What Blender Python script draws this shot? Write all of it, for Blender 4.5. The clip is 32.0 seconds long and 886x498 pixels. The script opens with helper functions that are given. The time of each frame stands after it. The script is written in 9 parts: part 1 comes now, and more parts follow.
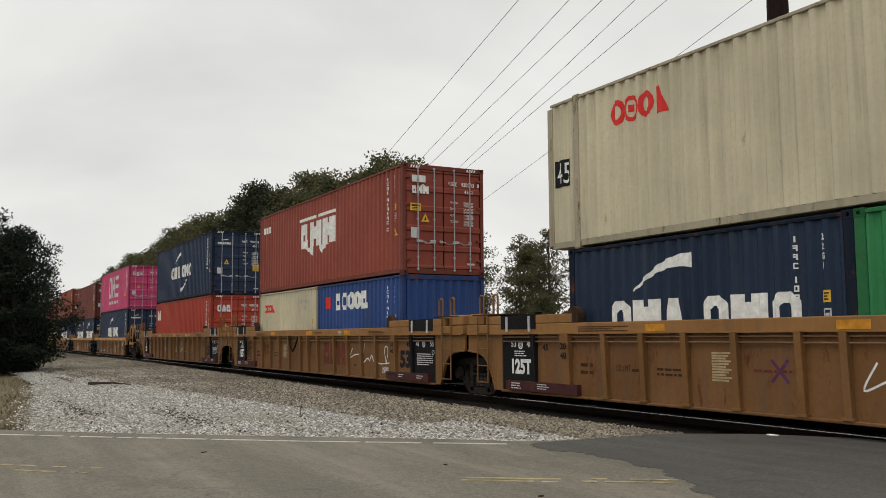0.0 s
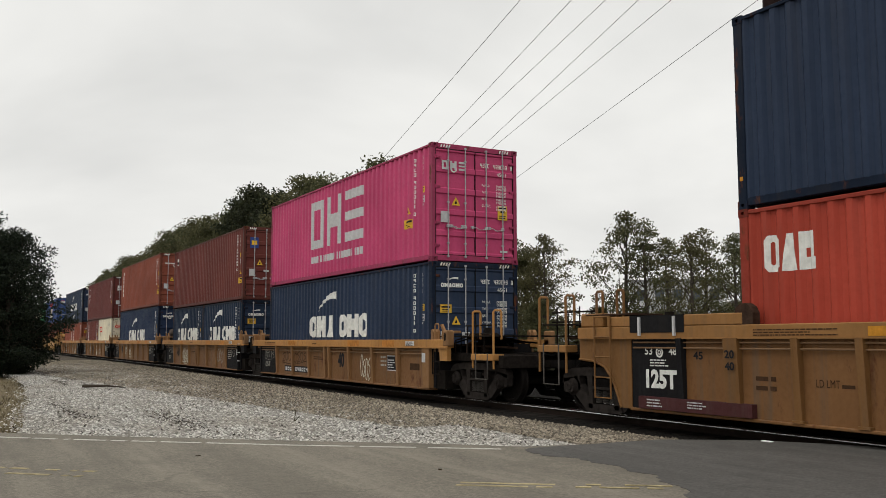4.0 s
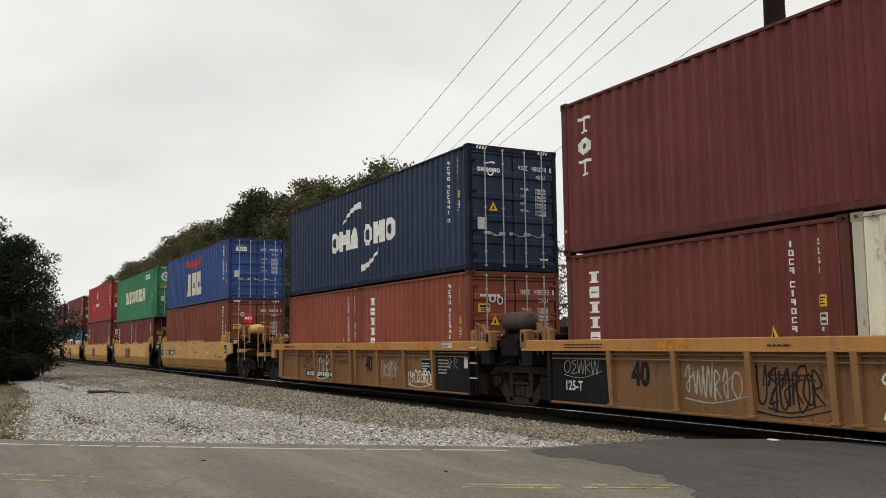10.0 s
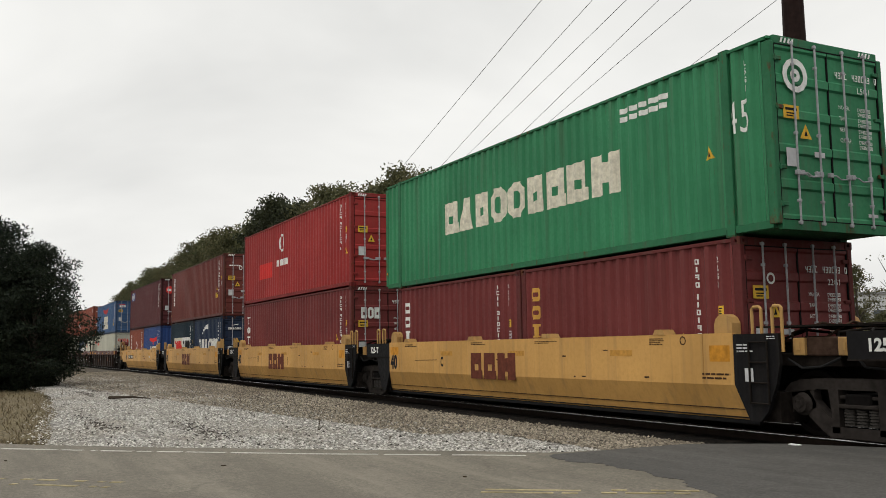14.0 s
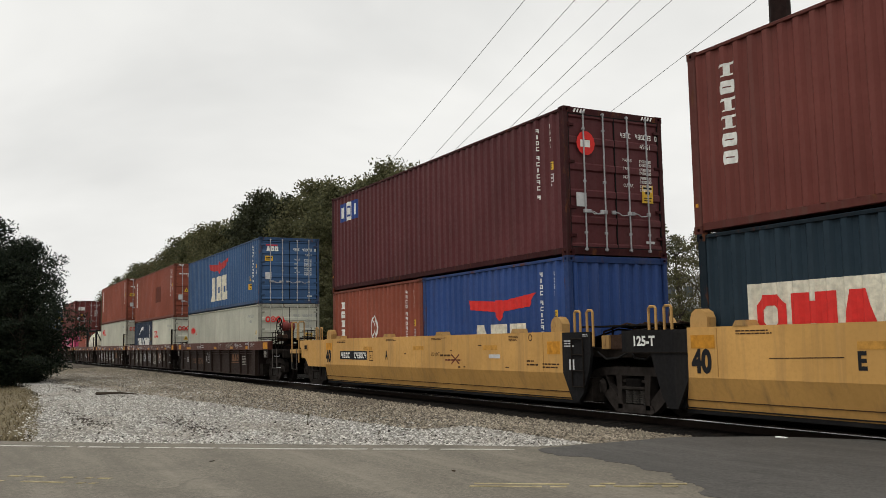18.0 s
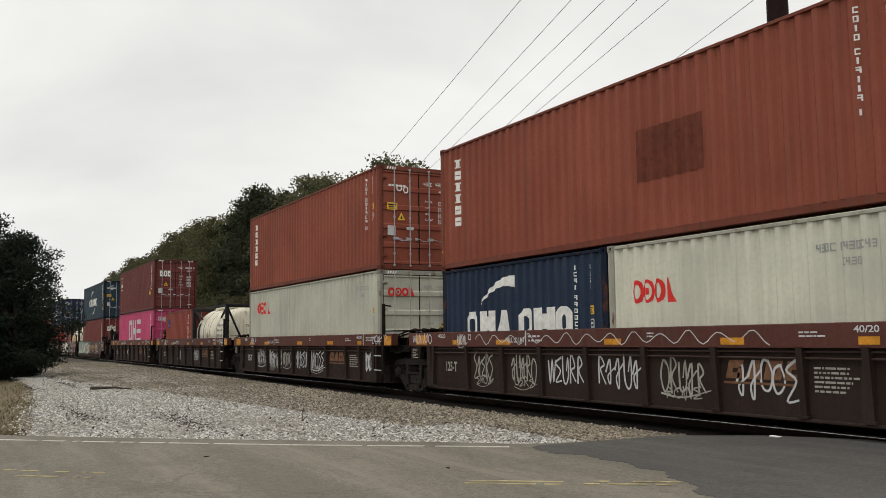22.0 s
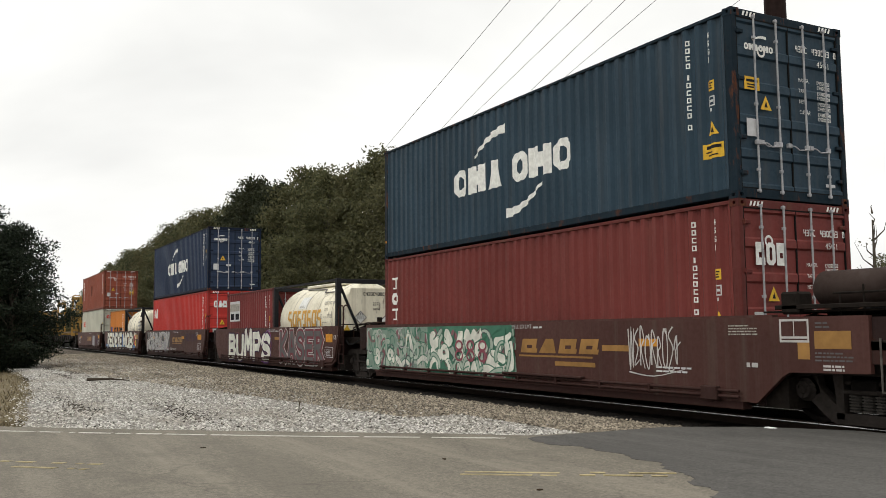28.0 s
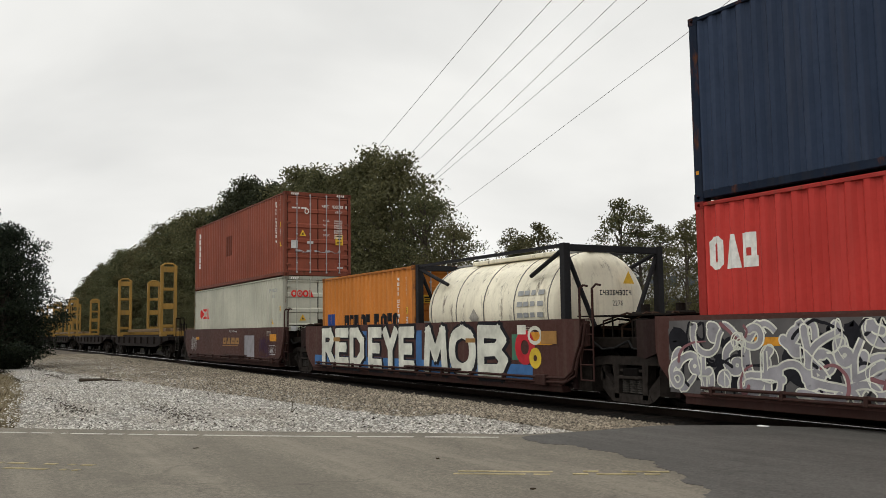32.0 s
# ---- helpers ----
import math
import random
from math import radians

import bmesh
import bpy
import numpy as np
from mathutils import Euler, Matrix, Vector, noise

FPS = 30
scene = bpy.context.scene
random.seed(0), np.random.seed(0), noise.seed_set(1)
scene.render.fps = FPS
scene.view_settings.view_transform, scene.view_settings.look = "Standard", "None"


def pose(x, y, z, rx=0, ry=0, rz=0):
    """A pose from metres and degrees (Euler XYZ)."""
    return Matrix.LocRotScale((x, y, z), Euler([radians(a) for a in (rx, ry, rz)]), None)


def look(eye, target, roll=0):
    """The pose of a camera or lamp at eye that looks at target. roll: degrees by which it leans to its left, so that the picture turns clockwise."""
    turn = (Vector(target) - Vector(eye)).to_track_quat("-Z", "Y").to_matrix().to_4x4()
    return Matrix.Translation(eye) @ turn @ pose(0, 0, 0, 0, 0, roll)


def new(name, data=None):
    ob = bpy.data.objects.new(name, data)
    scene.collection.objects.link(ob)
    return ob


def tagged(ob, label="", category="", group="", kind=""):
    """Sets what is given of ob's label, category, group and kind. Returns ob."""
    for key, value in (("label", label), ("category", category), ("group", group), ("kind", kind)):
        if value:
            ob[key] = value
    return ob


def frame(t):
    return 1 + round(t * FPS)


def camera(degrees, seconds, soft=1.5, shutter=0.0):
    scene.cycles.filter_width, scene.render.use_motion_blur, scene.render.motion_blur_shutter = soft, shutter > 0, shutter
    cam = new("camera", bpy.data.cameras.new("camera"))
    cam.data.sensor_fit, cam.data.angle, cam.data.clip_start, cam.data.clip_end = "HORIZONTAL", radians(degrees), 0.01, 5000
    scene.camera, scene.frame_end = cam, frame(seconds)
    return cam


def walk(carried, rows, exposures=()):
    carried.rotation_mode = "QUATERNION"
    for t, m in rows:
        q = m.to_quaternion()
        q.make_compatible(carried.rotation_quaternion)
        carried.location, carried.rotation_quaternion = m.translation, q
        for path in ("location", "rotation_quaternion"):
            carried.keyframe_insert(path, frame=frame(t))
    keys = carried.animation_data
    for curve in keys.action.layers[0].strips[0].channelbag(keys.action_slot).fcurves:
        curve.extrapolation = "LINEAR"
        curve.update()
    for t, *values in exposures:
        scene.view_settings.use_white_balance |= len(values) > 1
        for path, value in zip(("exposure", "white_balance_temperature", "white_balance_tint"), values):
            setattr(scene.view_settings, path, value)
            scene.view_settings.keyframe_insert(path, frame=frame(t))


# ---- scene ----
# ---------------------------------------------------------------- camera
cam = camera(52.1, 32.0, soft=0.4)
PATH = [
    (0, pose(0, 0, 1.3, 95.50, 0.31, 61.65)),
    (0.5, pose(0, 0, 1.3, 95.68, 0.28, 61.73)),
    (1, pose(0, 0, 1.3, 95.69, 0.37, 61.60)),
    (1.5, pose(0, 0, 1.3, 95.48, 0.39, 61.43)),
    (2, pose(0, 0, 1.3, 95.36, 0.42, 61.39)),
    (2.5, pose(0, 0, 1.3, 95.42, 0.45, 61.43)),
    (4.5, pose(0, 0, 1.3, 95.90, -0.11, 61.33)),
    (5, pose(0, 0, 1.3, 96.02, -0.07, 61.39)),
    (5.5, pose(0, 0, 1.3, 96.17, 0.04, 61.61)),
    (6, pose(0, 0, 1.3, 96.13, 0.25, 61.77)),
    (6.5, pose(0, 0, 1.3, 96.07, 0.57, 61.75)),
    (7, pose(0, 0, 1.3, 96.08, 0.73, 61.61)),
    (7.5, pose(0, 0, 1.3, 96.17, 0.80, 61.80)),
    (8, pose(0, 0, 1.3, 96.04, 0.75, 61.96)),
    (8.5, pose(0, 0, 1.3, 96.01, 0.76, 62.07)),
    (9, pose(0, 0, 1.3, 96.10, 0.69, 62.13)),
    (9.5, pose(0, 0, 1.3, 96.09, 0.69, 61.97)),
    (10, pose(0, 0, 1.3, 95.91, 0.65, 61.62)),
    (10.5, pose(0, 0, 1.3, 95.81, 0.63, 61.40)),
    (11, pose(0, 0, 1.3, 95.91, 0.65, 61.49)),
    (11.5, pose(0, 0, 1.3, 96.01, 0.51, 61.49)),
    (12, pose(0, 0, 1.3, 96.02, 0.56, 61.60)),
    (12.5, pose(0, 0, 1.3, 95.91, 0.76, 61.72)),
    (13, pose(0, 0, 1.3, 95.83, 0.68, 62.07)),
    (13.5, pose(0, 0, 1.3, 96.01, 0.63, 62.33)),
    (14, pose(0, 0, 1.3, 96.23, 0.80, 62.77)),
    (14.5, pose(0, 0, 1.3, 96.35, 0.92, 63.01)),
    (16.5, pose(0, 0, 1.3, 96.05, 0.77, 61.62)),
    (17, pose(0, 0, 1.3, 95.98, 0.92, 61.46)),
    (17.5, pose(0, 0, 1.3, 95.75, 0.85, 61.50)),
    (18, pose(0, 0, 1.3, 95.88, 1.01, 62.05)),
    (18.5, pose(0, 0, 1.3, 95.85, 1.04, 62.17)),
    (19, pose(0, 0, 1.3, 95.84, 0.98, 62.03)),
    (19.5, pose(0, 0, 1.3, 95.96, 0.87, 61.90)),
    (20, pose(0, 0, 1.3, 95.89, 0.73, 61.79)),
    (20.5, pose(0, 0, 1.3, 95.88, 0.69, 61.90)),
    (21, pose(0, 0, 1.3, 95.81, 0.82, 61.91)),
    (21.5, pose(0, 0, 1.3, 95.82, 0.89, 61.82)),
    (22, pose(0, 0, 1.3, 95.69, 0.61, 61.76)),
    (22.5, pose(0, 0, 1.3, 95.55, 0.38, 61.83)),
    (23, pose(0, 0, 1.3, 95.35, 0.38, 61.70)),
    (23.5, pose(0, 0, 1.3, 95.29, 0.35, 61.43)),
    (24, pose(0, 0, 1.3, 95.15, 0.27, 61.48)),
    (24.5, pose(0, 0, 1.3, 95.15, 0.23, 61.46)),
    (26.5, pose(0, 0, 1.3, 95.51, 0.49, 61.35)),
    (27, pose(0, 0, 1.3, 95.52, 0.58, 61.44)),
    (27.5, pose(0, 0, 1.3, 95.30, 0.62, 61.60)),
    (28, pose(0, 0, 1.3, 95.16, 0.57, 61.54)),
    (28.5, pose(0, 0, 1.3, 95.19, 0.49, 61.49)),
    (29, pose(0, 0, 1.3, 95.16, 0.39, 61.61)),
    (29.5, pose(0, 0, 1.3, 95.10, 0.40, 61.56)),
    (30, pose(0, 0, 1.3, 95.14, 0.42, 61.56)),
    (30.5, pose(0, 0, 1.3, 95.02, 0.53, 61.58)),
    (31, pose(0, 0, 1.3, 94.93, 0.63, 61.34)),
    (31.5, pose(0, 0, 1.3, 94.95, 0.76, 61.18)),
    (32, pose(0, 0, 1.3, 95.12, 0.74, 61.10)),
]
walk(cam, PATH, exposures=((0.0, -0.16), (1.0, 0.0), (2.0, -0.12), (5.0, -0.08), (7.0, -0.05), (10.0, -0.06), (11.0, 0.05), (12.0, -0.08), (13.0, -0.1), (14.0, -0.02), (17.0, 0.08), (18.0, -0.05), (19.0, -0.02), (20.0, -0.1), (21.0, -0.06), (22.0, -0.04), (23.0, -0.02), (24.0, -0.12), (27.0, 0.03), (28.0, 0.2), (29.0, -0.02), (30.0, -0.18), (31.0, 0.03), (32.0, -0.05)))

# ---------------------------------------------------------------- world and light (overcast afternoon)
world = bpy.data.worlds.new("overcast")
scene.world = world
world.use_nodes = True
wn, wl = world.node_tree.nodes, world.node_tree.links
wn.clear()
sky = wn.new("ShaderNodeTexSky")
sky.sky_type, sky.sun_disc = "NISHITA", False
sky.sun_elevation, sky.sun_rotation = radians(76), radians(143)
grey = wn.new("ShaderNodeHueSaturation")
grey.inputs["Saturation"].default_value = 0.0
grey.inputs["Value"].default_value = 0.10
wl.new(sky.outputs["Color"], grey.inputs["Color"])
geo = wn.new("ShaderNodeTexCoord")
sep = wn.new("ShaderNodeSeparateXYZ")
wl.new(geo.outputs["Generated"], sep.inputs["Vector"])
squash = wn.new("ShaderNodeMapping")
squash.inputs["Scale"].default_value = (1.0, 1.0, 2.6)
wl.new(geo.outputs["Generated"], squash.inputs["Vector"])
cloud = wn.new("ShaderNodeTexNoise")
cloud.inputs["Scale"].default_value, cloud.inputs["Detail"].default_value = 1.7, 5.0
cloud.inputs["Roughness"].default_value, cloud.inputs["Distortion"].default_value = 0.5, 0.4
wl.new(squash.outputs["Vector"], cloud.inputs["Vector"])
cloud_ramp = wn.new("ShaderNodeValToRGB")
cloud_ramp.color_ramp.elements[0].position, cloud_ramp.color_ramp.elements[1].position = 0.32, 0.66
cloud_ramp.color_ramp.elements[0].color = (0.76, 0.762, 0.745, 1)
cloud_ramp.color_ramp.elements[1].color = (1.06, 1.055, 1.02, 1)
wl.new(cloud.outputs["Fac"], cloud_ramp.inputs["Fac"])
mix = wn.new("ShaderNodeMix")
mix.data_type = "RGBA"
mix.inputs["Factor"].default_value = 0.12
wl.new(cloud_ramp.outputs["Color"], mix.inputs[6])
wl.new(grey.outputs["Color"], mix.inputs[7])
bg = wn.new("ShaderNodeBackground")
bg.inputs["Strength"].default_value = 1.0
# an overcast sky is brighter overhead
rise = wn.new("ShaderNodeMapRange")
rise.interpolation_type = "SMOOTHSTEP"
rise.inputs["From Min"].default_value, rise.inputs["From Max"].default_value = 0.35, 0.85
rise.inputs["To Min"].default_value, rise.inputs["To Max"].default_value = 1.0, 1.6
wl.new(sep.outputs["Z"], rise.inputs["Value"])
over = wn.new("ShaderNodeVectorMath")
over.operation = "SCALE"
wl.new(mix.outputs[2], over.inputs[0])
wl.new(rise.outputs["Result"], over.inputs["Scale"])
wl.new(over.outputs["Vector"], bg.inputs["Color"])
wo = wn.new("ShaderNodeOutputWorld")
wl.new(bg.outputs["Background"], wo.inputs["Surface"])

sun = new("sun", bpy.data.lights.new("sun", "SUN"))
sun.data.energy, sun.data.angle, sun.data.color = 0.9, radians(40), (1.0, 0.97, 0.92)
sun.matrix_world = look((-14, -12, 45), (-20, 8, 0))

# ---------------------------------------------------------------- materials
def shader(name):
    m = bpy.data.materials.new(name)
    m.use_nodes = True
    n, l = m.node_tree.nodes, m.node_tree.links
    return m, n, l, n["Principled BSDF"]


def noise_tex(n, l, vec, scale, detail=3.0, rough=0.55):
    t = n.new("ShaderNodeTexNoise")
    t.inputs["Scale"].default_value, t.inputs["Detail"].default_value = scale, detail
    t.inputs["Roughness"].default_value = rough
    if vec is not None:
        l.new(vec, t.inputs["Vector"])
    return t.outputs["Fac"]


def ramp(n, l, fac, stops):
    r = n.new("ShaderNodeValToRGB")
    els = r.color_ramp.elements
    while len(els) < len(stops):
        els.new(0.5)
    for e, (p, c) in zip(els, stops):
        e.position, e.color = p, (*c, 1) if len(c) == 3 else c
    l.new(fac, r.inputs["Fac"])
    return r.outputs["Color"]


def mixed(n, l, fac, a, b, mode="MIX"):
    m = n.new("ShaderNodeMix")
    m.data_type, m.blend_type = "RGBA", mode
    if isinstance(fac, (int, float)):
        m.inputs["Factor"].default_value = fac
    else:
        l.new(fac, m.inputs["Factor"])
    for slot, v in ((6, a), (7, b)):
        if isinstance(v, tuple):
            m.inputs[slot].default_value = (*v, 1)
        else:
            l.new(v, m.inputs[slot])
    return m.outputs[2]


def scaled(n, l, vec, s):
    m = n.new("ShaderNodeMapping")
    m.inputs["Scale"].default_value = s
    l.new(vec, m.inputs["Vector"])
    return m.outputs["Vector"]


def shifted(n, l):
    """Object coordinates, moved by each object's own random number."""
    tc, oi = n.new("ShaderNodeTexCoord"), n.new("ShaderNodeObjectInfo")
    k = n.new("ShaderNodeVectorMath")
    k.operation = "SCALE"
    k.inputs[0].default_value = (37.0, 11.0, 5.0)
    l.new(oi.outputs["Random"], k.inputs["Scale"])
    a = n.new("ShaderNodeVectorMath")
    a.operation = "ADD"
    l.new(tc.outputs["Object"], a.inputs[0])
    l.new(k.outputs[0], a.inputs[1])
    return a.outputs[0]


def bump(n, l, bsdf, height, strength, dist=0.01):
    b = n.new("ShaderNodeBump")
    b.inputs["Strength"].default_value, b.inputs["Distance"].default_value = strength, dist
    l.new(height, b.inputs["Height"])
    l.new(b.outputs["Normal"], bsdf.inputs["Normal"])


MATS = {}
TRACK_Y = 11.33


def paint(name, col, rough=0.5, rust=0.3, dirt=0.3, rust_col=(0.10, 0.035, 0.015), dirt_col=(0.09, 0.075, 0.06), fade=0.14):
    """Weathered paint on steel: faded patches, run-down streaks, rust specks."""
    if name in MATS:
        return MATS[name]
    m, n, l, b = shader(name)
    if max(col) < 0.05:
        dirt_col = tuple(x * 0.4 for x in dirt_col)
    v = shifted(n, l)
    big = noise_tex(n, l, v, 0.55, 3)
    c = mixed(n, l, ramp(n, l, big, [(0.35, (0, 0, 0)), (0.7, (1, 1, 1))]), tuple(x * (1 - fade) for x in col), tuple(min(1, x * (1 + fade) + 0.003) for x in col))
    fine = noise_tex(n, l, v, 14.0, 4, 0.65)
    c = mixed(n, l, ramp(n, l, fine, [(0.45, (0, 0, 0)), (0.75, (0.35, 0.35, 0.35))]), c, tuple(x * 0.72 for x in col))
    streak = noise_tex(n, l, scaled(n, l, v, (5.5, 5.5, 0.22)), 1.0, 4, 0.6)
    c = mixed(n, l, ramp(n, l, streak, [(0.52, (0, 0, 0)), (0.78, (dirt, dirt, dirt))]), c, dirt_col)
    chalk = noise_tex(n, l, scaled(n, l, v, (3.6, 3.6, 0.16)), 1.3, 5, 0.62)
    c = mixed(n, l, ramp(n, l, chalk, [(0.54, (0, 0, 0)), (0.80, (0.42, 0.42, 0.42))]), c, tuple(min(1, x * 1.25 + 0.022) for x in col))
    spots = noise_tex(n, l, scaled(n, l, v, (2.6, 2.6, 0.9)), 1.6, 6, 0.72)
    hi = max(0.56, 0.80 - 0.22 * rust)
    c = mixed(n, l, ramp(n, l, spots, [(hi - 0.06, (0, 0, 0)), (hi + 0.05, (min(1, rust * 1.4),) * 3)]), c, rust_col)
    l.new(c, b.inputs["Base Color"])
    l.new(ramp(n, l, fine, [(0.3, (rough - 0.08,) * 3), (0.7, (min(1, rough + 0.18),) * 3)]), b.inputs["Roughness"])
    b.inputs["Specular IOR Level"].default_value = 0.16 if max(col) > 0.05 else 0.07
    bump(n, l, b, noise_tex(n, l, v, 3.2, 4), 0.10, 0.03)
    MATS[name] = m
    return m


def plain(name, col, rough=0.6, metal=0.0, vary=0.12, scale=9.0, bumpy=0.0):
    if name in MATS:
        return MATS[name]
    m, n, l, b = shader(name)
    v = shifted(n, l)
    f = noise_tex(n, l, v, scale, 4, 0.6)
    f2 = noise_tex(n, l, v, scale * 0.13, 2)
    c = mixed(n, l, ramp(n, l, f, [(0.3, (0, 0, 0)), (0.7, (1, 1, 1))]), tuple(x * (1 - vary) for x in col), tuple(min(1, x * (1 + vary)) for x in col))
    c = mixed(n, l, ramp(n, l, f2, [(0.4, (0, 0, 0)), (0.7, (vary, vary, vary))]), c, tuple(x * 0.55 for x in col))
    l.new(c, b.inputs["Base Color"])
    b.inputs["Roughness"].default_value, b.inputs["Metallic"].default_value = rough, metal
    b.inputs["Specular IOR Level"].default_value = (0.15 if max(col) > 0.06 else 0.04) if rough > 0.4 else 0.5
    if bumpy:
        bump(n, l, b, f, bumpy, 0.02)
    MATS[name] = m
    return m


# ---------------------------------------------------------------- mesh tools
class Shape:
    """Gathers faces for one mesh."""

    def __init__(self):
        self.v, self.f = [], []

    def add(self, verts, faces):
        k = len(self.v)
        self.v += verts
        self.f += [tuple(i + k for i in f) for f in faces]
        return self

    def box(self, x0, x1, y0, y1, z0, z1, c=0.0):
        """A box; c chamfers its twelve edges."""
        if c <= 0:
            v = [(x, y, z) for x in (x0, x1) for y in (y0, y1) for z in (z0, z1)]
            return self.add(v, [(0, 1, 3, 2), (4, 6, 7, 5), (0, 4, 5, 1), (2, 3, 7, 6), (0, 2, 6, 4), (1, 5, 7, 3)])
        v, f = [], []
        X, Y, Z = (x0, x1), (y0, y1), (z0, z1)
        at = {}
        for i in (0, 1):
            for j in (0, 1):
                for k in (0, 1):
                    sx, sy, sz = (c, -c)[i], (c, -c)[j], (c, -c)[k]
                    for a, p in enumerate(((X[i], Y[j] + sy, Z[k] + sz), (X[i] + sx, Y[j], Z[k] + sz), (X[i] + sx, Y[j] + sy, Z[k]))):
                        at[i, j, k, a] = len(v)
                        v.append(p)
        for i in (0, 1):
            f.append([at[i, 0, 0, 0], at[i, 1, 0, 0], at[i, 1, 1, 0], at[i, 0, 1, 0]][:: (-1, 1)[i]])
            f.append([at[0, i, 0, 1], at[1, i, 0, 1], at[1, i, 1, 1], at[0, i, 1, 1]][:: (1, -1)[i]])
            f.append([at[0, 0, i, 2], at[1, 0, i, 2], at[1, 1, i, 2], at[0, 1, i, 2]][:: (-1, 1)[i]])
            for j in (0, 1):
                s = 1 if i == j else -1
                f.append([at[i, j, 0, 0], at[i, j, 0, 1], at[i, j, 1, 1], at[i, j, 1, 0]][:: -s])
                f.append([at[i, 0, j, 0], at[i, 0, j, 2], at[i, 1, j, 2], at[i, 1, j, 0]][:: s])
                f.append([at[0, i, j, 1], at[0, i, j, 2], at[1, i, j, 2], at[1, i, j, 1]][:: -s])
                for k in (0, 1):
                    s2 = 1 if (i + j + k) % 2 else -1
                    f.append([at[i, j, k, 0], at[i, j, k, 1], at[i, j, k, 2]][:: s2])
        return self.add(v, [tuple(x) for x in f])

    def prism(self, prof, a0, a1, axis="y"):
        """A closed profile (two coordinates) pulled along an axis."""
        n = len(prof)
        put = {"x": lambda p, a: (a, p[0], p[1]), "y": lambda p, a: (p[0], a, p[1]), "z": lambda p, a: (p[0], p[1], a)}[axis]
        v = [put(p, a0) for p in prof] + [put(p, a1) for p in prof]
        f = [(i, (i + 1) % n, n + (i + 1) % n, n + i) for i in range(n)]
        return self.add(v, f + [tuple(range(n - 1, -1, -1)), tuple(range(n, 2 * n))])

    def tube(self, p, q, r, n=8, r2=None):
        p, q = Vector(p), Vector(q)
        d = (q - p).normalized()
        a = d.orthogonal().normalized()
        b = d.cross(a)
        r2 = r if r2 is None else r2
        ring = [(math.cos(2 * math.pi * i / n), math.sin(2 * math.pi * i / n)) for i in range(n)]
        v = [tuple(p + (a * c + b * s) * r) for c, s in ring] + [tuple(q + (a * c + b * s) * r2) for c, s in ring]
        f = [(i, (i + 1) % n, n + (i + 1) % n, n + i) for i in range(n)]
        return self.add(v, f + [tuple(range(n - 1, -1, -1)), tuple(range(n, 2 * n))])

    def path(self, pts, r, n=6):
        """One unbroken round bar through the points."""
        P = [Vector(q) for q in pts]
        v, f, m = [], [], len(P)
        a = None
        for i, q in enumerate(P):
            d = (P[min(i + 1, m - 1)] - P[max(i - 1, 0)]).normalized()
            a = d.orthogonal().normalized() if a is None else (a - d * a.dot(d)).normalized()
            b = d.cross(a)
            v += [tuple(q + (a * math.cos(2 * math.pi * j / n) + b * math.sin(2 * math.pi * j / n)) * r) for j in range(n)]
        for i in range(m - 1):
            f += [(i * n + j, i * n + (j + 1) % n, (i + 1) * n + (j + 1) % n, (i + 1) * n + j) for j in range(n)]
        return self.add(v, f + [tuple(range(n - 1, -1, -1)), tuple(range((m - 1) * n, m * n))])

    def spin(self, prof, n=24, axis="y", at=(0, 0, 0)):
        """A profile of (radius, along) turned about an axis."""
        v, f = [], []
        m = len(prof)
        for i in range(n):
            c, s = math.cos(2 * math.pi * i / n), math.sin(2 * math.pi * i / n)
            for r, a in prof:
                p = {"x": (a, r * c, r * s), "y": (r * c, a, r * s), "z": (r * c, r * s, a)}[axis]
                v.append((p[0] + at[0], p[1] + at[1], p[2] + at[2]))
        for i in range(n):
            j = (i + 1) % n
            f += [(i * m + k, j * m + k, j * m + k + 1, i * m + k + 1) for k in range(m - 1)]
        return self.add(v, f)

    def mesh(self, name, fix=True, smooth=False):
        me = bpy.data.meshes.new(name)
        me.from_pydata(self.v, [], self.f)
        me.materials.append(None)
        if fix:
            bm = bmesh.new()
            bm.from_mesh(me)
            bmesh.ops.recalc_face_normals(bm, faces=bm.faces)
            bm.to_mesh(me)
            bm.free()
        if smooth:
            me.polygons.foreach_set("use_smooth", [True] * len(me.polygons))
        me.update()
        return me


def part(name, me, material, parent=None, m=None, label=""):
    """Links a mesh (shared between alike parts) as one object with its own material."""
    if isinstance(me, Shape):
        me = me.mesh(name)
    ob = new(name, me)
    ob.material_slots[0].link = "OBJECT"
    ob.material_slots[0].material = material
    ob.parent = parent
    if m is not None:
        ob.matrix_basis = m
    if label:
        tagged(ob, label)
    return ob


def thing(name, label, category, group="", m=None):
    ob = new(name)
    ob.empty_display_size = 0.3
    if m is not None:
        ob.matrix_basis = m
    return tagged(ob, label, category, group)


CACHE = {}


def cached(key, make):
    if key not in CACHE:
        CACHE[key] = make()
    return CACHE[key]


TEXTS = {}


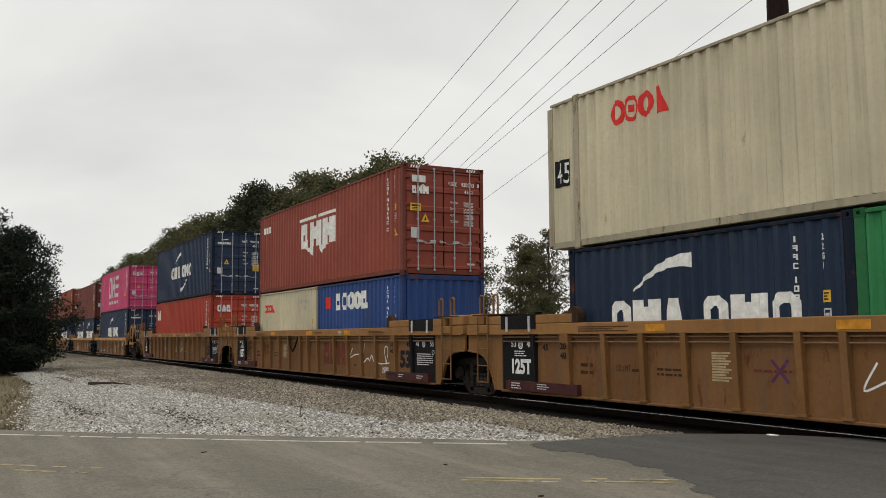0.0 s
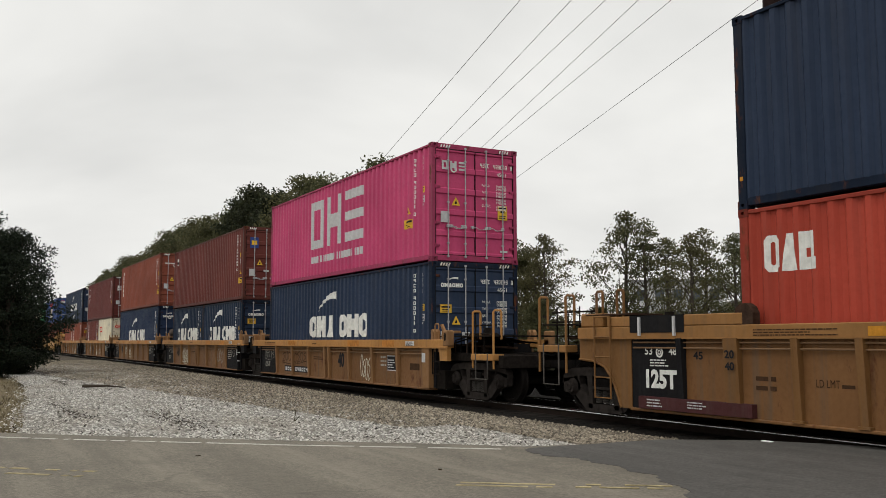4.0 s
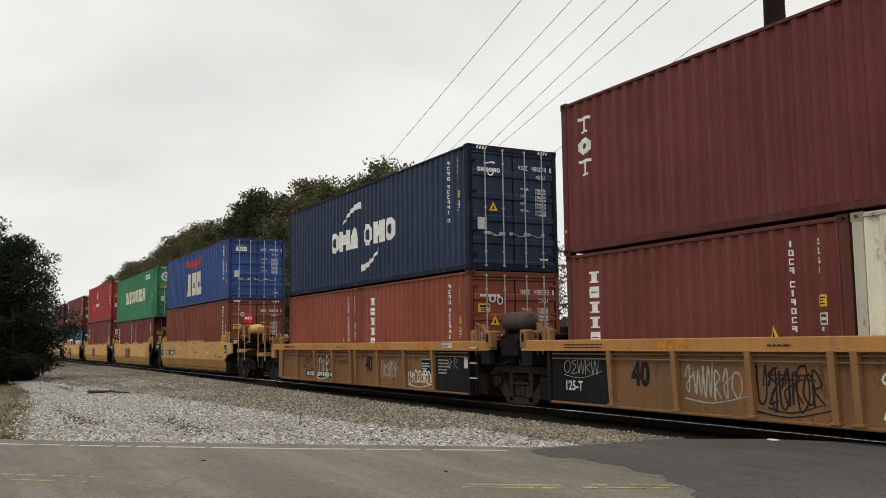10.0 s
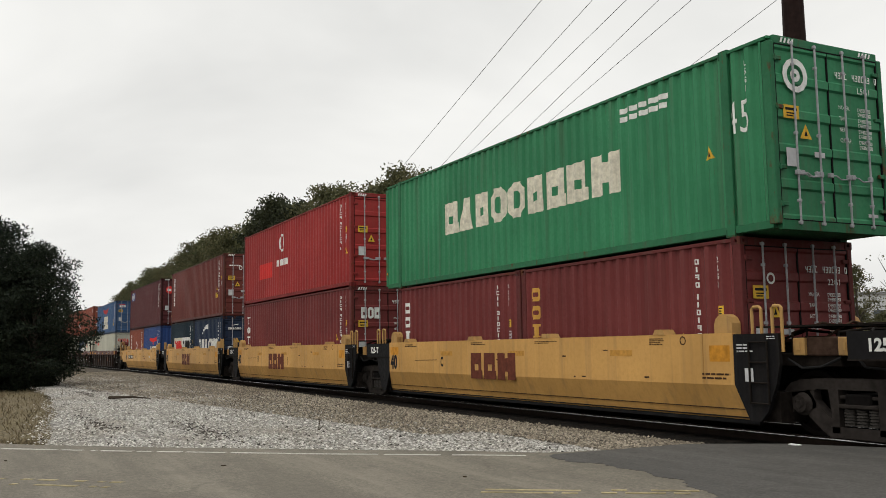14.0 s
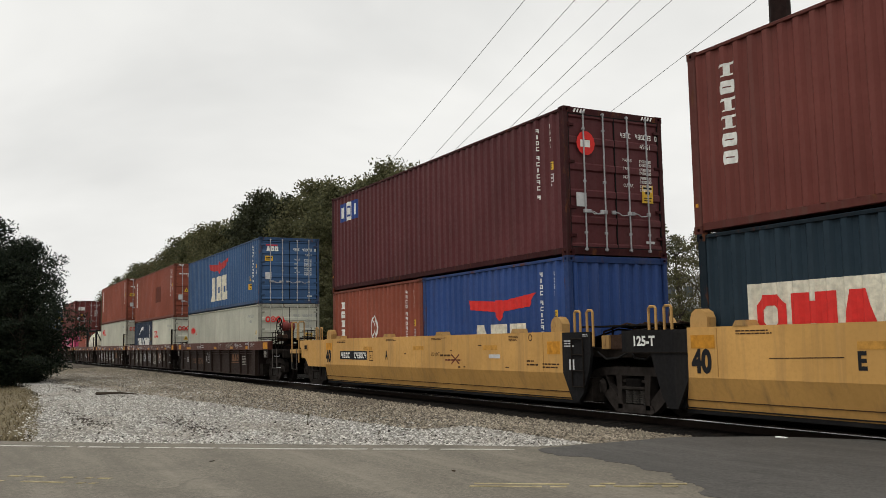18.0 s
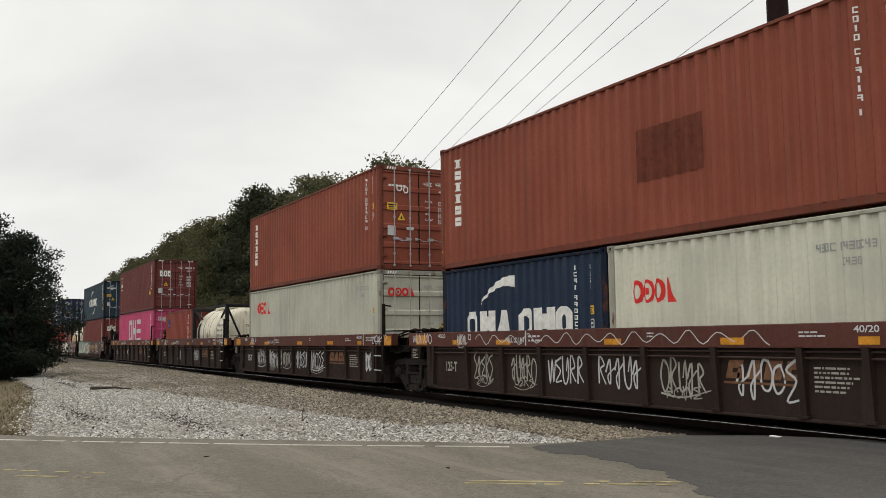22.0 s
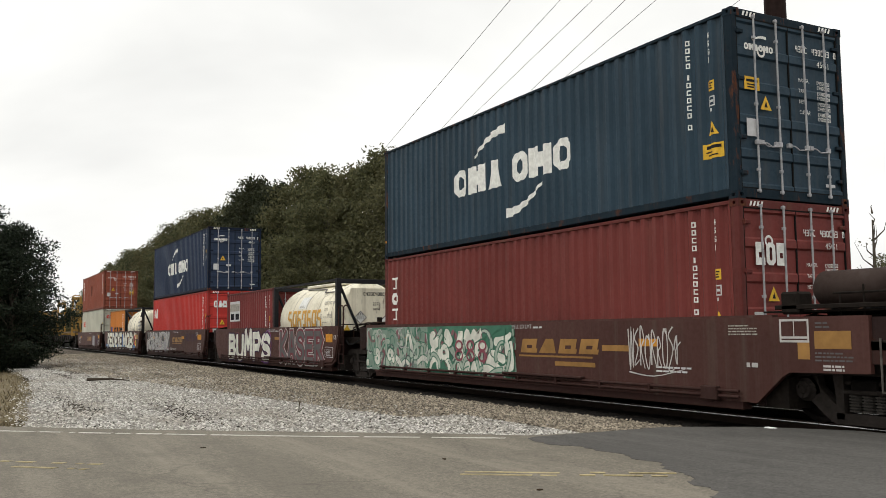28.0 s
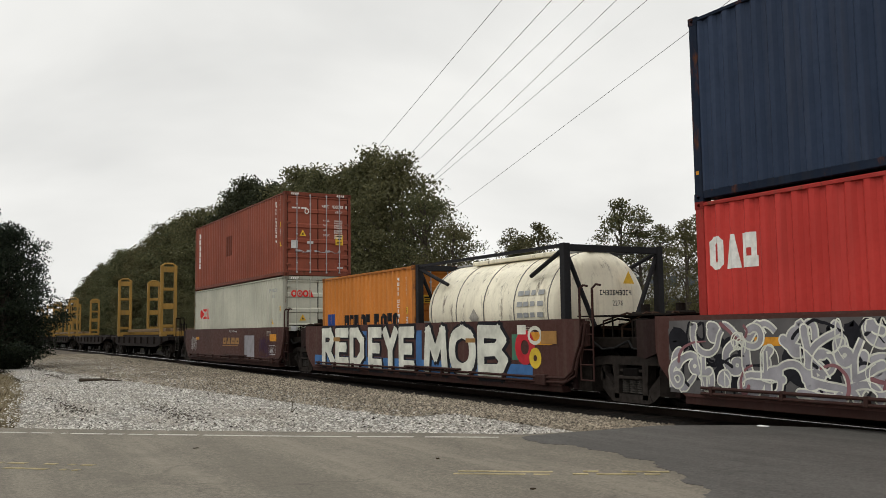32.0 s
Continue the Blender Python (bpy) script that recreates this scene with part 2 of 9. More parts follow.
def text_tris(s, fat=0.0):
    """Triangles of a word in the built-in font, scaled to height 1, from x = 0; and its width."""
    if (s, fat) not in TEXTS:
        cu = bpy.data.curves.new("word", "FONT")
        cu.body, cu.resolution_u, cu.offset = s, 3, fat
        ob = bpy.data.objects.new("word", cu)
        me = bpy.data.meshes.new_from_object(ob)
        me.calc_loop_triangles()
        co = [v.co.copy() for v in me.vertices]
        x0, x1 = min(c.x for c in co), max(c.x for c in co)
        y0, y1 = min(c.y for c in co), max(c.y for c in co)
        k = 1 / (y1 - y0)
        TEXTS[s, fat] = ([[((co[i].x - x0) * k, (co[i].y - y0) * k) for i in t.vertices] for t in me.loop_triangles], (x1 - x0) * k)
        bpy.data.objects.remove(ob)
        bpy.data.curves.remove(cu)
        bpy.data.meshes.remove(me)
    return TEXTS[s, fat]


def word(s, x, z, w, h, lean=0.0, fat=0.0):
    """Polygons of a word that fills w by h at (x, z)."""
    tris, wide = text_tris(s, fat)
    return [[(x + p[0] / wide * w + lean * p[1] * h, z + p[1] * h) for p in t] for t in tris]


def rect(x0, x1, z0, z1, lean=0.0):
    return [(x0, z0), (x1, z0), (x1 + lean, z1), (x0 + lean, z1)]


def ring(x0, x1, z0, z1, t):
    """A hollow block."""
    return [rect(x0, x0 + t, z0, z1), rect(x1 - t, x1, z0, z1), rect(x0 + t, x1 - t, z0, z0 + t), rect(x0 + t, x1 - t, z1 - t, z1)]


def bold_ring(x0, x1, z0, z1, t):
    """A hollow block with cut corners."""
    def oct8(a, b, c, d, k):
        return [(a + k, c), (b - k, c), (b, c + k), (b, d - k), (b - k, d), (a + k, d), (a, d - k), (a, c + k)]
    k = 0.26 * min(x1 - x0, z1 - z0)
    o, i = oct8(x0, x1, z0, z1, k), oct8(x0 + t, x1 - t, z0 + t, z1 - t, max(0.01, k - t * 0.5))
    return [[o[j], o[(j + 1) % 8], i[(j + 1) % 8], i[j]] for j in range(8)]


def round_ring(cx, cz, rx, rz, t, n=14):
    out = []
    for i in range(n):
        a, b = 2 * math.pi * i / n, 2 * math.pi * (i + 1) / n
        out.append([(cx + rx * math.cos(a), cz + rz * math.sin(a)), (cx + rx * math.cos(b), cz + rz * math.sin(b)), (cx + (rx - t) * math.cos(b), cz + (rz - t) * math.sin(b)), (cx + (rx - t) * math.cos(a), cz + (rz - t) * math.sin(a))])
    return out


def swoosh(x0, z0, x1, z1, bend, w0, w1, n=7):
    """A bent, tapering stroke."""
    pts = []
    for i in range(n + 1):
        s = i / n
        pts.append((x0 + (x1 - x0) * s, z0 + (z1 - z0) * s + bend * 4 * s * (1 - s), w0 + (w1 - w0) * s))
    return [[(a[0], a[1] - a[2] / 2), (b[0], b[1] - b[2] / 2), (b[0], b[1] + b[2] / 2), (a[0], a[1] + a[2] / 2)] for a, b in zip(pts, pts[1:])]


def blocks(spec, x, z, w, h, t=0.16):
    """A row of plain shapes in place of a trade mark: o hollow block, b solid block, d wedge, w wide solid, u arch, space."""
    n = sum({"w": 1.35, " ": 0.55}.get(c, 1.0) for c in spec)
    u, out = w / n, []
    for c in spec:
        k = u * {"w": 1.35, " ": 0.55}.get(c, 1.0)
        a, b = x + 0.06 * u, x + k - 0.06 * u
        s = t * min(h, 2 * k)
        if c == "o":
            out += bold_ring(a, b, z, z + h, min(s * 1.6, 0.36 * (b - a)))
        elif c == "b":
            v, g = 0.34 * (b - a), 0.2 * h
            out += [rect(a, a + v, z, z + h), rect(a + v, b, z, z + g * 1.6), rect(a + v, b - v * 0.25, z + h - g * 2.2, z + h), rect(b - v, b - v * 0.25, z + g * 1.6, z + h - g * 2.2)]
        elif c == "w":
            out += [rect(a, a + (b - a) * 0.42, z, z + h), rect(a + (b - a) * 0.58, b, z, z + h), rect(a + (b - a) * 0.42, a + (b - a) * 0.58, z + h * 0.3, z + h * 0.8)]
        elif c == "d":
            out += [[(a, z), (b, z), (b - (b - a) * 0.28, z + h), (a + (b - a) * 0.28, z + h)]]
        elif c == "u":
            out += [rect(a, a + s * 1.2, z, z + h), rect(b - s * 1.2, b, z, z + h), rect(a + s * 1.2, b - s * 1.2, z + h - s * 1.3, z + h)]
        x += k
    return out


def slanted(polys, z0, k=0.3):
    """The same shapes, leaning."""
    return [[(p[0] + (p[1] - z0) * k, p[1]) for p in q] for q in polys]


def rail_mark(x, z, w, h):
    """A railway's emblem as leaning plain blocks over a line."""
    return slanted(blocks("bdbb", x, z + h * 0.22, w, h * 0.78) + [rect(x, x + w * 0.93, z, z + h * 0.10)], z)


def bars(x, z, w, h, rows, cols=1, fill=0.62):
    """Rows of small bars where writing is too small to read."""
    out = []
    for i in range(rows):
        zz = z + h * (rows - 1 - i) / rows
        for j in range(cols):
            xx = x + w * j / cols
            out.append(rect(xx, xx + w / cols * (0.86 - 0.12 * ((i + j) % 3)), zz, zz + h / rows * fill))
    return out


def id_column(x, z_top, seed, n=(4, 6, 1), w=0.062, h=0.085, step=0.122):
    """Characters of an identification number set one under another, as small plain shapes."""
    out, z, pick = [], z_top, random.Random(seed)
    for count in n:
        for _ in range(count):
            a, b = z - h, z
            kind = pick.randrange(4)
            if kind == 0:
                out += ring(x, x + w, a, b, 0.019)
            elif kind == 1:
                out += [rect(x, x + 0.02, a, b), rect(x + 0.02, x + w, b - 0.02, b), rect(x + 0.02, x + w, a, a + 0.02)]
            elif kind == 2:
                out += [rect(x + w / 2 - 0.012, x + w / 2 + 0.012, a, b)]
            else:
                out += [rect(x, x + w, b - 0.02, b), rect(x + w - 0.02, x + w, a, b - 0.02), rect(x, x + w - 0.02, (a + b) / 2 - 0.01, (a + b) / 2 + 0.01)]
            z -= step
        z -= step * 0.55
    return out


def code_column(s, x, z_top, w=0.066, h=0.09, step=0.13):
    """A size code, its characters one under another."""
    out = []
    for i, ch in enumerate(s):
        out += word(ch, x + (w * 0.3 if ch == "1" else 0), z_top - h - i * step, w * (0.4 if ch == "1" else 1.0), h, 0, 0.03)
    return out


def stroke(pts, w):
    """A sprayed line through the points, w wide."""
    out = []
    for (a, b), (c, d) in zip(pts, pts[1:]):
        k = math.hypot(c - a, d - b) or 1e-6
        nx, nz, ex, ez = -(d - b) / k * w / 2, (c - a) / k * w / 2, (c - a) / k * w * 0.4, (d - b) / k * w * 0.4
        out.append([(a - nx - ex, b - nz - ez), (c - nx + ex, d - nz + ez), (c + nx + ex, d + nz + ez), (a + nx - ex, b + nz - ez)])
    return out


def spline(pts, n=6):
    """Points of a smooth curve through the given ones."""
    P = [pts[0]] + list(pts) + [pts[-1]]
    out = []
    for a, b, c, d in zip(P, P[1:], P[2:], P[3:]):
        for i in range(n):
            t = i / n
            out.append(tuple(0.5 * (2 * q + (r - p) * t + (2 * p - 5 * q + 4 * r - s) * t * t + (3 * q - p - 3 * r + s) * t ** 3) for p, q, r, s in zip(a, b, c, d)))
    return out + [pts[-1]]


def ribbon(pts, w0, w1=None):
    """A smooth band through the points, from width w0 to w1."""
    w1 = w0 if w1 is None else w1
    L, R, m = [], [], len(pts)
    for i, (x, z) in enumerate(pts):
        a, b = pts[max(0, i - 1)], pts[min(m - 1, i + 1)]
        k = math.hypot(b[0] - a[0], b[1] - a[1]) or 1e-6
        w = (w0 + (w1 - w0) * i / max(1, m - 1)) / 2
        nx, nz = -(b[1] - a[1]) / k * w, (b[0] - a[0]) / k * w
        L.append((x + nx, z + nz))
        R.append((x - nx, z - nz))
    return [[R[i], R[i + 1], L[i + 1], L[i]] for i in range(m - 1)]


def disc(x, z, r, n=10):
    return [(x + r * math.cos(2 * math.pi * i / n), z + r * math.sin(2 * math.pi * i / n)) for i in range(n)]


GLYPH = {
    "B": [[(0, 0), (0, 1), (0.75, 0.98), (0.95, 0.78), (0.7, 0.55), (0.1, 0.52)], [(0.7, 0.52), (1, 0.28), (0.8, 0.02), (0, 0)]],
    "U": [[(0, 1), (0.04, 0.25), (0.28, 0), (0.72, 0), (0.96, 0.25), (1, 1)]],
    "M": [[(0, 0), (0.1, 1), (0.5, 0.35), (0.9, 1), (1, 0)]],
    "P": [[(0, 0), (0, 1), (0.75, 1), (1, 0.78), (0.75, 0.48), (0.08, 0.45)]],
}
GLYPH.update({
    "S": [[(1, 0.86), (0.7, 1), (0.2, 0.97), (0, 0.75), (0.25, 0.56), (0.75, 0.46), (1, 0.25), (0.75, 0.02), (0.3, 0), (0, 0.14)]],
    "R": [[(0, 0), (0, 1), (0.7, 1), (0.95, 0.78), (0.7, 0.52), (0.08, 0.48)], [(0.35, 0.48), (1, 0)]],
    "E": [[(1, 1), (0, 1), (0, 0), (1, 0)], [(0, 0.5), (0.8, 0.5)]],
    "D": [[(0, 0), (0, 1), (0.55, 1), (1, 0.72), (1, 0.28), (0.55, 0), (0, 0)]],
})
GLYPH.update({
    "Y": [[(0, 1), (0.5, 0.5), (1, 1)], [(0.5, 0.5), (0.5, 0)]],
    "O": [[(0.5, 1), (0.12, 0.85), (0, 0.5), (0.12, 0.15), (0.5, 0), (0.88, 0.15), (1, 0.5), (0.88, 0.85), (0.5, 1)]],
    "K": [[(0, 0), (0, 1)], [(1, 1), (0.05, 0.45), (1, 0)]],
    "A": [[(0, 0), (0.4, 1), (0.6, 1), (1, 0)], [(0.2, 0.34), (0.8, 0.34)]],
})


def fat_word(s, x, z, w, h, t, grow=0.0, wild=0.0, seed=1):
    """Sprayed block capitals of stroke width t, filling w by h; grow fattens them all round."""
    rnd = random.Random(seed)
    out, step = [], w / len(s)
    for i, ch in enumerate(s):
        zj, hj = z + rnd.uniform(-1, 1) * wild * h, h * (1 + rnd.uniform(-1, 1) * wild)
        x0, ww, z0, hh = x + i * step + t / 2, step * 0.94 - t, zj + t / 2, hj - t
        lean = rnd.uniform(-1, 1) * wild * 0.8
        for line in GLYPH[ch]:
            pts = [(x0 + p * ww + lean * (q - 0.5) * hh, z0 + q * hh) for p, q in line]
            if ch in "OSU":
                pts = spline(pts, 4)
            out += stroke(pts, t + 2 * grow)
            out += [disc(p, q, t / 2 + grow, 12) for p, q in pts]
    return out


def curl(rnd, x0, x1, z0, z1, n=16, step=0.09):
    """A wandering, curling line inside a box."""
    x, z, a, k = rnd.uniform(x0, x1), rnd.uniform(z0, z1), rnd.uniform(0, 6.28), rnd.uniform(-5, 5)
    pts = []
    for _ in range(n):
        pts.append((x, z))
        k += rnd.gauss(0, 1.8)
        a += k * step
        x, z = min(x1, max(x0, x + step * math.cos(a))), z + step * math.sin(a)
        if not z0 < z < z1:
            z, a = min(z1, max(z0, z)), -a
    return pts


def clip_x(poly, x0, x1):
    for lim, sign in ((x0, 1), (x1, -1)):
        out = []
        for i, p in enumerate(poly):
            q = poly[(i + 1) % len(poly)]
            a, b = sign * (p[0] - lim), sign * (q[0] - lim)
            if a >= 0:
                out.append(p)
            if a * b < 0:
                s = a / (a - b)
                out.append((lim, p[1] + (q[1] - p[1]) * s))
        poly = out
        if len(poly) < 3:
            return []
    return poly


def islands(polys):
    """Sorts polygons into groups that touch one another."""
    box = [(min(q[0] for q in p) - 0.002, max(q[0] for q in p) + 0.002, min(q[1] for q in p) - 0.002, max(q[1] for q in p) + 0.002) for p in polys]
    own = list(range(len(polys)))
    for i in range(len(polys)):
        for j in range(i):
            a, b = box[i], box[j]
            if own[i] != own[j] and a[0] < b[1] and b[0] < a[1] and a[2] < b[3] and b[2] < a[3]:
                k, o = own[j], own[i]
                own = [k if x == o else x for x in own]
    return [[p for p, o in zip(polys, own) if o == k] for k in sorted(set(own))]


def decal(polys, knots=None, lift=0.004):
    """Paint on a side seen from -y. knots: the profile of the sheet, (x, y) in order; else the plane y = 0."""
    sh = Shape()
    for j, poly in enumerate(polys):
        xs = [p[0] for p in poly]
        if not knots:
            d = lift + 0.00003 * (len(sh.f) % 41)
            sh.add([(p[0], -d, p[1]) for p in poly], [tuple(range(len(poly)))])
            continue
        for (xa, ya), (xb, yb) in zip(knots, knots[1:]):
            if xb - xa < 1e-5 or xb <= min(xs) or xa >= max(xs):
                continue
            c = clip_x(poly, xa, xb)
            if c:
                sh.add([(p[0], ya + (yb - ya) * (p[0] - xa) / (xb - xa) - lift - 0.00004 * (j % 37), p[1]) for p in c], [tuple(range(len(c)))])
    return sh.mesh("marking", fix=False)

# ---------------------------------------------------------------- ground, road and track
def ground_material(name, a, b, scale, dark, bump_s, patch=None):
    m, n, l, bs = shader(name)
    tc = n.new("ShaderNodeTexCoord").outputs["Object"]
    vor = n.new("ShaderNodeTexVoronoi")
    vor.inputs["Scale"].default_value = scale
    l.new(tc, vor.inputs["Vector"])
    tone = ramp(n, l, vor.outputs["Color"], [(0.1, a), (0.9, b)])
    c = mixed(n, l, ramp(n, l, vor.outputs["Distance"], [(0.25, (0, 0, 0)), (0.75, (0.8, 0.8, 0.8))]), tone, dark)
    big = noise_tex(n, l, tc, 0.35, 4)
    c = mixed(n, l, ramp(n, l, big, [(0.40, (0, 0, 0)), (0.72, (0.55, 0.55, 0.55))]), c, patch or dark)
    l.new(c, bs.inputs["Base Color"])
    bs.inputs["Roughness"].default_value, bs.inputs["Specular IOR Level"].default_value = 0.95, 0.06
    bump(n, l, bs, vor.outputs["Distance"], bump_s, 0.04)
    return m


def asphalt(name, col, spread, cracks=0.5):
    m, n, l, bs = shader(name)
    tc = n.new("ShaderNodeTexCoord").outputs["Object"]
    along = n.new("ShaderNodeMapping")
    along.inputs["Rotation"].default_value, along.inputs["Scale"].default_value = (0, 0, radians(-51)), (0.16, 1.5, 1)
    l.new(tc, along.inputs["Vector"])
    grit = noise_tex(n, l, tc, 42.0, 3, 0.75)
    speck = noise_tex(n, l, tc, 11.0, 4, 0.75)
    mid = noise_tex(n, l, tc, 0.8, 6, 0.7)
    tracks = noise_tex(n, l, along.outputs["Vector"], 1.0, 5, 0.65)
    c = mixed(n, l, ramp(n, l, grit, [(0.32, (0, 0, 0)), (0.68, (1, 1, 1))]), tuple(x * (1 - spread) for x in col), tuple(x * (1 + spread) for x in col))
    c = mixed(n, l, ramp(n, l, speck, [(0.50, (0, 0, 0)), (0.66, (0.55, 0.55, 0.55))]), c, tuple(x * 0.6 for x in col))
    c = mixed(n, l, ramp(n, l, tracks, [(0.40, (0.45, 0.45, 0.45)), (0.50, (0, 0, 0))]), c, tuple(x * 0.66 for x in col))
    c = mixed(n, l, ramp(n, l, tracks, [(0.52, (0, 0, 0)), (0.70, (0.6, 0.6, 0.6))]), c, tuple(min(1, x * 1.5) for x in col))
    c = mixed(n, l, ramp(n, l, mid, [(0.52, (0, 0, 0)), (0.66, (0.45, 0.45, 0.45))]), c, tuple(x * 0.58 for x in col))
    warp = n.new("ShaderNodeVectorMath")
    warp.operation = "ADD"
    wob = n.new("ShaderNodeTexNoise")
    wob.inputs["Scale"].default_value = 1.6
    l.new(tc, wob.inputs["Vector"])
    l.new(tc, warp.inputs[0])
    l.new(wob.outputs["Color"], warp.inputs[1])
    net = n.new("ShaderNodeTexVoronoi")
    net.feature = "DISTANCE_TO_EDGE"
    net.inputs["Scale"].default_value = 0.55
    l.new(warp.outputs[0], net.inputs["Vector"])
    line = ramp(n, l, net.outputs["Distance"], [(0.004, (1, 1, 1)), (0.016, (0, 0, 0))])
    some = ramp(n, l, noise_tex(n, l, tc, 0.45, 2), [(0.48, (0, 0, 0)), (0.60, (cracks, cracks, cracks))])
    c = mixed(n, l, mixed(n, l, 1.0, line, some, "MULTIPLY"), c, tuple(x * 0.25 for x in col))
    l.new(c, bs.inputs["Base Color"])
    bs.inputs["Roughness"].default_value = 0.9
    bs.inputs["Specular IOR Level"].default_value = 0.25
    bump(n, l, bs, speck, 0.5, 0.012)
    return m


EARTH = ground_material("weedy_earth", (0.13, 0.105, 0.068), (0.23, 0.19, 0.125), 11.0, (0.06, 0.05, 0.032), 0.6, (0.12, 0.10, 0.05))
# oily stone, its colour taken near black to carry the shade under the train
SHADED_BALLAST = ground_material("shaded_oily_ballast", (0.007, 0.006, 0.0055), (0.020, 0.0175, 0.015), 15.0, (0.005, 0.0045, 0.004), 1.0, (0.010, 0.009, 0.008))
PALE_GRAVEL = ground_material("pale_gravel", (0.22, 0.208, 0.185), (0.47, 0.45, 0.41), 15.0, (0.04, 0.038, 0.034), 1.0, (0.17, 0.152, 0.12))
BALLAST = ground_material("brown_ballast", (0.066, 0.054, 0.040), (0.21, 0.178, 0.132), 14.0, (0.035, 0.032, 0.03), 1.0, (0.10, 0.09, 0.08))
ROAD = asphalt("old_asphalt", (0.145, 0.129, 0.102), 0.38, 0.3)
ROAD_NEW = asphalt("dark_asphalt", (0.074, 0.070, 0.064), 0.38, 0.3)


def rough_edge(pts, amp, step, seed=2):
    """The same line, broken up into short uneven pieces."""
    rnd, out = random.Random(seed), []
    for (a, b), (c, d) in zip(pts, pts[1:]):
        n = max(1, int(math.hypot(c - a, d - b) / step))
        for i in range(n):
            j = amp if i else amp * 0.3
            out.append((a + (c - a) * i / n + rnd.gauss(0, j), b + (d - b) * i / n + rnd.gauss(0, j)))
    return out + [pts[-1]]


def sheet(name, pts, z, material, label, kind="structure", cuts=0):
    n = len(pts)
    me = bpy.data.meshes.new(name)
    skirt = [(i, n + i, n + (i + 1) % n, (i + 1) % n) for i in range(n)]
    me.from_pydata([(x, y, z) for x, y in pts] + [(x, y, z - 0.05) for x, y in pts], [], [tuple(range(n))] + (skirt if cuts else []))
    me.materials.append(material)
    return tagged(new(name, me), label, "ground", "", kind)


sheet("ground", [(-1500, -1500), (1500, -1500), (1500, 1500), (-1500, 1500)], -0.22, EARTH, "weedy earth that reaches the horizon")
# pale gravel apron between road and track, brown ballast bed along the track
sheet("gravel_apron", [(-9.3, 8.5), (-9.3, 6.0), (-13.4, 1.2), (-14.9, 1.0), (-17.5, 1.3), (-20, 1.4), (-23, 1.8), (-26, 1.85), (-30, 2.25), (-34, 2.2), (-40, 2.6), (-50, 3.6), (-60, 5.5), (-62, 9.0)], -0.075, PALE_GRAVEL, "pale crushed gravel beside the road")
sheet("ballast_shoulder", [(-9.35, 8.42), (-12, 7.6), (-20, 7.0), (-34, 7.0), (-60, 7.4), (-420, 7.6), (-420, 9.6), (-60, 9.55), (-40, 9.35), (-25, 9.0), (-18, 8.75), (-12, 8.8), (-9.35, 9.0)], -0.062, BALLAST, "brown crushed-stone shoulder of the track")
# the shade-coloured bed runs on past the far rail to darken the gap
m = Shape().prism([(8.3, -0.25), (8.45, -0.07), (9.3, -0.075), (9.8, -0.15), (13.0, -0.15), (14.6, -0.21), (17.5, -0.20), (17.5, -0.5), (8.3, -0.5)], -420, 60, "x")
# weeds coloured near black to darken the view through beneath the cars
sheet("far_weeds", [(-420, 17.4), (60, 17.4), (60, 34), (-420, 34)], -0.205, ground_material("dark_weeds", (0.014, 0.014, 0.007), (0.04, 0.038, 0.018), 7.0, (0.008, 0.008, 0.004), 1.0), "weedy ground beyond the track, darkened for the gap under the cars")
bed = part("ballast_bed", m, SHADED_BALLAST)
tagged(bed, "oily ballast under the track with the train's shade in its colour", "ballast", "", "structure")


def rail_track():
    t = thing("railway_track", "steel rails on dark wooden ties", "railway track")
    t["kind"] = "structure"
    prof = [(-0.07, -0.17), (0.07, -0.17), (0.07, -0.155), (0.012, -0.14), (0.012, -0.045), (0.036, -0.035), (0.036, -0.005), (0.030, 0.0), (-0.030, 0.0), (-0.036, -0.005), (-0.036, -0.035), (-0.012, -0.045), (-0.012, -0.14), (-0.07, -0.155)]
    steel = plain("rail_steel", (0.022, 0.016, 0.013), 0.8, 0.0)
    for s in (-1, 1):
        part("rail", Shape().prism([(a + s * 0.753, b) for a, b in prof], -420, 60, "x"), steel, t, pose(0, TRACK_Y, 0), "worn steel rail")
        head = [(-0.0390, -0.030), (-0.0385, -0.024), (-0.033, -0.006), (-0.022, 0.002), (0.022, 0.002), (0.033, -0.006), (0.0385, -0.024), (0.0390, -0.030)]
        part("rail_head", Shape().prism([(a + s * 0.753, b) for a, b in head], -420, 60, "x"), plain("polished_rail", (0.55, 0.54, 0.53), 0.25, 0.95), t, pose(0, TRACK_Y, 0), "polished running surface")
    tie = Shape().box(-0.115, 0.115, -1.3, 1.3, -0.33, -0.145, 0.012).mesh("tie")
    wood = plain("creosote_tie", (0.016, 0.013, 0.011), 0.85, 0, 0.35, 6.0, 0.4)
    for i in range(110):
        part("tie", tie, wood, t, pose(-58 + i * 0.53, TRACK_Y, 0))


rail_track()
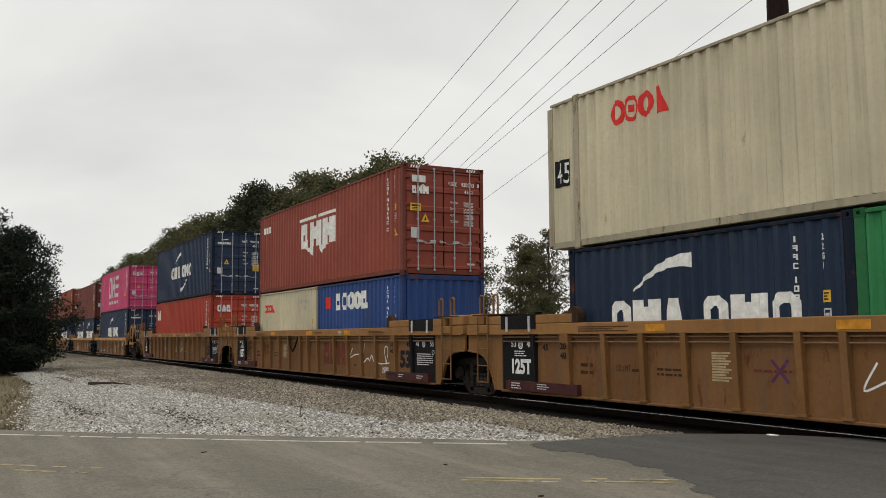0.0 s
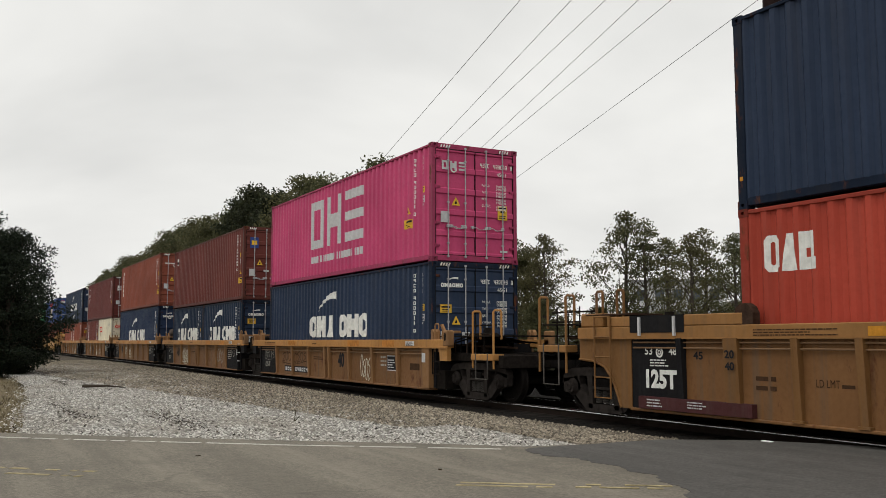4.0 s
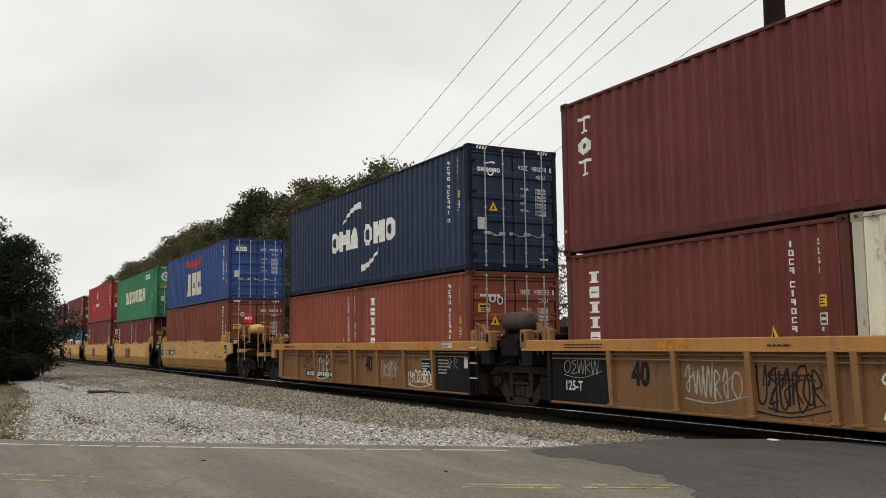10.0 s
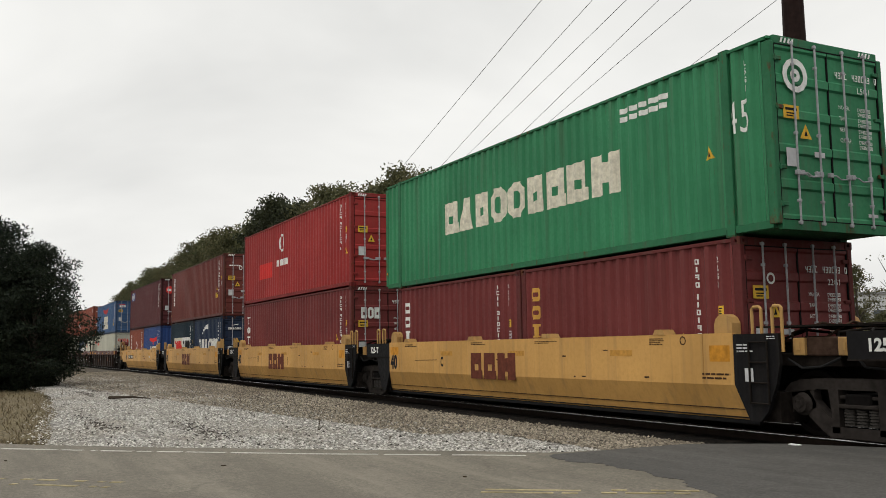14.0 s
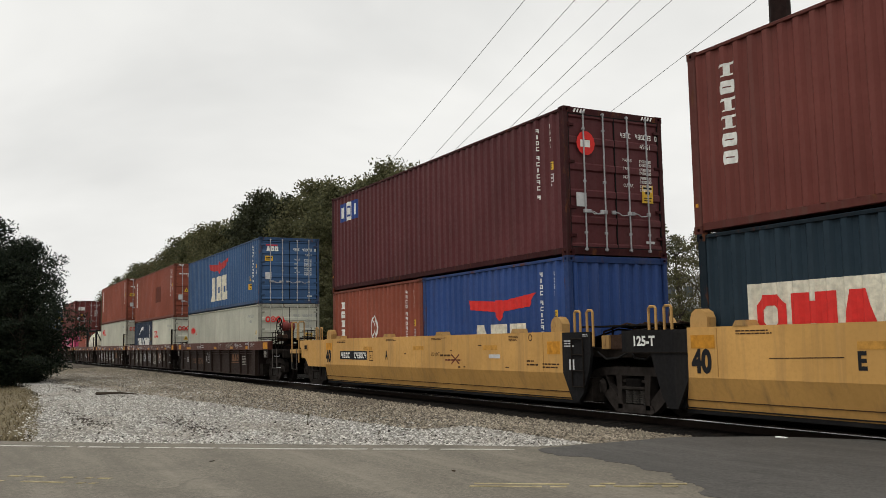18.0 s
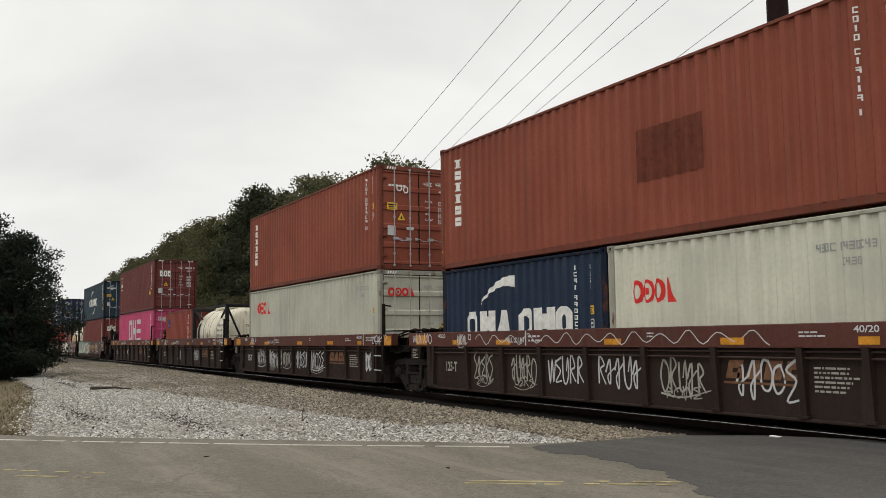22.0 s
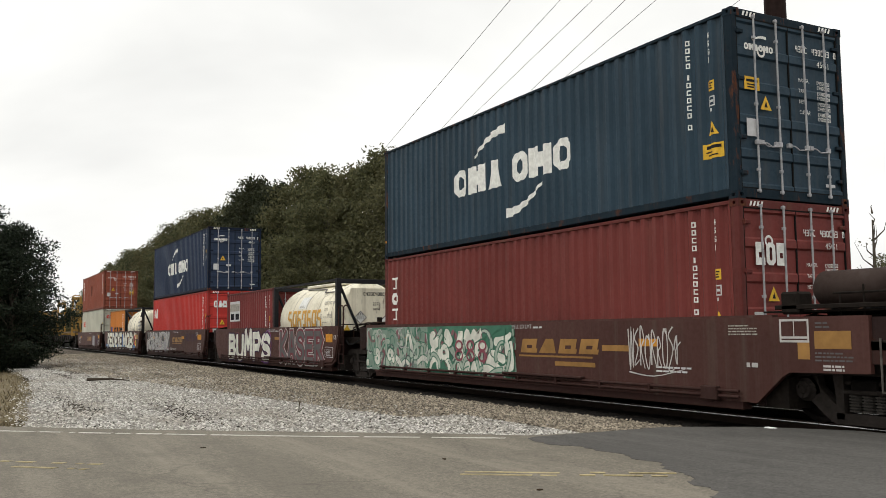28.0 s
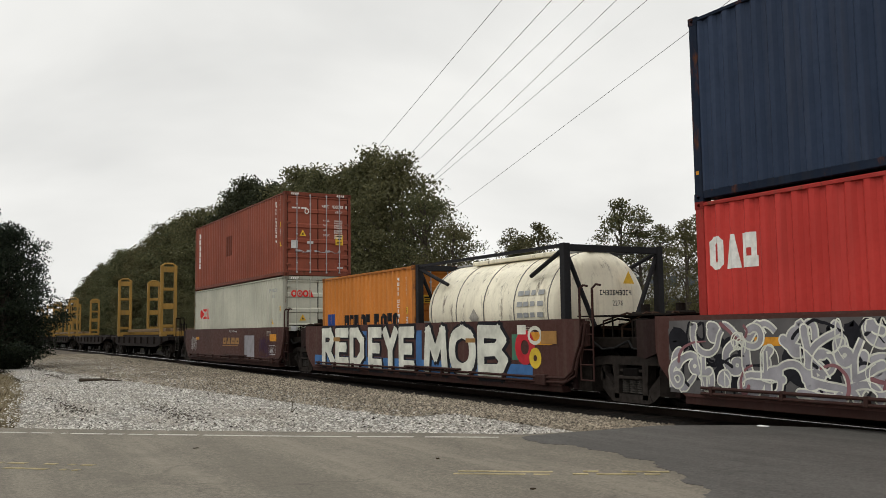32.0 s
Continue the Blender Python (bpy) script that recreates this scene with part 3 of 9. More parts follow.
# the road crosses the track obliquely; it bends towards it
ROAD_FAR = [(-60, -34), (-30, -12.5), (-20.8, -4.35), (-16.8, -0.95), (-14.6, 0.82), (-13.35, 2.12), (-11.45, 4.32), (-10.3, 5.72), (-9.6, 6.4), (-9.45, 7.2), (-9.40, 8.45), (-8.7, 9.5), (-7.7, 10.15), (-5, 10.45)]
sheet("road", ROAD_FAR + [(12, 10.5), (14, 6), (10, -10), (0, -30), (-20, -60)], -0.012, ROAD, "old grey asphalt road leading to the crossing", "structure", 1)
sheet("crossing_apron", [(-9.42, 6.35), (-9.40, 8.43), (-8.7, 9.48), (-7.7, 10.13), (-5, 10.43), (4, 10.45), (3.0, 3.0)] + rough_edge([(-3.2, 3.4), (-4.6, 4.75), (-5.1, 5.0), (-5.5, 5.5), (-5.9, 5.55), (-6.2, 5.85), (-6.65, 5.95), (-6.95, 6.2), (-7.25, 6.12), (-7.6, 6.28), (-8.0, 6.2), (-8.35, 6.3), (-8.7, 6.08), (-9.05, 6.12), (-9.3, 6.2)], 0.022, 0.07), -0.008, ROAD_NEW, "newer dark asphalt laid up to the rails", "structure", 1)


def stripe(name, pts, w, mat, label, gaps=0, z=-0.0078):
    sh = Shape()
    for (a, b), (c, d) in zip(pts, pts[1:]):
        k = Vector((c - a, d - b)).normalized()
        nx, ny = -k.y * w / 2, k.x * w / 2
        n = max(1, int(Vector((c - a, d - b)).length / 0.07))
        for i in range(n):
            if gaps and random.random() < gaps:
                continue
            s, e = i / n, (i + 1) / n
            p, q = (a + (c - a) * s, b + (d - b) * s), (a + (c - a) * e, b + (d - b) * e)
            j = [random.uniform(0.8, 1.1) for _ in range(2)]
            sh.add([(p[0] - nx * j[0], p[1] - ny * j[0], 0), (q[0] - nx * j[0], q[1] - ny * j[0], 0), (q[0] + nx * j[1], q[1] + ny * j[1], 0), (p[0] + nx * j[1], p[1] + ny * j[1], 0)], [(0, 1, 2, 3)])
            sh.v += [(a_, b_, -0.006) for a_, b_, _ in sh.v[-4:]]
            k_ = len(sh.v) - 8
            sh.f += [(k_, k_ + 4, k_ + 5, k_ + 1), (k_ + 2, k_ + 6, k_ + 7, k_ + 3)]
    ob = part(name, sh.mesh(name, fix=False), mat, None, pose(0, 0, z))
    return tagged(ob, label, "road marking", "", "structure")


stripe("edge_line", [(-30, -12.2), (-20.4, -4.75), (-16.4, -1.35), (-14.22, 0.45), (-12.97, 1.78), (-11.07, 3.98), (-9.98, 5.4), (-9.5, 6.0)], 0.075, plain("worn_white_line", (0.43, 0.415, 0.37), 0.8, 0, 0.35, 14), "worn white edge line", 0.07)
for off in (0.0, 0.22):
    stripe("centre_line", [(-18 + off, -8.0 - off), (-10.8 + off, 0.4 - off), (-9.8 + off, 1.45 - off)], 0.07, plain("worn_yellow_line", (0.30, 0.25, 0.14), 0.85, 0, 0.45, 9), "worn yellow centre line", 0.42)
    stripe("centre_line", [(-7.48 + off * 0.5, 4.27 - off * 0.5), (-6.95 + off * 0.5, 4.97 - off * 0.5)], 0.06, plain("worn_yellow_line", ()), "worn yellow centre line", 0.08)
    stripe("centre_line", [(-6.85 + off * 0.5, 5.15 - off * 0.5), (-6.36 + off * 0.5, 5.84 - off * 0.5)], 0.06, plain("worn_yellow_line", ()), "worn yellow centre line", 0.25, -0.004)


def loose_stones(name, label, n, spot, size, mat, z):
    rnd, sh_v, sh_f = random.Random(3), [], []
    for _ in range(n):
        x, y = spot(rnd)
        r = rnd.uniform(*size)
        a = rnd.uniform(0, 6.28)
        k = len(sh_v)
        for dx, dy, dz in ((1, 0, 0.1), (0.2, 0.8, 0.25), (-0.9, 0.3, 0), (-0.3, -0.9, 0.15), (0.1, 0.0, 0.75)):
            dx, dy, dz = (q + rnd.uniform(-0.3, 0.3) for q in (dx, dy, dz))
            sh_v.append((x + r * (dx * math.cos(a) - dy * math.sin(a)), y + r * (dx * math.sin(a) + dy * math.cos(a)), z(x, y) + r * dz))
        sh_f += [(k, k + 1, k + 4), (k + 1, k + 2, k + 4), (k + 2, k + 3, k + 4), (k + 3, k, k + 4)]
    me = bpy.data.meshes.new(name)
    me.from_pydata(sh_v, [], sh_f)
    me.materials.append(mat)
    return tagged(new(name, me), label, "gravel", "", "stuff")


def stone_material(name, a, b):
    m, n, l, bs = shader(name)
    g = n.new("ShaderNodeNewGeometry")
    c = ramp(n, l, g.outputs["Random Per Island"], [(0.0, a), (0.6, tuple((p + q) / 2 for p, q in zip(a, b))), (1.0, b)])
    drift = noise_tex(n, l, scaled(n, l, n.new("ShaderNodeTexCoord").outputs["Object"], (0.35, 0.9, 1.0)), 0.8, 4, 0.65)
    c = mixed(n, l, ramp(n, l, drift, [(0.42, (0, 0, 0)), (0.66, (0.45, 0.45, 0.45))]), c, tuple(x * y for x, y in zip(a, (1.5, 1.35, 1.15))))
    l.new(c, bs.inputs["Base Color"])
    bs.inputs["Roughness"].default_value = 0.95
    return m


def apron_spot(r):
    while True:
        x = -9.4 - 46 * r.random() ** 1.6
        y = r.uniform(0.5, 8.4)
        if y > 0.6 + (x + 14.3) * 1.15 and y > 0.95 + min(1.4, max(0.0, -x - 15) * 0.085) + r.gauss(0, 0.2):
            return x, y


def bed_spot(r):
    x = -9.2 - 60 * r.random() ** 1.5
    top = 8.75 + max(0.0, min(0.8, (-x - 18) * 0.025)) + r.gauss(0, 0.12)
    low = 7.4 if x > -13 else 5.9 + max(-2.2, (x + 18) * 0.11)
    return x, top - (top - low) * r.random() ** 1.5


loose_stones("loose_gravel", "pale loose gravel stones", 66000, apron_spot, (0.010, 0.030), stone_material("pale_stones", (0.168, 0.159, 0.142), (0.69, 0.668, 0.615)), lambda x, y: -0.075)
loose_stones("loose_ballast", "brown-grey loose ballast stones", 58000, bed_spot, (0.014, 0.036), stone_material("ballast_stones", (0.036, 0.029, 0.020), (0.42, 0.362, 0.275)), lambda x, y: -0.062)

def dry_grass():
    rnd, v, f = random.Random(6), [], []
    for _ in range(5200):
        k = rnd.random()
        x = -14.8 - 28 * rnd.random() ** 1.4
        y = rnd.uniform(-3.5 if x < -17.5 else 0.2, 0.95 + min(1.4, max(0, -15 - x) * 0.085)) + rnd.gauss(0, 0.12)
        h, a = rnd.uniform(0.03, 0.11), rnd.uniform(0, 6.28)
        dx, dy = 0.012 * math.cos(a), 0.012 * math.sin(a)
        lx, ly = rnd.gauss(0, 0.06), rnd.gauss(0, 0.06)
        n = len(v)
        v += [(x - dx, y - dy, -0.22), (x + dx, y + dy, -0.22), (x + lx, y + ly, -0.2 + h)]
        f.append((n, n + 1, n + 2))
    me = bpy.data.meshes.new("dry_grass")
    me.from_pydata(v, [], f)
    me.materials.append(stone_material("dry_grass", (0.060, 0.048, 0.026), (0.20, 0.155, 0.085)))
    tagged(new("dry_grass", me), "thin dry grass between road and gravel", "grass", "", "stuff")


dry_grass()
# dark bits of bark and litter strewn over the gravel
loose_stones("ground_litter", "dark bits of bark and litter on the gravel", 2200, apron_spot, (0.012, 0.03), stone_material("dark_litter", (0.012, 0.010, 0.008), (0.07, 0.055, 0.04)), lambda x, y: -0.07)
loose_stones("litter_drift", "drifts of dark twigs and leaves on the gravel", 2600, lambda r: (lambda c: (c[0] + r.gauss(0, 1.3), c[1] + r.gauss(0, 0.14)))(r.choice(((-33, 3.4), (-36, 4.0), (-31, 6.2), (-24, 6.6), (-19, 2.2), (-16, 3.6), (-40, 3.6), (-44, 4.2), (-38, 4.8), (-48, 5.0), (-34, 5.2)))), (0.012, 0.032), stone_material("dark_litter_drift", (0.012, 0.010, 0.008), (0.09, 0.07, 0.05)), lambda x, y: -0.07)
# a scrap of white paper at the crossing, dry leaves on the road
scrap = part("paper_scrap", Shape().prism([(-0.07, -0.03), (0.06, -0.035), (0.08, 0.02), (-0.05, 0.035)], 0.0, 0.012, "z"), plain("white_paper", (0.8, 0.8, 0.78), 0.8), None, pose(-8.5, 9.45, -0.007, 2, 3, 20))
tagged(scrap, "small scrap of white paper on the asphalt", "litter")
for i, (x, y) in enumerate(((-8.3, 4.5), (-6.3, 4.3), (-12.6, 0.4), (-10.6, 2.6))):
    leaf = part("dry_leaf", Shape().prism([(-0.03, -0.008), (0.0, -0.018), (0.032, 0.0), (0.006, 0.02)], 0.0, 0.008, "z"), plain("brown_leaf", (0.035, 0.024, 0.014), 0.9), None, pose(x, y, -0.010, 4, 3, i * 80))
    tagged(leaf, "dry brown leaf lying on the asphalt", "leaf")
# a stick and a few twigs on the gravel, a weed stalk
stick = part("fallen_stick", Shape().tube((0, 0, 0.05), (0.75, 0.35, 0.07), 0.05, 7, 0.03).tube((0.7, 0.33, 0.06), (1.3, 0.45, 0.03), 0.03, 6, 0.015), plain("dead_wood", (0.05, 0.04, 0.03), 0.9), None, pose(-28.6, 3.6, -0.07, 0, 0, 30))
tagged(stick, "dark dead stick lying on the gravel", "stick")
for i, (x, y) in enumerate(((-15.0, 5.3), (-24.0, 6.3), (-37.0, 5.0), (-33.0, 2.7))):
    w = part("dry_weed", Shape().tube((0, 0, 0), (0.03, 0.02, 0.22), 0.008, 5, 0.004).tube((0.02, 0.01, 0.1), (-0.08, 0.05, 0.2), 0.005, 5, 0.002).tube((0.02, 0.01, 0.12), (0.1, -0.04, 0.24), 0.005, 5, 0.002).tube((0, 0, 0.0), (0.1, 0.06, 0.1), 0.01, 5, 0.004), plain("dry_weed", (0.06, 0.05, 0.03), 0.9), None, pose(x, y, -0.075, 0, 0, i * 70))
    tagged(w, "small dry weed stalk in the gravel", "weed")


# ---------------------------------------------------------------- trees
def leaf_material(name, a, b, c, glow=0.35, dry=0.45):
    m, n, l, bs = shader(name)
    g = n.new("ShaderNodeNewGeometry")
    col = ramp(n, l, g.outputs["Random Per Island"], [(0.0, a), (0.55, b), (1.0, c)])
    oi = n.new("ShaderNodeObjectInfo")
    col = mixed(n, l, ramp(n, l, oi.outputs["Random"], [(0.0, (0, 0, 0)), (1.0, (dry, dry, dry))]), col, (0.098, 0.076, 0.032))
    l.new(col, bs.inputs["Base Color"])
    bs.inputs["Roughness"].default_value = 0.7
    bs.inputs["Specular IOR Level"].default_value = 0.2
    tr, mx = n.new("ShaderNodeBsdfTranslucent"), n.new("ShaderNodeMixShader")
    l.new(col, tr.inputs["Color"])
    mx.inputs["Fac"].default_value = glow
    l.new(bs.outputs["BSDF"], mx.inputs[1])
    l.new(tr.outputs["BSDF"], mx.inputs[2])
    l.new(mx.outputs["Shader"], n["Material Output"].inputs["Surface"])
    return m


LEAF = leaf_material("oak_leaves", (0.050, 0.056, 0.028), (0.092, 0.097, 0.046), (0.148, 0.144, 0.072), 0.42, 0.50)
LEAF_PINE = leaf_material("pine_needles", (0.018, 0.024, 0.013), (0.034, 0.042, 0.021), (0.060, 0.064, 0.034), 0.30, 0.15)
LEAF_DARK = leaf_material("cedar_leaves", (0.005, 0.009, 0.005), (0.012, 0.019, 0.010), (0.026, 0.034, 0.018), 0.2, 0.0)
BARK = plain("grey_bark", (0.075, 0.062, 0.05), 0.9, 0, 0.3, 7.0, 0.5)


def tree_meshes(seed, h, spread, leaf, clumps, per, low=0.25, shape=0.5, bare=0.0):
    rnd = random.Random(seed)
    wood = Shape()
    wood.tube((0, 0, -0.3), (0, 0, h * 0.35), h * 0.022, 8, h * 0.016)
    wood.tube((0, 0, h * 0.35), (rnd.uniform(-0.2, 0.2), rnd.uniform(-0.2, 0.2), h * 0.86), h * 0.016, 7, h * 0.004)
    verts, faces = [], []
    for i in range(clumps):
        t = low + (1 - low) * (i + rnd.random()) / clumps
        r_max = spread * math.sin(math.pi * min(1, max(0.05, (t - low) / (1 - low))) ** shape) ** 0.7 * rnd.uniform(0.6, 1.3)
        a = i * 2.4 + rnd.uniform(-0.5, 0.5)
        r = r_max * rnd.uniform(0.45, 1.0)
        c = (r * math.cos(a), r * math.sin(a), h * t * rnd.uniform(0.94, 1.04))
        base = (0, 0, max(h * 0.2, c[2] - r * rnd.uniform(0.7, 1.3) - 0.3))
        if i % 2 == 0:
            mid = tuple(0.5 * (p + q) + rnd.uniform(-0.2, 0.2) for p, q in zip(base, c))
            wood.tube(base, mid, h * 0.006, 5, h * 0.003)
            wood.tube(mid, c, h * 0.003, 5, h * 0.001)
        if rnd.random() < bare:
            continue
        cr = spread * rnd.uniform(0.18, 0.36)
        for _ in range(per):
            d = Vector((rnd.gauss(0, 1), rnd.gauss(0, 1), rnd.gauss(0, 1))).normalized() * rnd.random() ** 0.5
            p = Vector(c) + Vector((d.x * 1.15, d.y * 1.15, d.z * 0.62)) * cr
            s = leaf * rnd.uniform(0.6, 1.3)
            u = Vector((rnd.gauss(0, 1), rnd.gauss(0, 1), rnd.gauss(0, 1))).normalized()
            v = u.orthogonal().normalized()
            v = (Matrix.Rotation(rnd.uniform(0, 6.28), 3, u) @ v) * s
            w = u.cross(v).normalized() * s * 0.55
            k = len(verts)
            verts += [tuple(p - v), tuple(p + w), tuple(p + v), tuple(p - w)]
            faces.append((k, k + 1, k + 2, k + 3))
    crown = bpy.data.meshes.new("crown")
    crown.from_pydata(verts, [], faces)
    crown.materials.append(None)
    return wood.mesh("trunk"), crown


def tree(name, label, meshes, mat, m, group=""):
    t = thing(name, label, "tree", group, m)
    part("trunk", meshes[0], BARK, t)
    part("crown", meshes[1], mat, t)
    return t


KINDS = [tree_meshes(s, 10, sp, 0.1, cl, 210, lo, shp) for s, sp, cl, lo, shp in ((1, 2.9, 84, 0.14, 0.65), (2, 3.4, 90, 0.12, 0.85), (3, 2.8, 84, 0.1, 0.55), (4, 3.2, 84, 0.16, 0.9))]
THIN = tree_meshes(9, 10, 3.2, 0.085, 95, 95, 0.25, 0.8, 0.12)
AIRY = [tree_meshes(31, 10, 2.6, 0.10, 64, 85, 0.22, 0.6, 0.15), tree_meshes(32, 10, 2.3, 0.10, 52, 75, 0.28, 0.5, 0.2)]
BARE = tree_meshes(12, 7, 1.5, 0.06, 34, 10, 0.3, 0.5, 0.8)
CEDAR = [tree_meshes(21, 6, 2.2, 0.055, 150, 330, 0.02, 0.75), tree_meshes(22, 6, 2.5, 0.055, 150, 330, 0.02, 0.8)]


def put_tree(name, label, group, kind, mat, x, y, h, turn, fat=1.0, base=10.0):
    s = h / base
    tree(name, label, kind, mat, pose(x, y, -0.25, 0, 0, turn) @ Matrix.Diagonal((s * fat, s * fat, s, 1)), group)


def plant_trees():
    rnd = random.Random(8)
    wood, edge = "trees along the track", "thicket along the track"
    # the wood along the far side of the track, falling off towards its end
    for x, y, h, k in ((-41.2, 23.4, 7.2, 4), (-44.6, 23.6, 9.3, 4), (-48.4, 23.8, 11.6, 1), (-52.6, 24.0, 12.6, 0), (-56.5, 24.2, 12.6, 2), (-60.5, 23.6, 12.8, 3)):
        put_tree("oak_tree", "green broadleaf tree at the end of the wood", wood, KINDS[k] if k < 4 else THIN, LEAF, x, y, h, rnd.uniform(0, 360))
    for i in range(16):
        put_tree("young_tree", "low leafy tree far along the track", edge, KINDS[i % 4], LEAF, -330 + i * 8.6, 24 + rnd.uniform(-2, 2), rnd.uniform(5.5, 8.0), rnd.uniform(0, 360), 1.3)
    tops = ((-200, 10.0), (-192, 10.8), (-164, 13.3), (-137, 14.4), (-114, 14.6), (-97, 14.4), (-86, 14.4), (-80, 15.7), (-71, 14.9), (-66, 14.0), (-60, 13.4))
    x = -190.0
    while x < -63:
        h = np.interp(x, [p[0] for p in tops], [p[1] for p in tops]) * rnd.uniform(0.90, 1.0)
        pine = -85 < x < -72
        put_tree("oak_tree", "dark dense tree among the paler wood" if pine else "dense green broadleaf tree beside the track", wood, KINDS[2 if pine else rnd.randrange(4)], LEAF_PINE if pine else LEAF, x, 24 + rnd.uniform(-1.0, 1.0), h, rnd.uniform(0, 360), rnd.uniform(0.8, 1.1))
        if x < -68:
            put_tree("oak_tree", "broadleaf tree within the wood", wood, KINDS[rnd.randrange(4)], LEAF, x + rnd.uniform(-2, 2), 29 + rnd.uniform(-1, 1), h * rnd.uniform(0.8, 1.02), rnd.uniform(0, 360), rnd.uniform(0.9, 1.2))
        x += rnd.uniform(3.0, 4.4) if x > -120 else rnd.uniform(5.0, 7.0)
    for x, y, h in ((-66, 19.5, 5.0), (-58, 19.8, 5.5), (-51, 20, 5.0), (-75, 19.5, 5.2), (-45.5, 21.5, 4.6), (-85, 19.5, 5), (-97, 19.5, 5), (-110, 19.5, 5.5), (-41, 24, 4.2), (-39, 27, 3.6), (-62, 19, 4.4), (-70, 19.4, 4.8), (-54.5, 19.6, 4.2), (-80, 19.2, 4.6)):
        put_tree("young_tree", "low leafy thicket at the wood's edge", edge, KINDS[rnd.randrange(4)], LEAF, x, y, h, rnd.uniform(0, 360), 1.3)


def plant_far():
    rnd = random.Random(4)
    far = "trees beyond the tracks"
    spots = [(-49.5, 34.8, 8.6, 2), (-51.5, 35.5, 7.0, 4), (-47.5, 39.9, 10.2, 4), (-46.2, 40.6, 9.4, 3), (-45.6, 42.0, 8.4, 4), (-44.0, 43.7, 8.7, 1), (-42.5, 45.5, 7.6, 4), (-36.0, 34.8, 7.3, 4), (-34.3, 36.2, 7.2, 4), (-31.2, 38.8, 5.6, 1), (-33.2, 37.4, 5.8, 4), (-26.0, 33.0, 4.8, 4), (-24.0, 33.5, 4.4, 3), (-21, 35, 5.2, 2), (-17, 36, 5.8, 0), (-55, 37, 8.0, 0), (-58, 38, 9.0, 1)]
    for x, y, h, k in spots:
        put_tree("oak_tree" if k < 4 else "thin_tree", "broadleaf tree beyond the tracks", far, KINDS[0] if k == 0 else AIRY[k % 2], LEAF, x, y, h, rnd.uniform(0, 360))
    for i in range(26):
        a = radians(33 + i * 1.35)
        d = rnd.uniform(52, 66)
        put_tree("shrub", "low green shrub beyond the tracks", "shrubs beyond the tracks", KINDS[rnd.randrange(4)], LEAF, -d * math.cos(a), d * math.sin(a), rnd.uniform(2.6, 4.0), rnd.uniform(0, 360), 1.6)
    tree("dead_tree", "bare grey tree with few leaves", BARE, LEAF, pose(-24.6, 33.9, -0.25, 0, 0, 40))
    for x, y, h, k in ((-42.0, 2.25, 6.0, 0), (-44.5, 2.5, 3.6, 1), (-43.5, 0.3, 7.3, 1), (-41.5, -2.2, 6.0, 1), (-46, 1.5, 4.6, 0), (-43, -5.5, 6.4, 0), (-47.5, 0.6, 5.4, 1)):
        put_tree("cedar_tree", "dark dense evergreen at the gravel's edge", "evergreens at the gravel's edge", CEDAR[k], LEAF_DARK, x, y, h, rnd.uniform(0, 360), 1.0, 6.0)


def far_building(x, y, w, h, turn):
    """A pale block far behind the trees."""
    b = thing("distant_building", "pale flat-roofed building far behind the trees", "building", "", pose(x, y, -0.22, 0, 0, turn))
    wall = plain("pale_plaster", (0.52, 0.53, 0.54), 0.8, 0, 0.08)
    part("wall", Shape().box(-w / 2, w / 2, 0, 8, 0, h), wall, b)
    part("roof", Shape().box(-w / 2 - 0.2, w / 2 + 0.2, -0.2, 8.2, h, h + 0.35), plain("roof_edge", (0.25, 0.25, 0.26), 0.7), b)
    pane = plain("dark_pane", (0.06, 0.07, 0.08), 0.15)
    for i in range(int(w / 2.4)):
        for j in range(int(h / 3)):
            part("window", cached("farpane", lambda: Shape().box(-0.6, 0.6, -0.06, 0.02, 0, 1.5).mesh("window")), pane, b, pose(-w / 2 + 1.4 + i * 2.4, 0, 1.0 + j * 3))


far_building(-93, 87, 12, 9.5, 47)
far_building(-78, 101, 5, 7.5, 38)
plant_trees()
plant_far()


# ---------------------------------------------------------------- power line
def power_line():
    rust = plain("weathering_steel", (0.022, 0.0135, 0.012), 0.75, 0.2, 0.3, 4.0, 0.2)
    p = thing("power_pole", "tall tapered rust-brown steel transmission pole", "utility pole", "", pose(-22.2, 25.8, -0.22))
    part("shaft", Shape().tube((0, 0, -0.5), (0, 0, 12.1), 0.58, 12, 0.40), rust, p)
    part("upper_shaft", Shape().tube((0, 0, 12.1), (0, 0, 30), 0.39, 12, 0.2), rust, p)
    part("joint_ring", Shape().tube((0, 0, 11.98), (0, 0, 12.2), 0.45, 12), rust, p)
    part("base_plate", Shape().tube((0, 0, 0.2), (0, 0, 0.32), 0.85, 12), rust, p)
    grey = plain("aluminium_wire", (0.20, 0.20, 0.21), 0.5, 0.4)
    lines = ((-31.25, 20.34, 15.2, 0.1133), (-30.25, 22.22, 15.2, 0.1317), (-29.59, 23.44, 15.2, 0.1102), (-28.95, 24.67, 15.2, 0.1418), (-28.33, 25.84, 15.2, 0.1107), (-26.65, 29.02, 15.2, 0.1252))
    for x, y, z, rise in lines:
        sh = Shape()
        pts = []
        for j in range(25):
            d = -100 + j * 6.5
            zz = z + rise * d + (0.0004 * (d + 25) ** 2 if d < -25 else 0.0005 * d * d if d > 0 else 0)
            pts.append((x + 0.9853 * d, y - 0.171 * d, zz))
        sh.path(pts, 0.013, 5)
        tagged(part("power_wire", sh, grey), "thin overhead power line wire", "wire", "overhead wires")


power_line()

# ---------------------------------------------------------------- the train

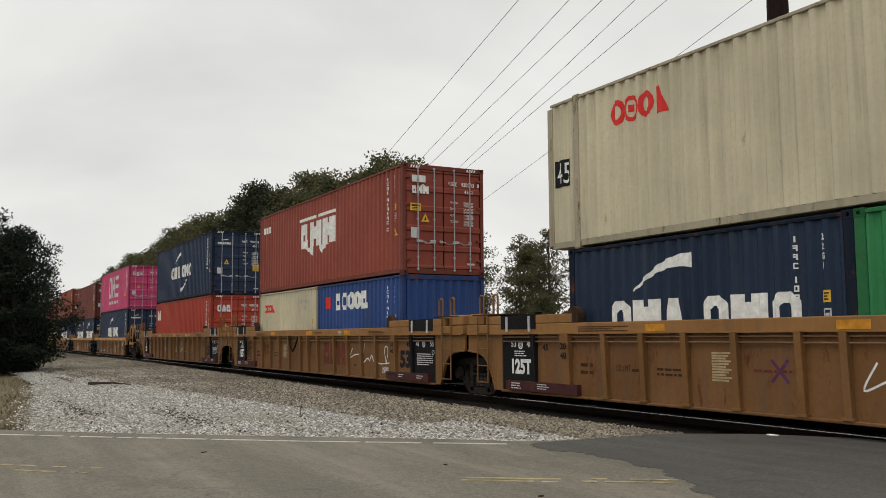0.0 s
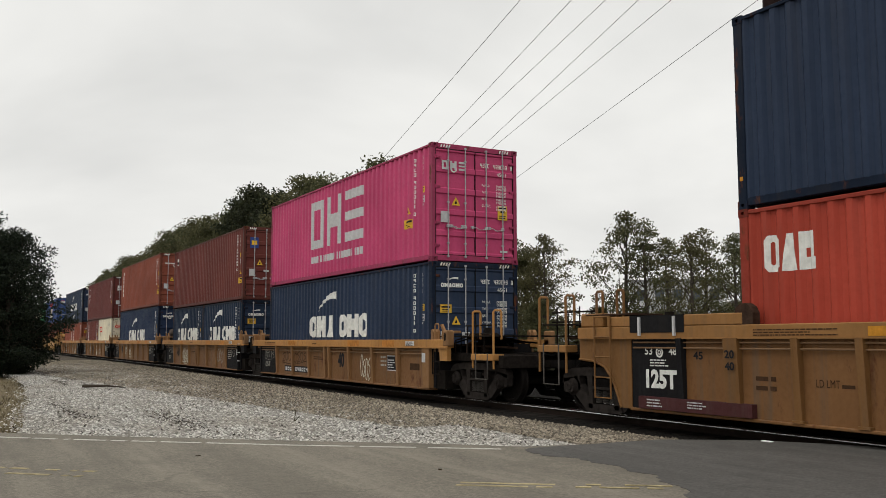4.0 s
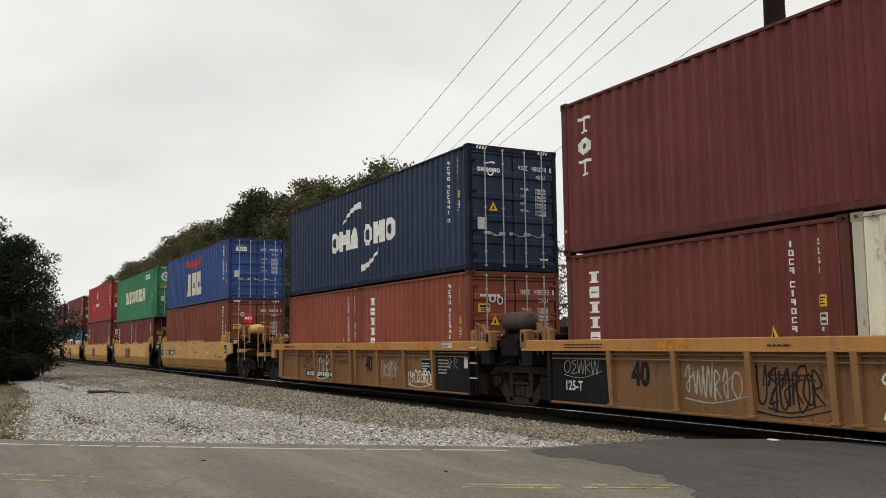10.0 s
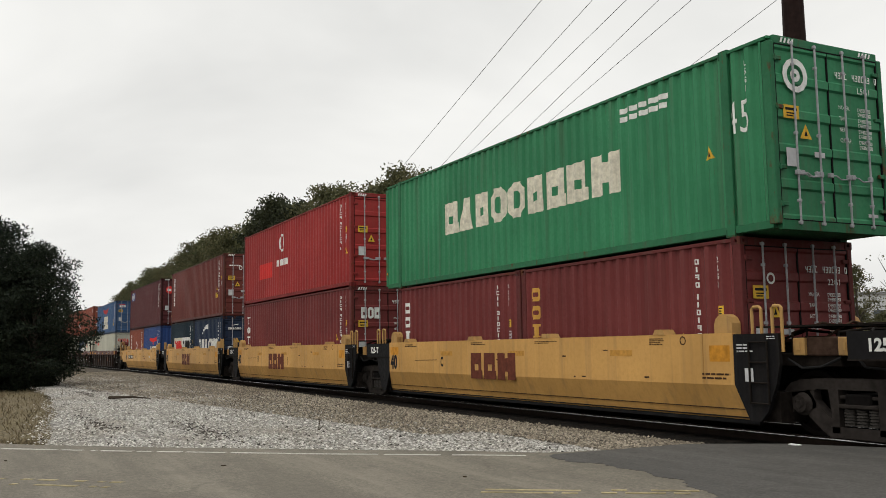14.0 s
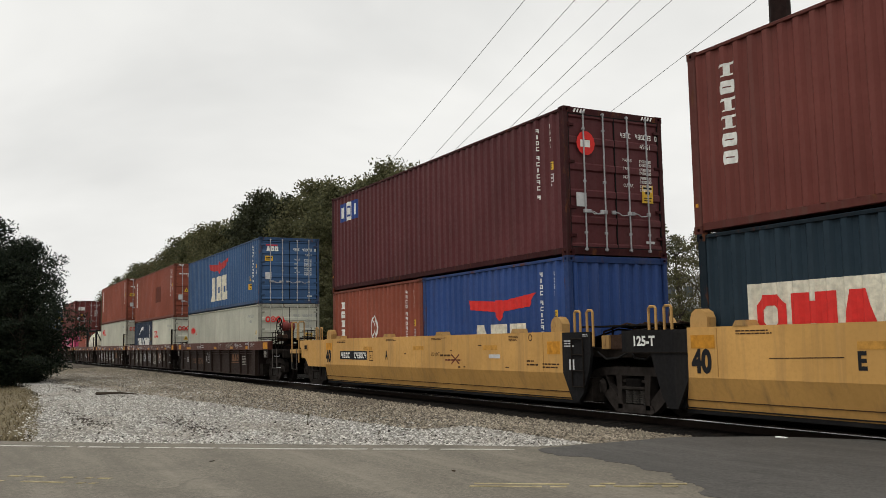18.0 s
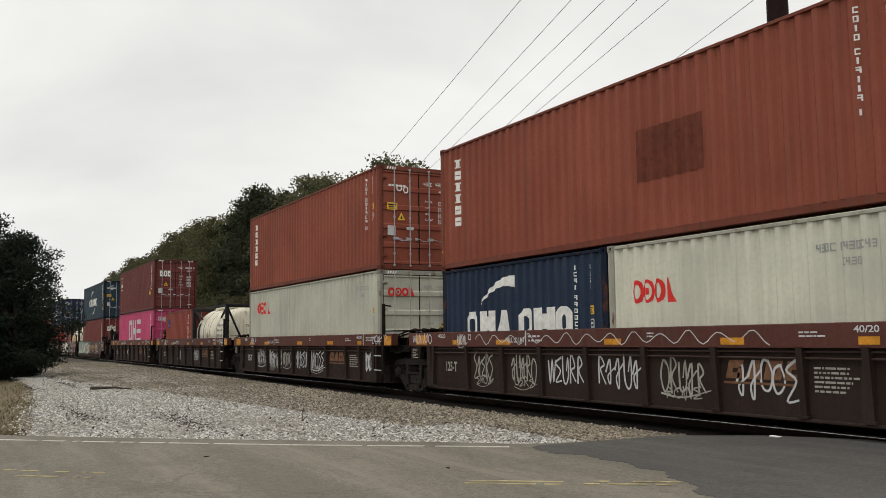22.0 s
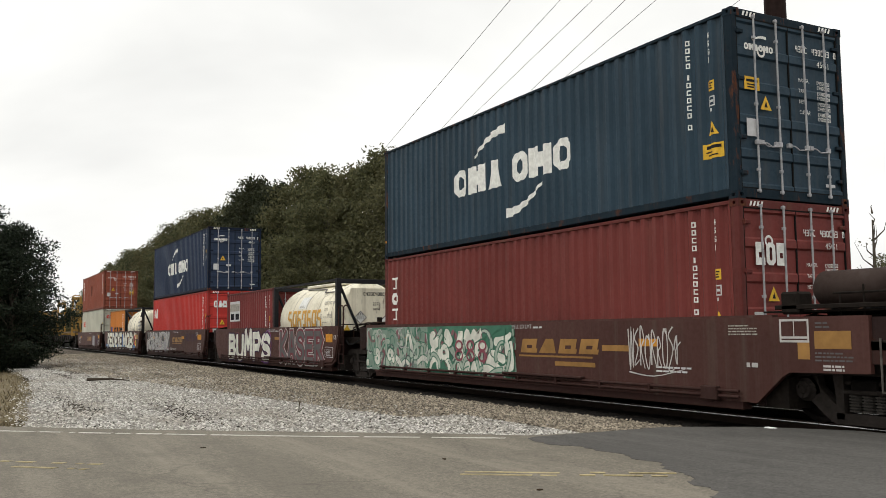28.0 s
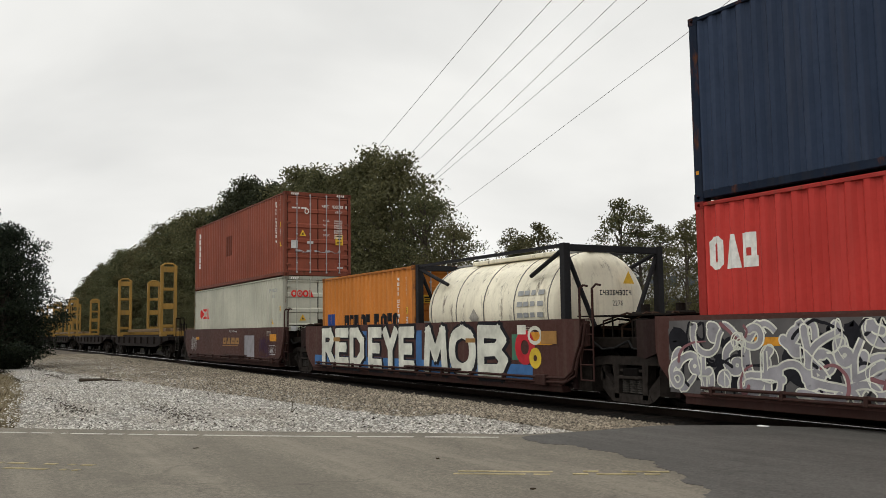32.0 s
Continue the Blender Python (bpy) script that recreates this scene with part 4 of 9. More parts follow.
FLOOR_Z = 0.31
CW = 2.438
SIZES = {"20": (6.12, 2.591), "40": (12.33, 2.591), "hc": (12.33, 2.896), "45": (13.86, 2.896)}
TRAIN = []

MARKS = {"fadedred": plain("marking_faded_red", (0.43, 0.045, 0.045), 0.65, 0, 0.25), "white": plain("marking_white", (0.72, 0.72, 0.68), 0.6, 0, 0.18), "cream": plain("marking_cream", (0.66, 0.62, 0.50), 0.6, 0, 0.25), "red": plain("marking_red", (0.62, 0.035, 0.03), 0.6), "grey": plain("marking_grey", (0.30, 0.31, 0.31), 0.6), "silver": plain("marking_silver", (0.52, 0.52, 0.52), 0.6, 0, 0.12), "yellow": plain("marking_yellow", (0.75, 0.46, 0.03), 0.55), "black": plain("marking_black", (0.02, 0.02, 0.022), 0.6), "blue": plain("marking_blue", (0.03, 0.06, 0.22), 0.6), "darkred": plain("marking_oxide", (0.13, 0.035, 0.02), 0.7, 0, 0.3), "gold": plain("marking_gold", (0.55, 0.30, 0.06), 0.6), "amber": plain("marking_amber", (0.54, 0.235, 0.024), 0.6, 0, 0.3), "tan": plain("marking_tan", (0.17, 0.085, 0.045), 0.7, 0, 0.35), "umber": plain("marking_umber", (0.06, 0.032, 0.018), 0.7, 0, 0.3), "rustorange": plain("marking_rust_orange", (0.42, 0.17, 0.035), 0.65, 0, 0.4), "paleamber": plain("marking_pale_amber", (0.50, 0.25, 0.05), 0.65, 0, 0.3), "bluered": plain("marking_dull_violet", (0.09, 0.03, 0.09), 0.7, 0, 0.3), "tanprint": plain("marking_sand", (0.40, 0.30, 0.17), 0.7, 0, 0.2), "label": plain("marking_label_yellow", (0.66, 0.40, 0.04), 0.6, 0, 0.2), "dim": plain("marking_dim", (0.34, 0.32, 0.28), 0.7, 0, 0.3)}
PAINT = {
    "navy": paint("navy_paint", (0.020, 0.034, 0.068), 0.5, 0.25, 0.18), "teal": paint("teal_navy_paint", (0.014, 0.027, 0.055), 0.5, 0.25, 0.22),
    "slate": paint("dark_slate_paint", (0.019, 0.033, 0.046), 0.5, 0.25, 0.2), "maroon": paint("maroon_paint", (0.150, 0.031, 0.026), 0.5, 0.2, 0.2),
    "wine": paint("wine_paint", (0.155, 0.031, 0.029), 0.5, 0.15, 0.2), "brown": paint("oxide_brown_paint", (0.20, 0.056, 0.034), 0.55, 0.2, 0.25),
    "brick": paint("brick_red_paint", (0.238, 0.064, 0.038), 0.55, 0.2, 0.25), "rustred": paint("rust_red_paint", (0.25, 0.058, 0.038), 0.5, 0.2, 0.2),
    "pink": paint("magenta_paint", (0.50, 0.060, 0.155), 0.45, 0.1, 0.12), "green": paint("green_paint", (0.036, 0.205, 0.092), 0.5, 0.45, 0.45),
    "sea": paint("blue_paint", (0.030, 0.070, 0.22), 0.5, 0.3, 0.25), "sea2": paint("faded_blue_paint", (0.042, 0.095, 0.20), 0.5, 0.3, 0.3),
    "royal": paint("royal_blue_paint", (0.026, 0.062, 0.20), 0.5, 0.4, 0.3), "grey": paint("pale_grey_paint", (0.47, 0.465, 0.385), 0.55, 0.3, 0.16),
    "beige": paint("beige_paint", (0.53, 0.475, 0.335), 0.6, 0.45, 0.35, (0.16, 0.075, 0.03)), "white": paint("old_white_paint", (0.73, 0.68, 0.53), 0.6, 0.75, 0.25, (0.24, 0.11, 0.035), (0.30, 0.24, 0.16)),
    "tangerine": paint("orange_red_paint", (0.38, 0.052, 0.030), 0.5, 0.2, 0.2), "scarletred": paint("bright_red_paint", (0.47, 0.040, 0.032), 0.45, 0.1, 0.1),
    "red": paint("crimson_paint", (0.30, 0.030, 0.028), 0.5, 0.25, 0.2), "orange": paint("orange_paint", (0.52, 0.185, 0.035), 0.55, 0.35, 0.3),
    "plum": paint("plum_paint", (0.088, 0.022, 0.024), 0.5, 0.2, 0.2), "russet": paint("russet_paint", (0.142, 0.037, 0.029), 0.5, 0.2, 0.2), "umbra": paint("faded_maroon_paint", (0.130, 0.031, 0.027), 0.5, 0.25, 0.25), "steel": paint("steel_blue_paint", (0.020, 0.042, 0.062), 0.5, 0.25, 0.3), "cobalt": paint("cobalt_paint", (0.016, 0.030, 0.068), 0.5, 0.3, 0.2),
    "ivory": paint("ivory_paint", (0.56, 0.55, 0.455), 0.55, 0.4, 0.22, (0.24, 0.11, 0.035)), "dgreen": paint("bottle_green_paint", (0.03, 0.20, 0.07), 0.5, 0.2, 0.2)}
BASE = {"navy": (0.020, 0.034, 0.068), "teal": (0.014, 0.027, 0.055), "slate": (0.019, 0.033, 0.046), "maroon": (0.150, 0.031, 0.026), "wine": (0.155, 0.031, 0.029), "brown": (0.20, 0.056, 0.034), "brick": (0.238, 0.064, 0.038), "rustred": (0.25, 0.058, 0.038), "pink": (0.50, 0.060, 0.155), "green": (0.036, 0.205, 0.092), "sea": (0.030, 0.070, 0.22), "sea2": (0.042, 0.095, 0.20), "royal": (0.026, 0.062, 0.20), "grey": (0.47, 0.465, 0.385), "beige": (0.53, 0.475, 0.335), "white": (0.73, 0.68, 0.53), "tangerine": (0.38, 0.052, 0.030), "scarletred": (0.47, 0.040, 0.032), "red": (0.30, 0.030, 0.028), "orange": (0.52, 0.185, 0.035), "ivory": (0.56, 0.55, 0.455), "dgreen": (0.03, 0.20, 0.07), "cobalt": (0.016, 0.030, 0.068), "steel": (0.020, 0.042, 0.062), "plum": (0.088, 0.022, 0.024), "russet": (0.142, 0.037, 0.029), "umbra": (0.130, 0.031, 0.027)}
ROD = plain("galvanised_rod", (0.36, 0.36, 0.37), 0.5, 0.1, 0.3)
GASKET = plain("black_gasket", (0.012, 0.012, 0.012), 0.7)


def knots_for(L):
    """The profile of a corrugated side sheet: (distance from the left end, depth)."""
    a, b = 0.17, L - 0.17
    n = round((b - a) / 0.278)
    p = (b - a) / n
    k = [(0.0, 0.0), (a - 0.001, 0.0), (a, 0.012)]
    for i in range(n):
        x = a + i * p
        k += [(x + 0.15 * p, 0.012), (x + 0.35 * p, 0.054), (x + 0.65 * p, 0.054), (x + 0.85 * p, 0.012)]
    return k + [(b, 0.012), (b + 0.001, 0.0), (L, 0.0)]


def side_sheet(L, H, flip):
    y, s = -CW / 2, -1 if flip else 1
    k = [p for p in knots_for(L) if 0.17 <= p[0] <= L - 0.17]
    n = len(k)
    v = [(x - L / 2, s * (y + d), z) for z in (0.15, H - 0.065) for x, d in k]
    return Shape().add(v, [(i, i + 1, n + i + 1, n + i) for i in range(n - 1)]).mesh("side_panel")


def door_leaf(H, right):
    """One ribbed door leaf, in the plane x = 0, looking along +x."""
    y0, y1 = (0.012, 1.10) if right else (-1.10, -0.012)
    z0, z1, n = 0.17, H - 0.13, 5
    prof = [(-0.05, z0)]
    for i in range(n + 1):
        z = z0 + (z1 - z0) * i / n
        a, b = z - 0.085, z + 0.085
        if i > 0:
            prof += [(-0.016, a), (0.014, a + 0.03)]
        else:
            prof.append((0.014, z0))
        if i < n:
            prof += [(0.014, b - 0.03), (-0.016, b)]
        else:
            prof.append((0.014, z1))
    return Shape().prism(prof + [(-0.05, z1)], y0, y1, "y").mesh("door")


def lock_rod(H):
    sh = Shape()
    sh.tube((0.045, 0, 0.10), (0.045, 0, H - 0.07), 0.016, 8)
    for z in (0.13, 0.45, H * 0.5, H - 0.42, H - 0.10):
        sh.box(0.012, 0.062, -0.028, 0.028, z - 0.022, z + 0.022, 0.006)
    return sh.mesh("lock_rod")


def casting_shape():
    """A cast corner block with an oval hole sunk into each of its four upright faces."""
    sh = Shape()
    X, Y, Z, deep = 0.090, 0.0825, 0.0595, 0.045
    for z in (-Z, Z):
        sh.add([(-X, -Y, z), (X, -Y, z), (X, Y, z), (-X, Y, z)], [(0, 1, 2, 3)])
    oval = [(0.040 * math.cos(math.pi * (i + 0.5) / 4), 0.028 * math.sin(math.pi * (i + 0.5) / 4)) for i in range(8)]
    for along_x in (False, True):
        half, off = (X, Y) if along_x else (Y, X)
        for s in (-1, 1):
            flat = [(half, Z), (-half, Z), (-half, -Z), (half, -Z)] + oval
            pts = [(a, b, off) for a, b in flat] + [(a, b, off - deep) for a, b in oval]
            v = [(a, s * d, b) if along_x else (s * d, a, b) for a, b, d in pts]
            f = [(0, 4, 5), (0, 5, 6, 1), (1, 6, 7), (1, 7, 8, 2), (2, 8, 9), (2, 9, 10, 3), (3, 10, 11), (3, 11, 4, 0)]
            f += [(4 + i, 4 + (i + 1) % 8, 12 + (i + 1) % 8, 12 + i) for i in range(8)] + [tuple(range(12, 20))]
            sh.add(v, f)
    return sh.mesh("corner_casting", fix=False)


def characters(x, z, n, w=0.052, h=0.10):
    """n small plain shapes in place of painted characters."""
    out, t = [], w * 0.30
    for i in range(n):
        a = x + i * w * 1.32
        k = (i * 5 + n * 3 + int(x * 17)) % 4
        if k == 0:
            out += ring(a, a + w, z, z + h, t)
        elif k == 1:
            out += [rect(a, a + t, z, z + h), rect(a + t, a + w, z + h - t, z + h), rect(a + t, a + w, z, z + t)]
        elif k == 2:
            out += [rect(a + w - t, a + w, z, z + h), rect(a, a + t, z + h * 0.4, z + h), rect(a + t, a + w - t, z + h * 0.4, z + h * 0.4 + t)]
        else:
            out += [rect(a, a + w, z + h - t, z + h), rect(a, a + w, z, z + t), rect(a, a + w, z + h / 2 - t / 2, z + h / 2 + t / 2), rect(a + w - t, a + w, z + t, z + h - t)]
    return out


def container(name, label, u, size, tier_z, key, marks=(), group="containers on the train", door=(), blank=False):
    """A steel container. u: its right end along the train at the start of the clip. marks: (polygons, colour) on its side."""
    L, H = SIZES[size]
    m = PAINT[key]
    col = BASE[key]
    edge = paint(key + "_edge_paint", tuple((0.45 if max(col) < 0.1 else 0.66) * x for x in col) if key not in ("white", "beige", "grey", "ivory") else tuple(0.62 * x for x in col), 0.6, 0.8, 0.5)
    metal = ROD if key not in ("white", "beige", "grey", "ivory") else paint(key + "_door_gear", tuple(min(0.6, 0.65 * x + 0.11) for x in col), 0.5, 0.5, 0.3)
    cast = paint(key + "_casting_paint", tuple(0.42 * x for x in col), 0.7, 1.0, 0.5)
    rnd = random.Random(int(-u * 100) + int(tier_z * 10))
    c = thing(name, label, "shipping container", group, pose(u - L / 2, TRACK_Y, tier_z))
    TRAIN.append(c)
    k = (size,)
    knots = knots_for(L)
    sides = []
    for flip in (False, True):
        sides.append(part("side_panel", cached(("side", *k, flip), lambda: side_sheet(L, H, flip)), m, c))
    part("roof", cached(("roof", *k), lambda: Shape().box(-L / 2 + 0.06, L / 2 - 0.06, -CW / 2 + 0.03, CW / 2 - 0.03, H - 0.05, H - 0.012).mesh("roof")), m, c)
    part("front_wall", cached(("front", *k), lambda: Shape().box(-L / 2 + 0.03, -L / 2 + 0.07, -CW / 2 + 0.15, CW / 2 - 0.15, 0.12, H - 0.1).mesh("front_wall")), m, c)
    part("floor_frame", cached(("base", *k), lambda: Shape().box(-L / 2 + 0.05, L / 2 - 0.05, -CW / 2 + 0.12, CW / 2 - 0.12, 0.05, 0.15).mesh("floor_frame")), m, c)
    for s in (-1, 1):
        part("top_rail", cached(("trail", *k, s), lambda: Shape().box(-L / 2 + 0.1, L / 2 - 0.1, s * CW / 2 - 0.06 * (s > 0), s * CW / 2 + 0.06 * (s < 0), H - 0.075, H - 0.022, 0.006).mesh("top_rail")), edge, c)
        part("bottom_rail", cached(("brail", *k, s), lambda: Shape().box(-L / 2 + 0.1, L / 2 - 0.1, s * (CW / 2 - 0.012) - 0.05 * (s > 0), s * (CW / 2 - 0.012) + 0.05 * (s < 0), 0.045, 0.165, 0.006).mesh("bottom_rail")), edge, c)
        for e in (-1, 1):
            part("corner_post", cached(("post", H, s, e), lambda: Shape().box(-0.162 * (e > 0), 0.162 * (e < 0), -0.1 * (s > 0), 0.1 * (s < 0), 0.1, H - 0.1, 0.01).mesh("corner_post")), edge, c, pose(e * L / 2, s * CW / 2, 0))
            for z in (0.059, H - 0.059):
                x = e * (L / 2 - 0.085)
                if size == "45":
                    x = e * (6.096 - 0.085)
                part("corner_casting", cached("casting", casting_shape), cast, c, pose(x, s * (CW / 2 - 0.078), z))
        if size == "45":
            for e in (-1, 1):
                part("inner_post", cached(("ipost", H, s), lambda: Shape().box(-0.08, 0.08, -0.05, 0.05, 0.02, H - 0.01, 0.008).mesh("inner_post")), edge, c, pose(e * 6.02, s * (CW / 2 - 0.045), 0))
    part("door_header", cached(("head", *k), lambda: Shape().box(L / 2 - 0.09, L / 2 - 0.004, -CW / 2 + 0.1, CW / 2 - 0.1, H - 0.13, H - 0.004, 0.006).mesh("door_header")), edge, c)
    part("door_sill", cached(("sill", *k), lambda: Shape().box(L / 2 - 0.09, L / 2 - 0.004, -CW / 2 + 0.1, CW / 2 - 0.1, 0.02, 0.17, 0.006).mesh("door_sill")), edge, c)
    if blank:
        n = 9
        prof = [(-0.10, -1.12)]
        for i in range(n):
            y, w = -1.12 + i * 2.24 / n, 2.24 / n
            prof += [(-0.012, y + 0.15 * w), (-0.012, y + 0.45 * w), (-0.055, y + 0.6 * w), (-0.055, y + 0.95 * w)]
        part("end_wall", Shape().prism(prof + [(-0.10, 1.12)], 0.17, H - 0.13, "z"), m, c, pose(L / 2, 0, 0), "corrugated blank end wall")
    for right in () if blank else (False, True):
        leaf = part("door", cached(("leaf", H, right), lambda: door_leaf(H, right)), m, c, pose(L / 2 - 0.022, 0, 0))
        for y in (0.30, 0.78):
            part("lock_rod", cached(("rod", H), lambda: lock_rod(H)), metal, leaf, pose(0, (y if right else y - 1.08), 0), "steel locking rod")
        for z in (0.10, 0.30, 0.63, 0.90):
            part("hinge", cached(("hinge", right), lambda: Shape().box(-0.01, 0.036, 0.99 if right else -1.15, 1.15 if right else -0.99, -0.03, 0.03, 0.008).tube((0.03, 1.12 if right else -1.12, -0.045), (0.03, 1.12 if right else -1.12, 0.045), 0.014, 8).mesh("hinge")), edge, leaf, pose(0, 0, 0.12 + (H - 0.2) * z))
        part("lock_handle", cached(("handle",), lambda: Shape().path([(0.055, 0.0, 0.0), (0.062, -0.07, -0.035), (0.062, -0.20, -0.05), (0.062, -0.30, 0.0), (0.055, -0.43, 0.01)], 0.011, 6).box(0.02, 0.07, -0.045, 0.03, -0.04, 0.04, 0.008).box(0.012, 0.068, -0.44, -0.36, -0.03, 0.04, 0.006).mesh("lock_handle")), metal, leaf, pose(0, 0.78 if right else -0.30, 0.86), "steel door handle")
        part("lock_handle", cached(("handle",), None), metal, leaf, pose(0, 0.30 if right else -0.78 + 0.4, 0.86), "steel door handle")
    if not blank:
        part("door_gasket", cached(("gasket", H), lambda: Shape().box(-0.03, 0.006, -0.012, 0.012, 0.17, H - 0.13).box(-0.03, 0.010, -1.122, -1.10, 0.165, H - 0.128).box(-0.03, 0.010, 1.10, 1.122, 0.165, H - 0.128).box(-0.03, 0.019, -1.10, 1.10, H - 0.145, H - 0.127).box(-0.03, 0.019, -1.10, 1.10, 0.158, 0.176).mesh("door_gasket")), GASKET, c, pose(L / 2 - 0.022, 0, 0))
    # writing and marks on the near side
    side = sides[0]
    place = pose(-L / 2, -CW / 2, 0)
    for j, (polys, col) in enumerate(marks):
        for piece in islands(polys):
            part("marking", decal(piece, knots, 0.004 + 0.003 * j), MARKS[col], side, place)
    light = key in ("grey", "white", "beige", "ivory")
    ink = "grey" if light else "white"
    if light:
        small = characters(L - 1.75, H - 0.50, 4, 0.06, 0.11) + characters(L - 1.38, H - 0.50, 7, 0.06, 0.11) + characters(L - 1.35, H - 0.70, 4, 0.055, 0.10)
    else:
        small = id_column(L - 0.98, H - 0.26, int(-u * 10)) + code_column({"20": "22G1", "40": "42G1", "hc": "45G1", "45": "L5G1"}[size], L - 0.53, H - 0.26)
    tagged(part("marking", decal(small, knots), MARKS[ink], side, place, "small painted identification marks"), kind="stuff")
    z_l = H - 1.02
    labels, prints = ([] if size == "45" else [rect(L - 0.55, L - 0.40, z_l - 0.16, z_l)]), []
    if labels:
        prints += [rect(L - 0.525, L - 0.425, z_l - 0.05, z_l - 0.03), rect(L - 0.525, L - 0.45, z_l - 0.09, z_l - 0.07), rect(L - 0.525, L - 0.435, z_l - 0.13, z_l - 0.11)]
    if rnd.random() < 0.65:
        xt, zt = (L - 0.58, H - 1.86) if rnd.random() < 0.5 else (L - 1.42, H - 1.62)
        labels.append([(xt, zt), (xt + 0.22, zt), (xt + 0.11, zt + 0.21)])
        prints.append([(xt + 0.075, zt + 0.035), (xt + 0.145, zt + 0.035), (xt + 0.115, zt + 0.13)])
        if rnd.random() < 0.45:
            labels.append(rect(xt - 0.1, xt + 0.3, zt - 0.36, zt - 0.13))
            prints += [rect(xt - 0.05, xt + 0.25, zt - 0.21, zt - 0.16), rect(xt - 0.06, xt + 0.1, zt - 0.27, zt - 0.25), rect(xt - 0.02, xt + 0.2, zt - 0.32, zt - 0.30)]
    for t in labels:
        part("warning_label", decal([t], knots), MARKS["label"], side, place, "yellow warning label with black print")
    if prints:
        part("marking", decal(prints, knots, 0.006), MARKS["black"], side, place)["kind"] = "stuff"
    if size != "45":
        part("marking", decal(ring(L - 0.55, L - 0.40, H - 1.42, H - 1.26, 0.02) + [rect(L - 0.52, L - 0.43, H - 1.36, H - 1.32), rect(L - 0.52, L - 0.46, H - 1.50, H - 1.45)], knots), MARKS["silver" if not light else "grey"], side, place)["kind"] = "stuff"
    part("marking", decal([rect(0.05, 0.11, 0.42, 0.48)], knots), MARKS["amber"], side, place, "small amber reflector")
    # writing and marks on the doors
    if blank:
        return c
    face = pose(L / 2, 0, 0, 0, 0, 90)
    d = characters(0.14, H - 0.51, 4) + characters(0.52, H - 0.51, 6) + characters(1.02, H - 0.51, 1)
    d += word({"20": "22G1", "40": "42G1", "hc": "45G1", "45": "L5G1"}[size], 0.62, H - 0.70, 0.27, 0.095)
    for i, (s, w) in enumerate((("MAX.GR.", 0.24), ("TARE", 0.16), ("NET", 0.12), ("CU.CAP.", 0.25))):
        z = H * 0.66 - i * 0.17
        d += word(s, 0.18, z, w, 0.06) + characters(0.60, z, 5, 0.03, 0.055) + characters(0.82, z, 2, 0.03, 0.055) + characters(0.60, z - 0.075, 5, 0.03, 0.055) + characters(0.82, z - 0.075, 2, 0.03, 0.055)
    if rnd.random() < 0.5:
        d += round_ring(-0.62, H - 0.62, 0.09, 0.09, 0.035)
    tagged(part("marking", decal(d), MARKS[ink], c, face, "painted weight and capacity panel on the doors"), kind="stuff")
    for j, (polys, col) in enumerate(door):
        for piece in islands(polys):
            part("door_marking", decal(piece, None, 0.006 + 0.003 * j), MARKS[col], c, face)
    plate = [rect(-0.98, -0.74, 0.95, 1.22)]
    part("data_plate", decal(plate), MARKS["silver"], c, face, "riveted metal data plate")
    y, ink_on = [], []
    if rnd.random() < 0.75:
        y.append([(-0.68, 1.38), (-0.44, 1.38), (-0.56, 1.60)])
        ink_on.append([(-0.595, 1.42), (-0.525, 1.42), (-0.555, 1.52)])
    pick = rnd.random()
    if pick < 0.4 and not light:
        y.append(rect(-1.0, -0.68, 1.66, 1.86))
        ink_on += [rect(-0.96, -0.72, 1.78, 1.82), rect(-0.94, -0.78, 1.73, 1.75), rect(-0.94, -0.80, 1.69, 1.71)]
    elif pick < 0.8:
        y.append(rect(0.64, 0.92, 1.10, 1.46))
        ink_on += [rect(0.67, 0.89, 1.38, 1.42), rect(0.72, 0.84, 1.28, 1.33), rect(0.68, 0.88, 1.19, 1.21), rect(0.68, 0.86, 1.14, 1.16)]
    for t in y:
        part("warning_label", decal([t]), MARKS["label"], c, face, "yellow warning label on the door")
    if ink_on:
        part("marking", decal(ink_on, None, 0.006), MARKS["black"], c, face)["kind"] = "stuff"
    part("marking", decal([rect(0.70, 0.92, 0.28, 0.33)] + ([rect(-0.40, -0.18, 1.12, 1.20)] if rnd.random() < 0.5 else [])), MARKS["silver"], c, face)["kind"] = "stuff"
    if H > 2.7:
        head = pose(L / 2 + 0.001, 0, 0, 0, 0, 90)
        st = [rect(s + i * 0.075, s + i * 0.075 + 0.04, H - 0.105, H - 0.03, 0.03) for s in (-1.0, 0.68) for i in range(4)]
        part("height_stripes", decal(st), MARKS["white" if key != "navy" else "cream"], c, head, "pale diagonal height warning stripes")["kind"] = "stuff"
    return c


def arc_upper(x=3.75):
    p = blocks("owd owo", x, 1.13, 4.55, 0.60)
    p += swoosh(x + 0.95, 1.93, x + 2.25, 2.34, 0.12, 0.06, 0.20) + swoosh(x + 2.25, 0.52, x + 3.52, 0.98, -0.12, 0.20, 0.06)
    return [(p, "white")]


def arc_lower(x, w=4.3, z=1.05, h=0.60):
    p = blocks("owd owo", x, z, w, h) + swoosh(x + 0.16 * w, z + h + 0.16, x + 0.5 * w, z + h + 0.58, 0.16, 0.04, 0.24)
    return [(p, "white")]


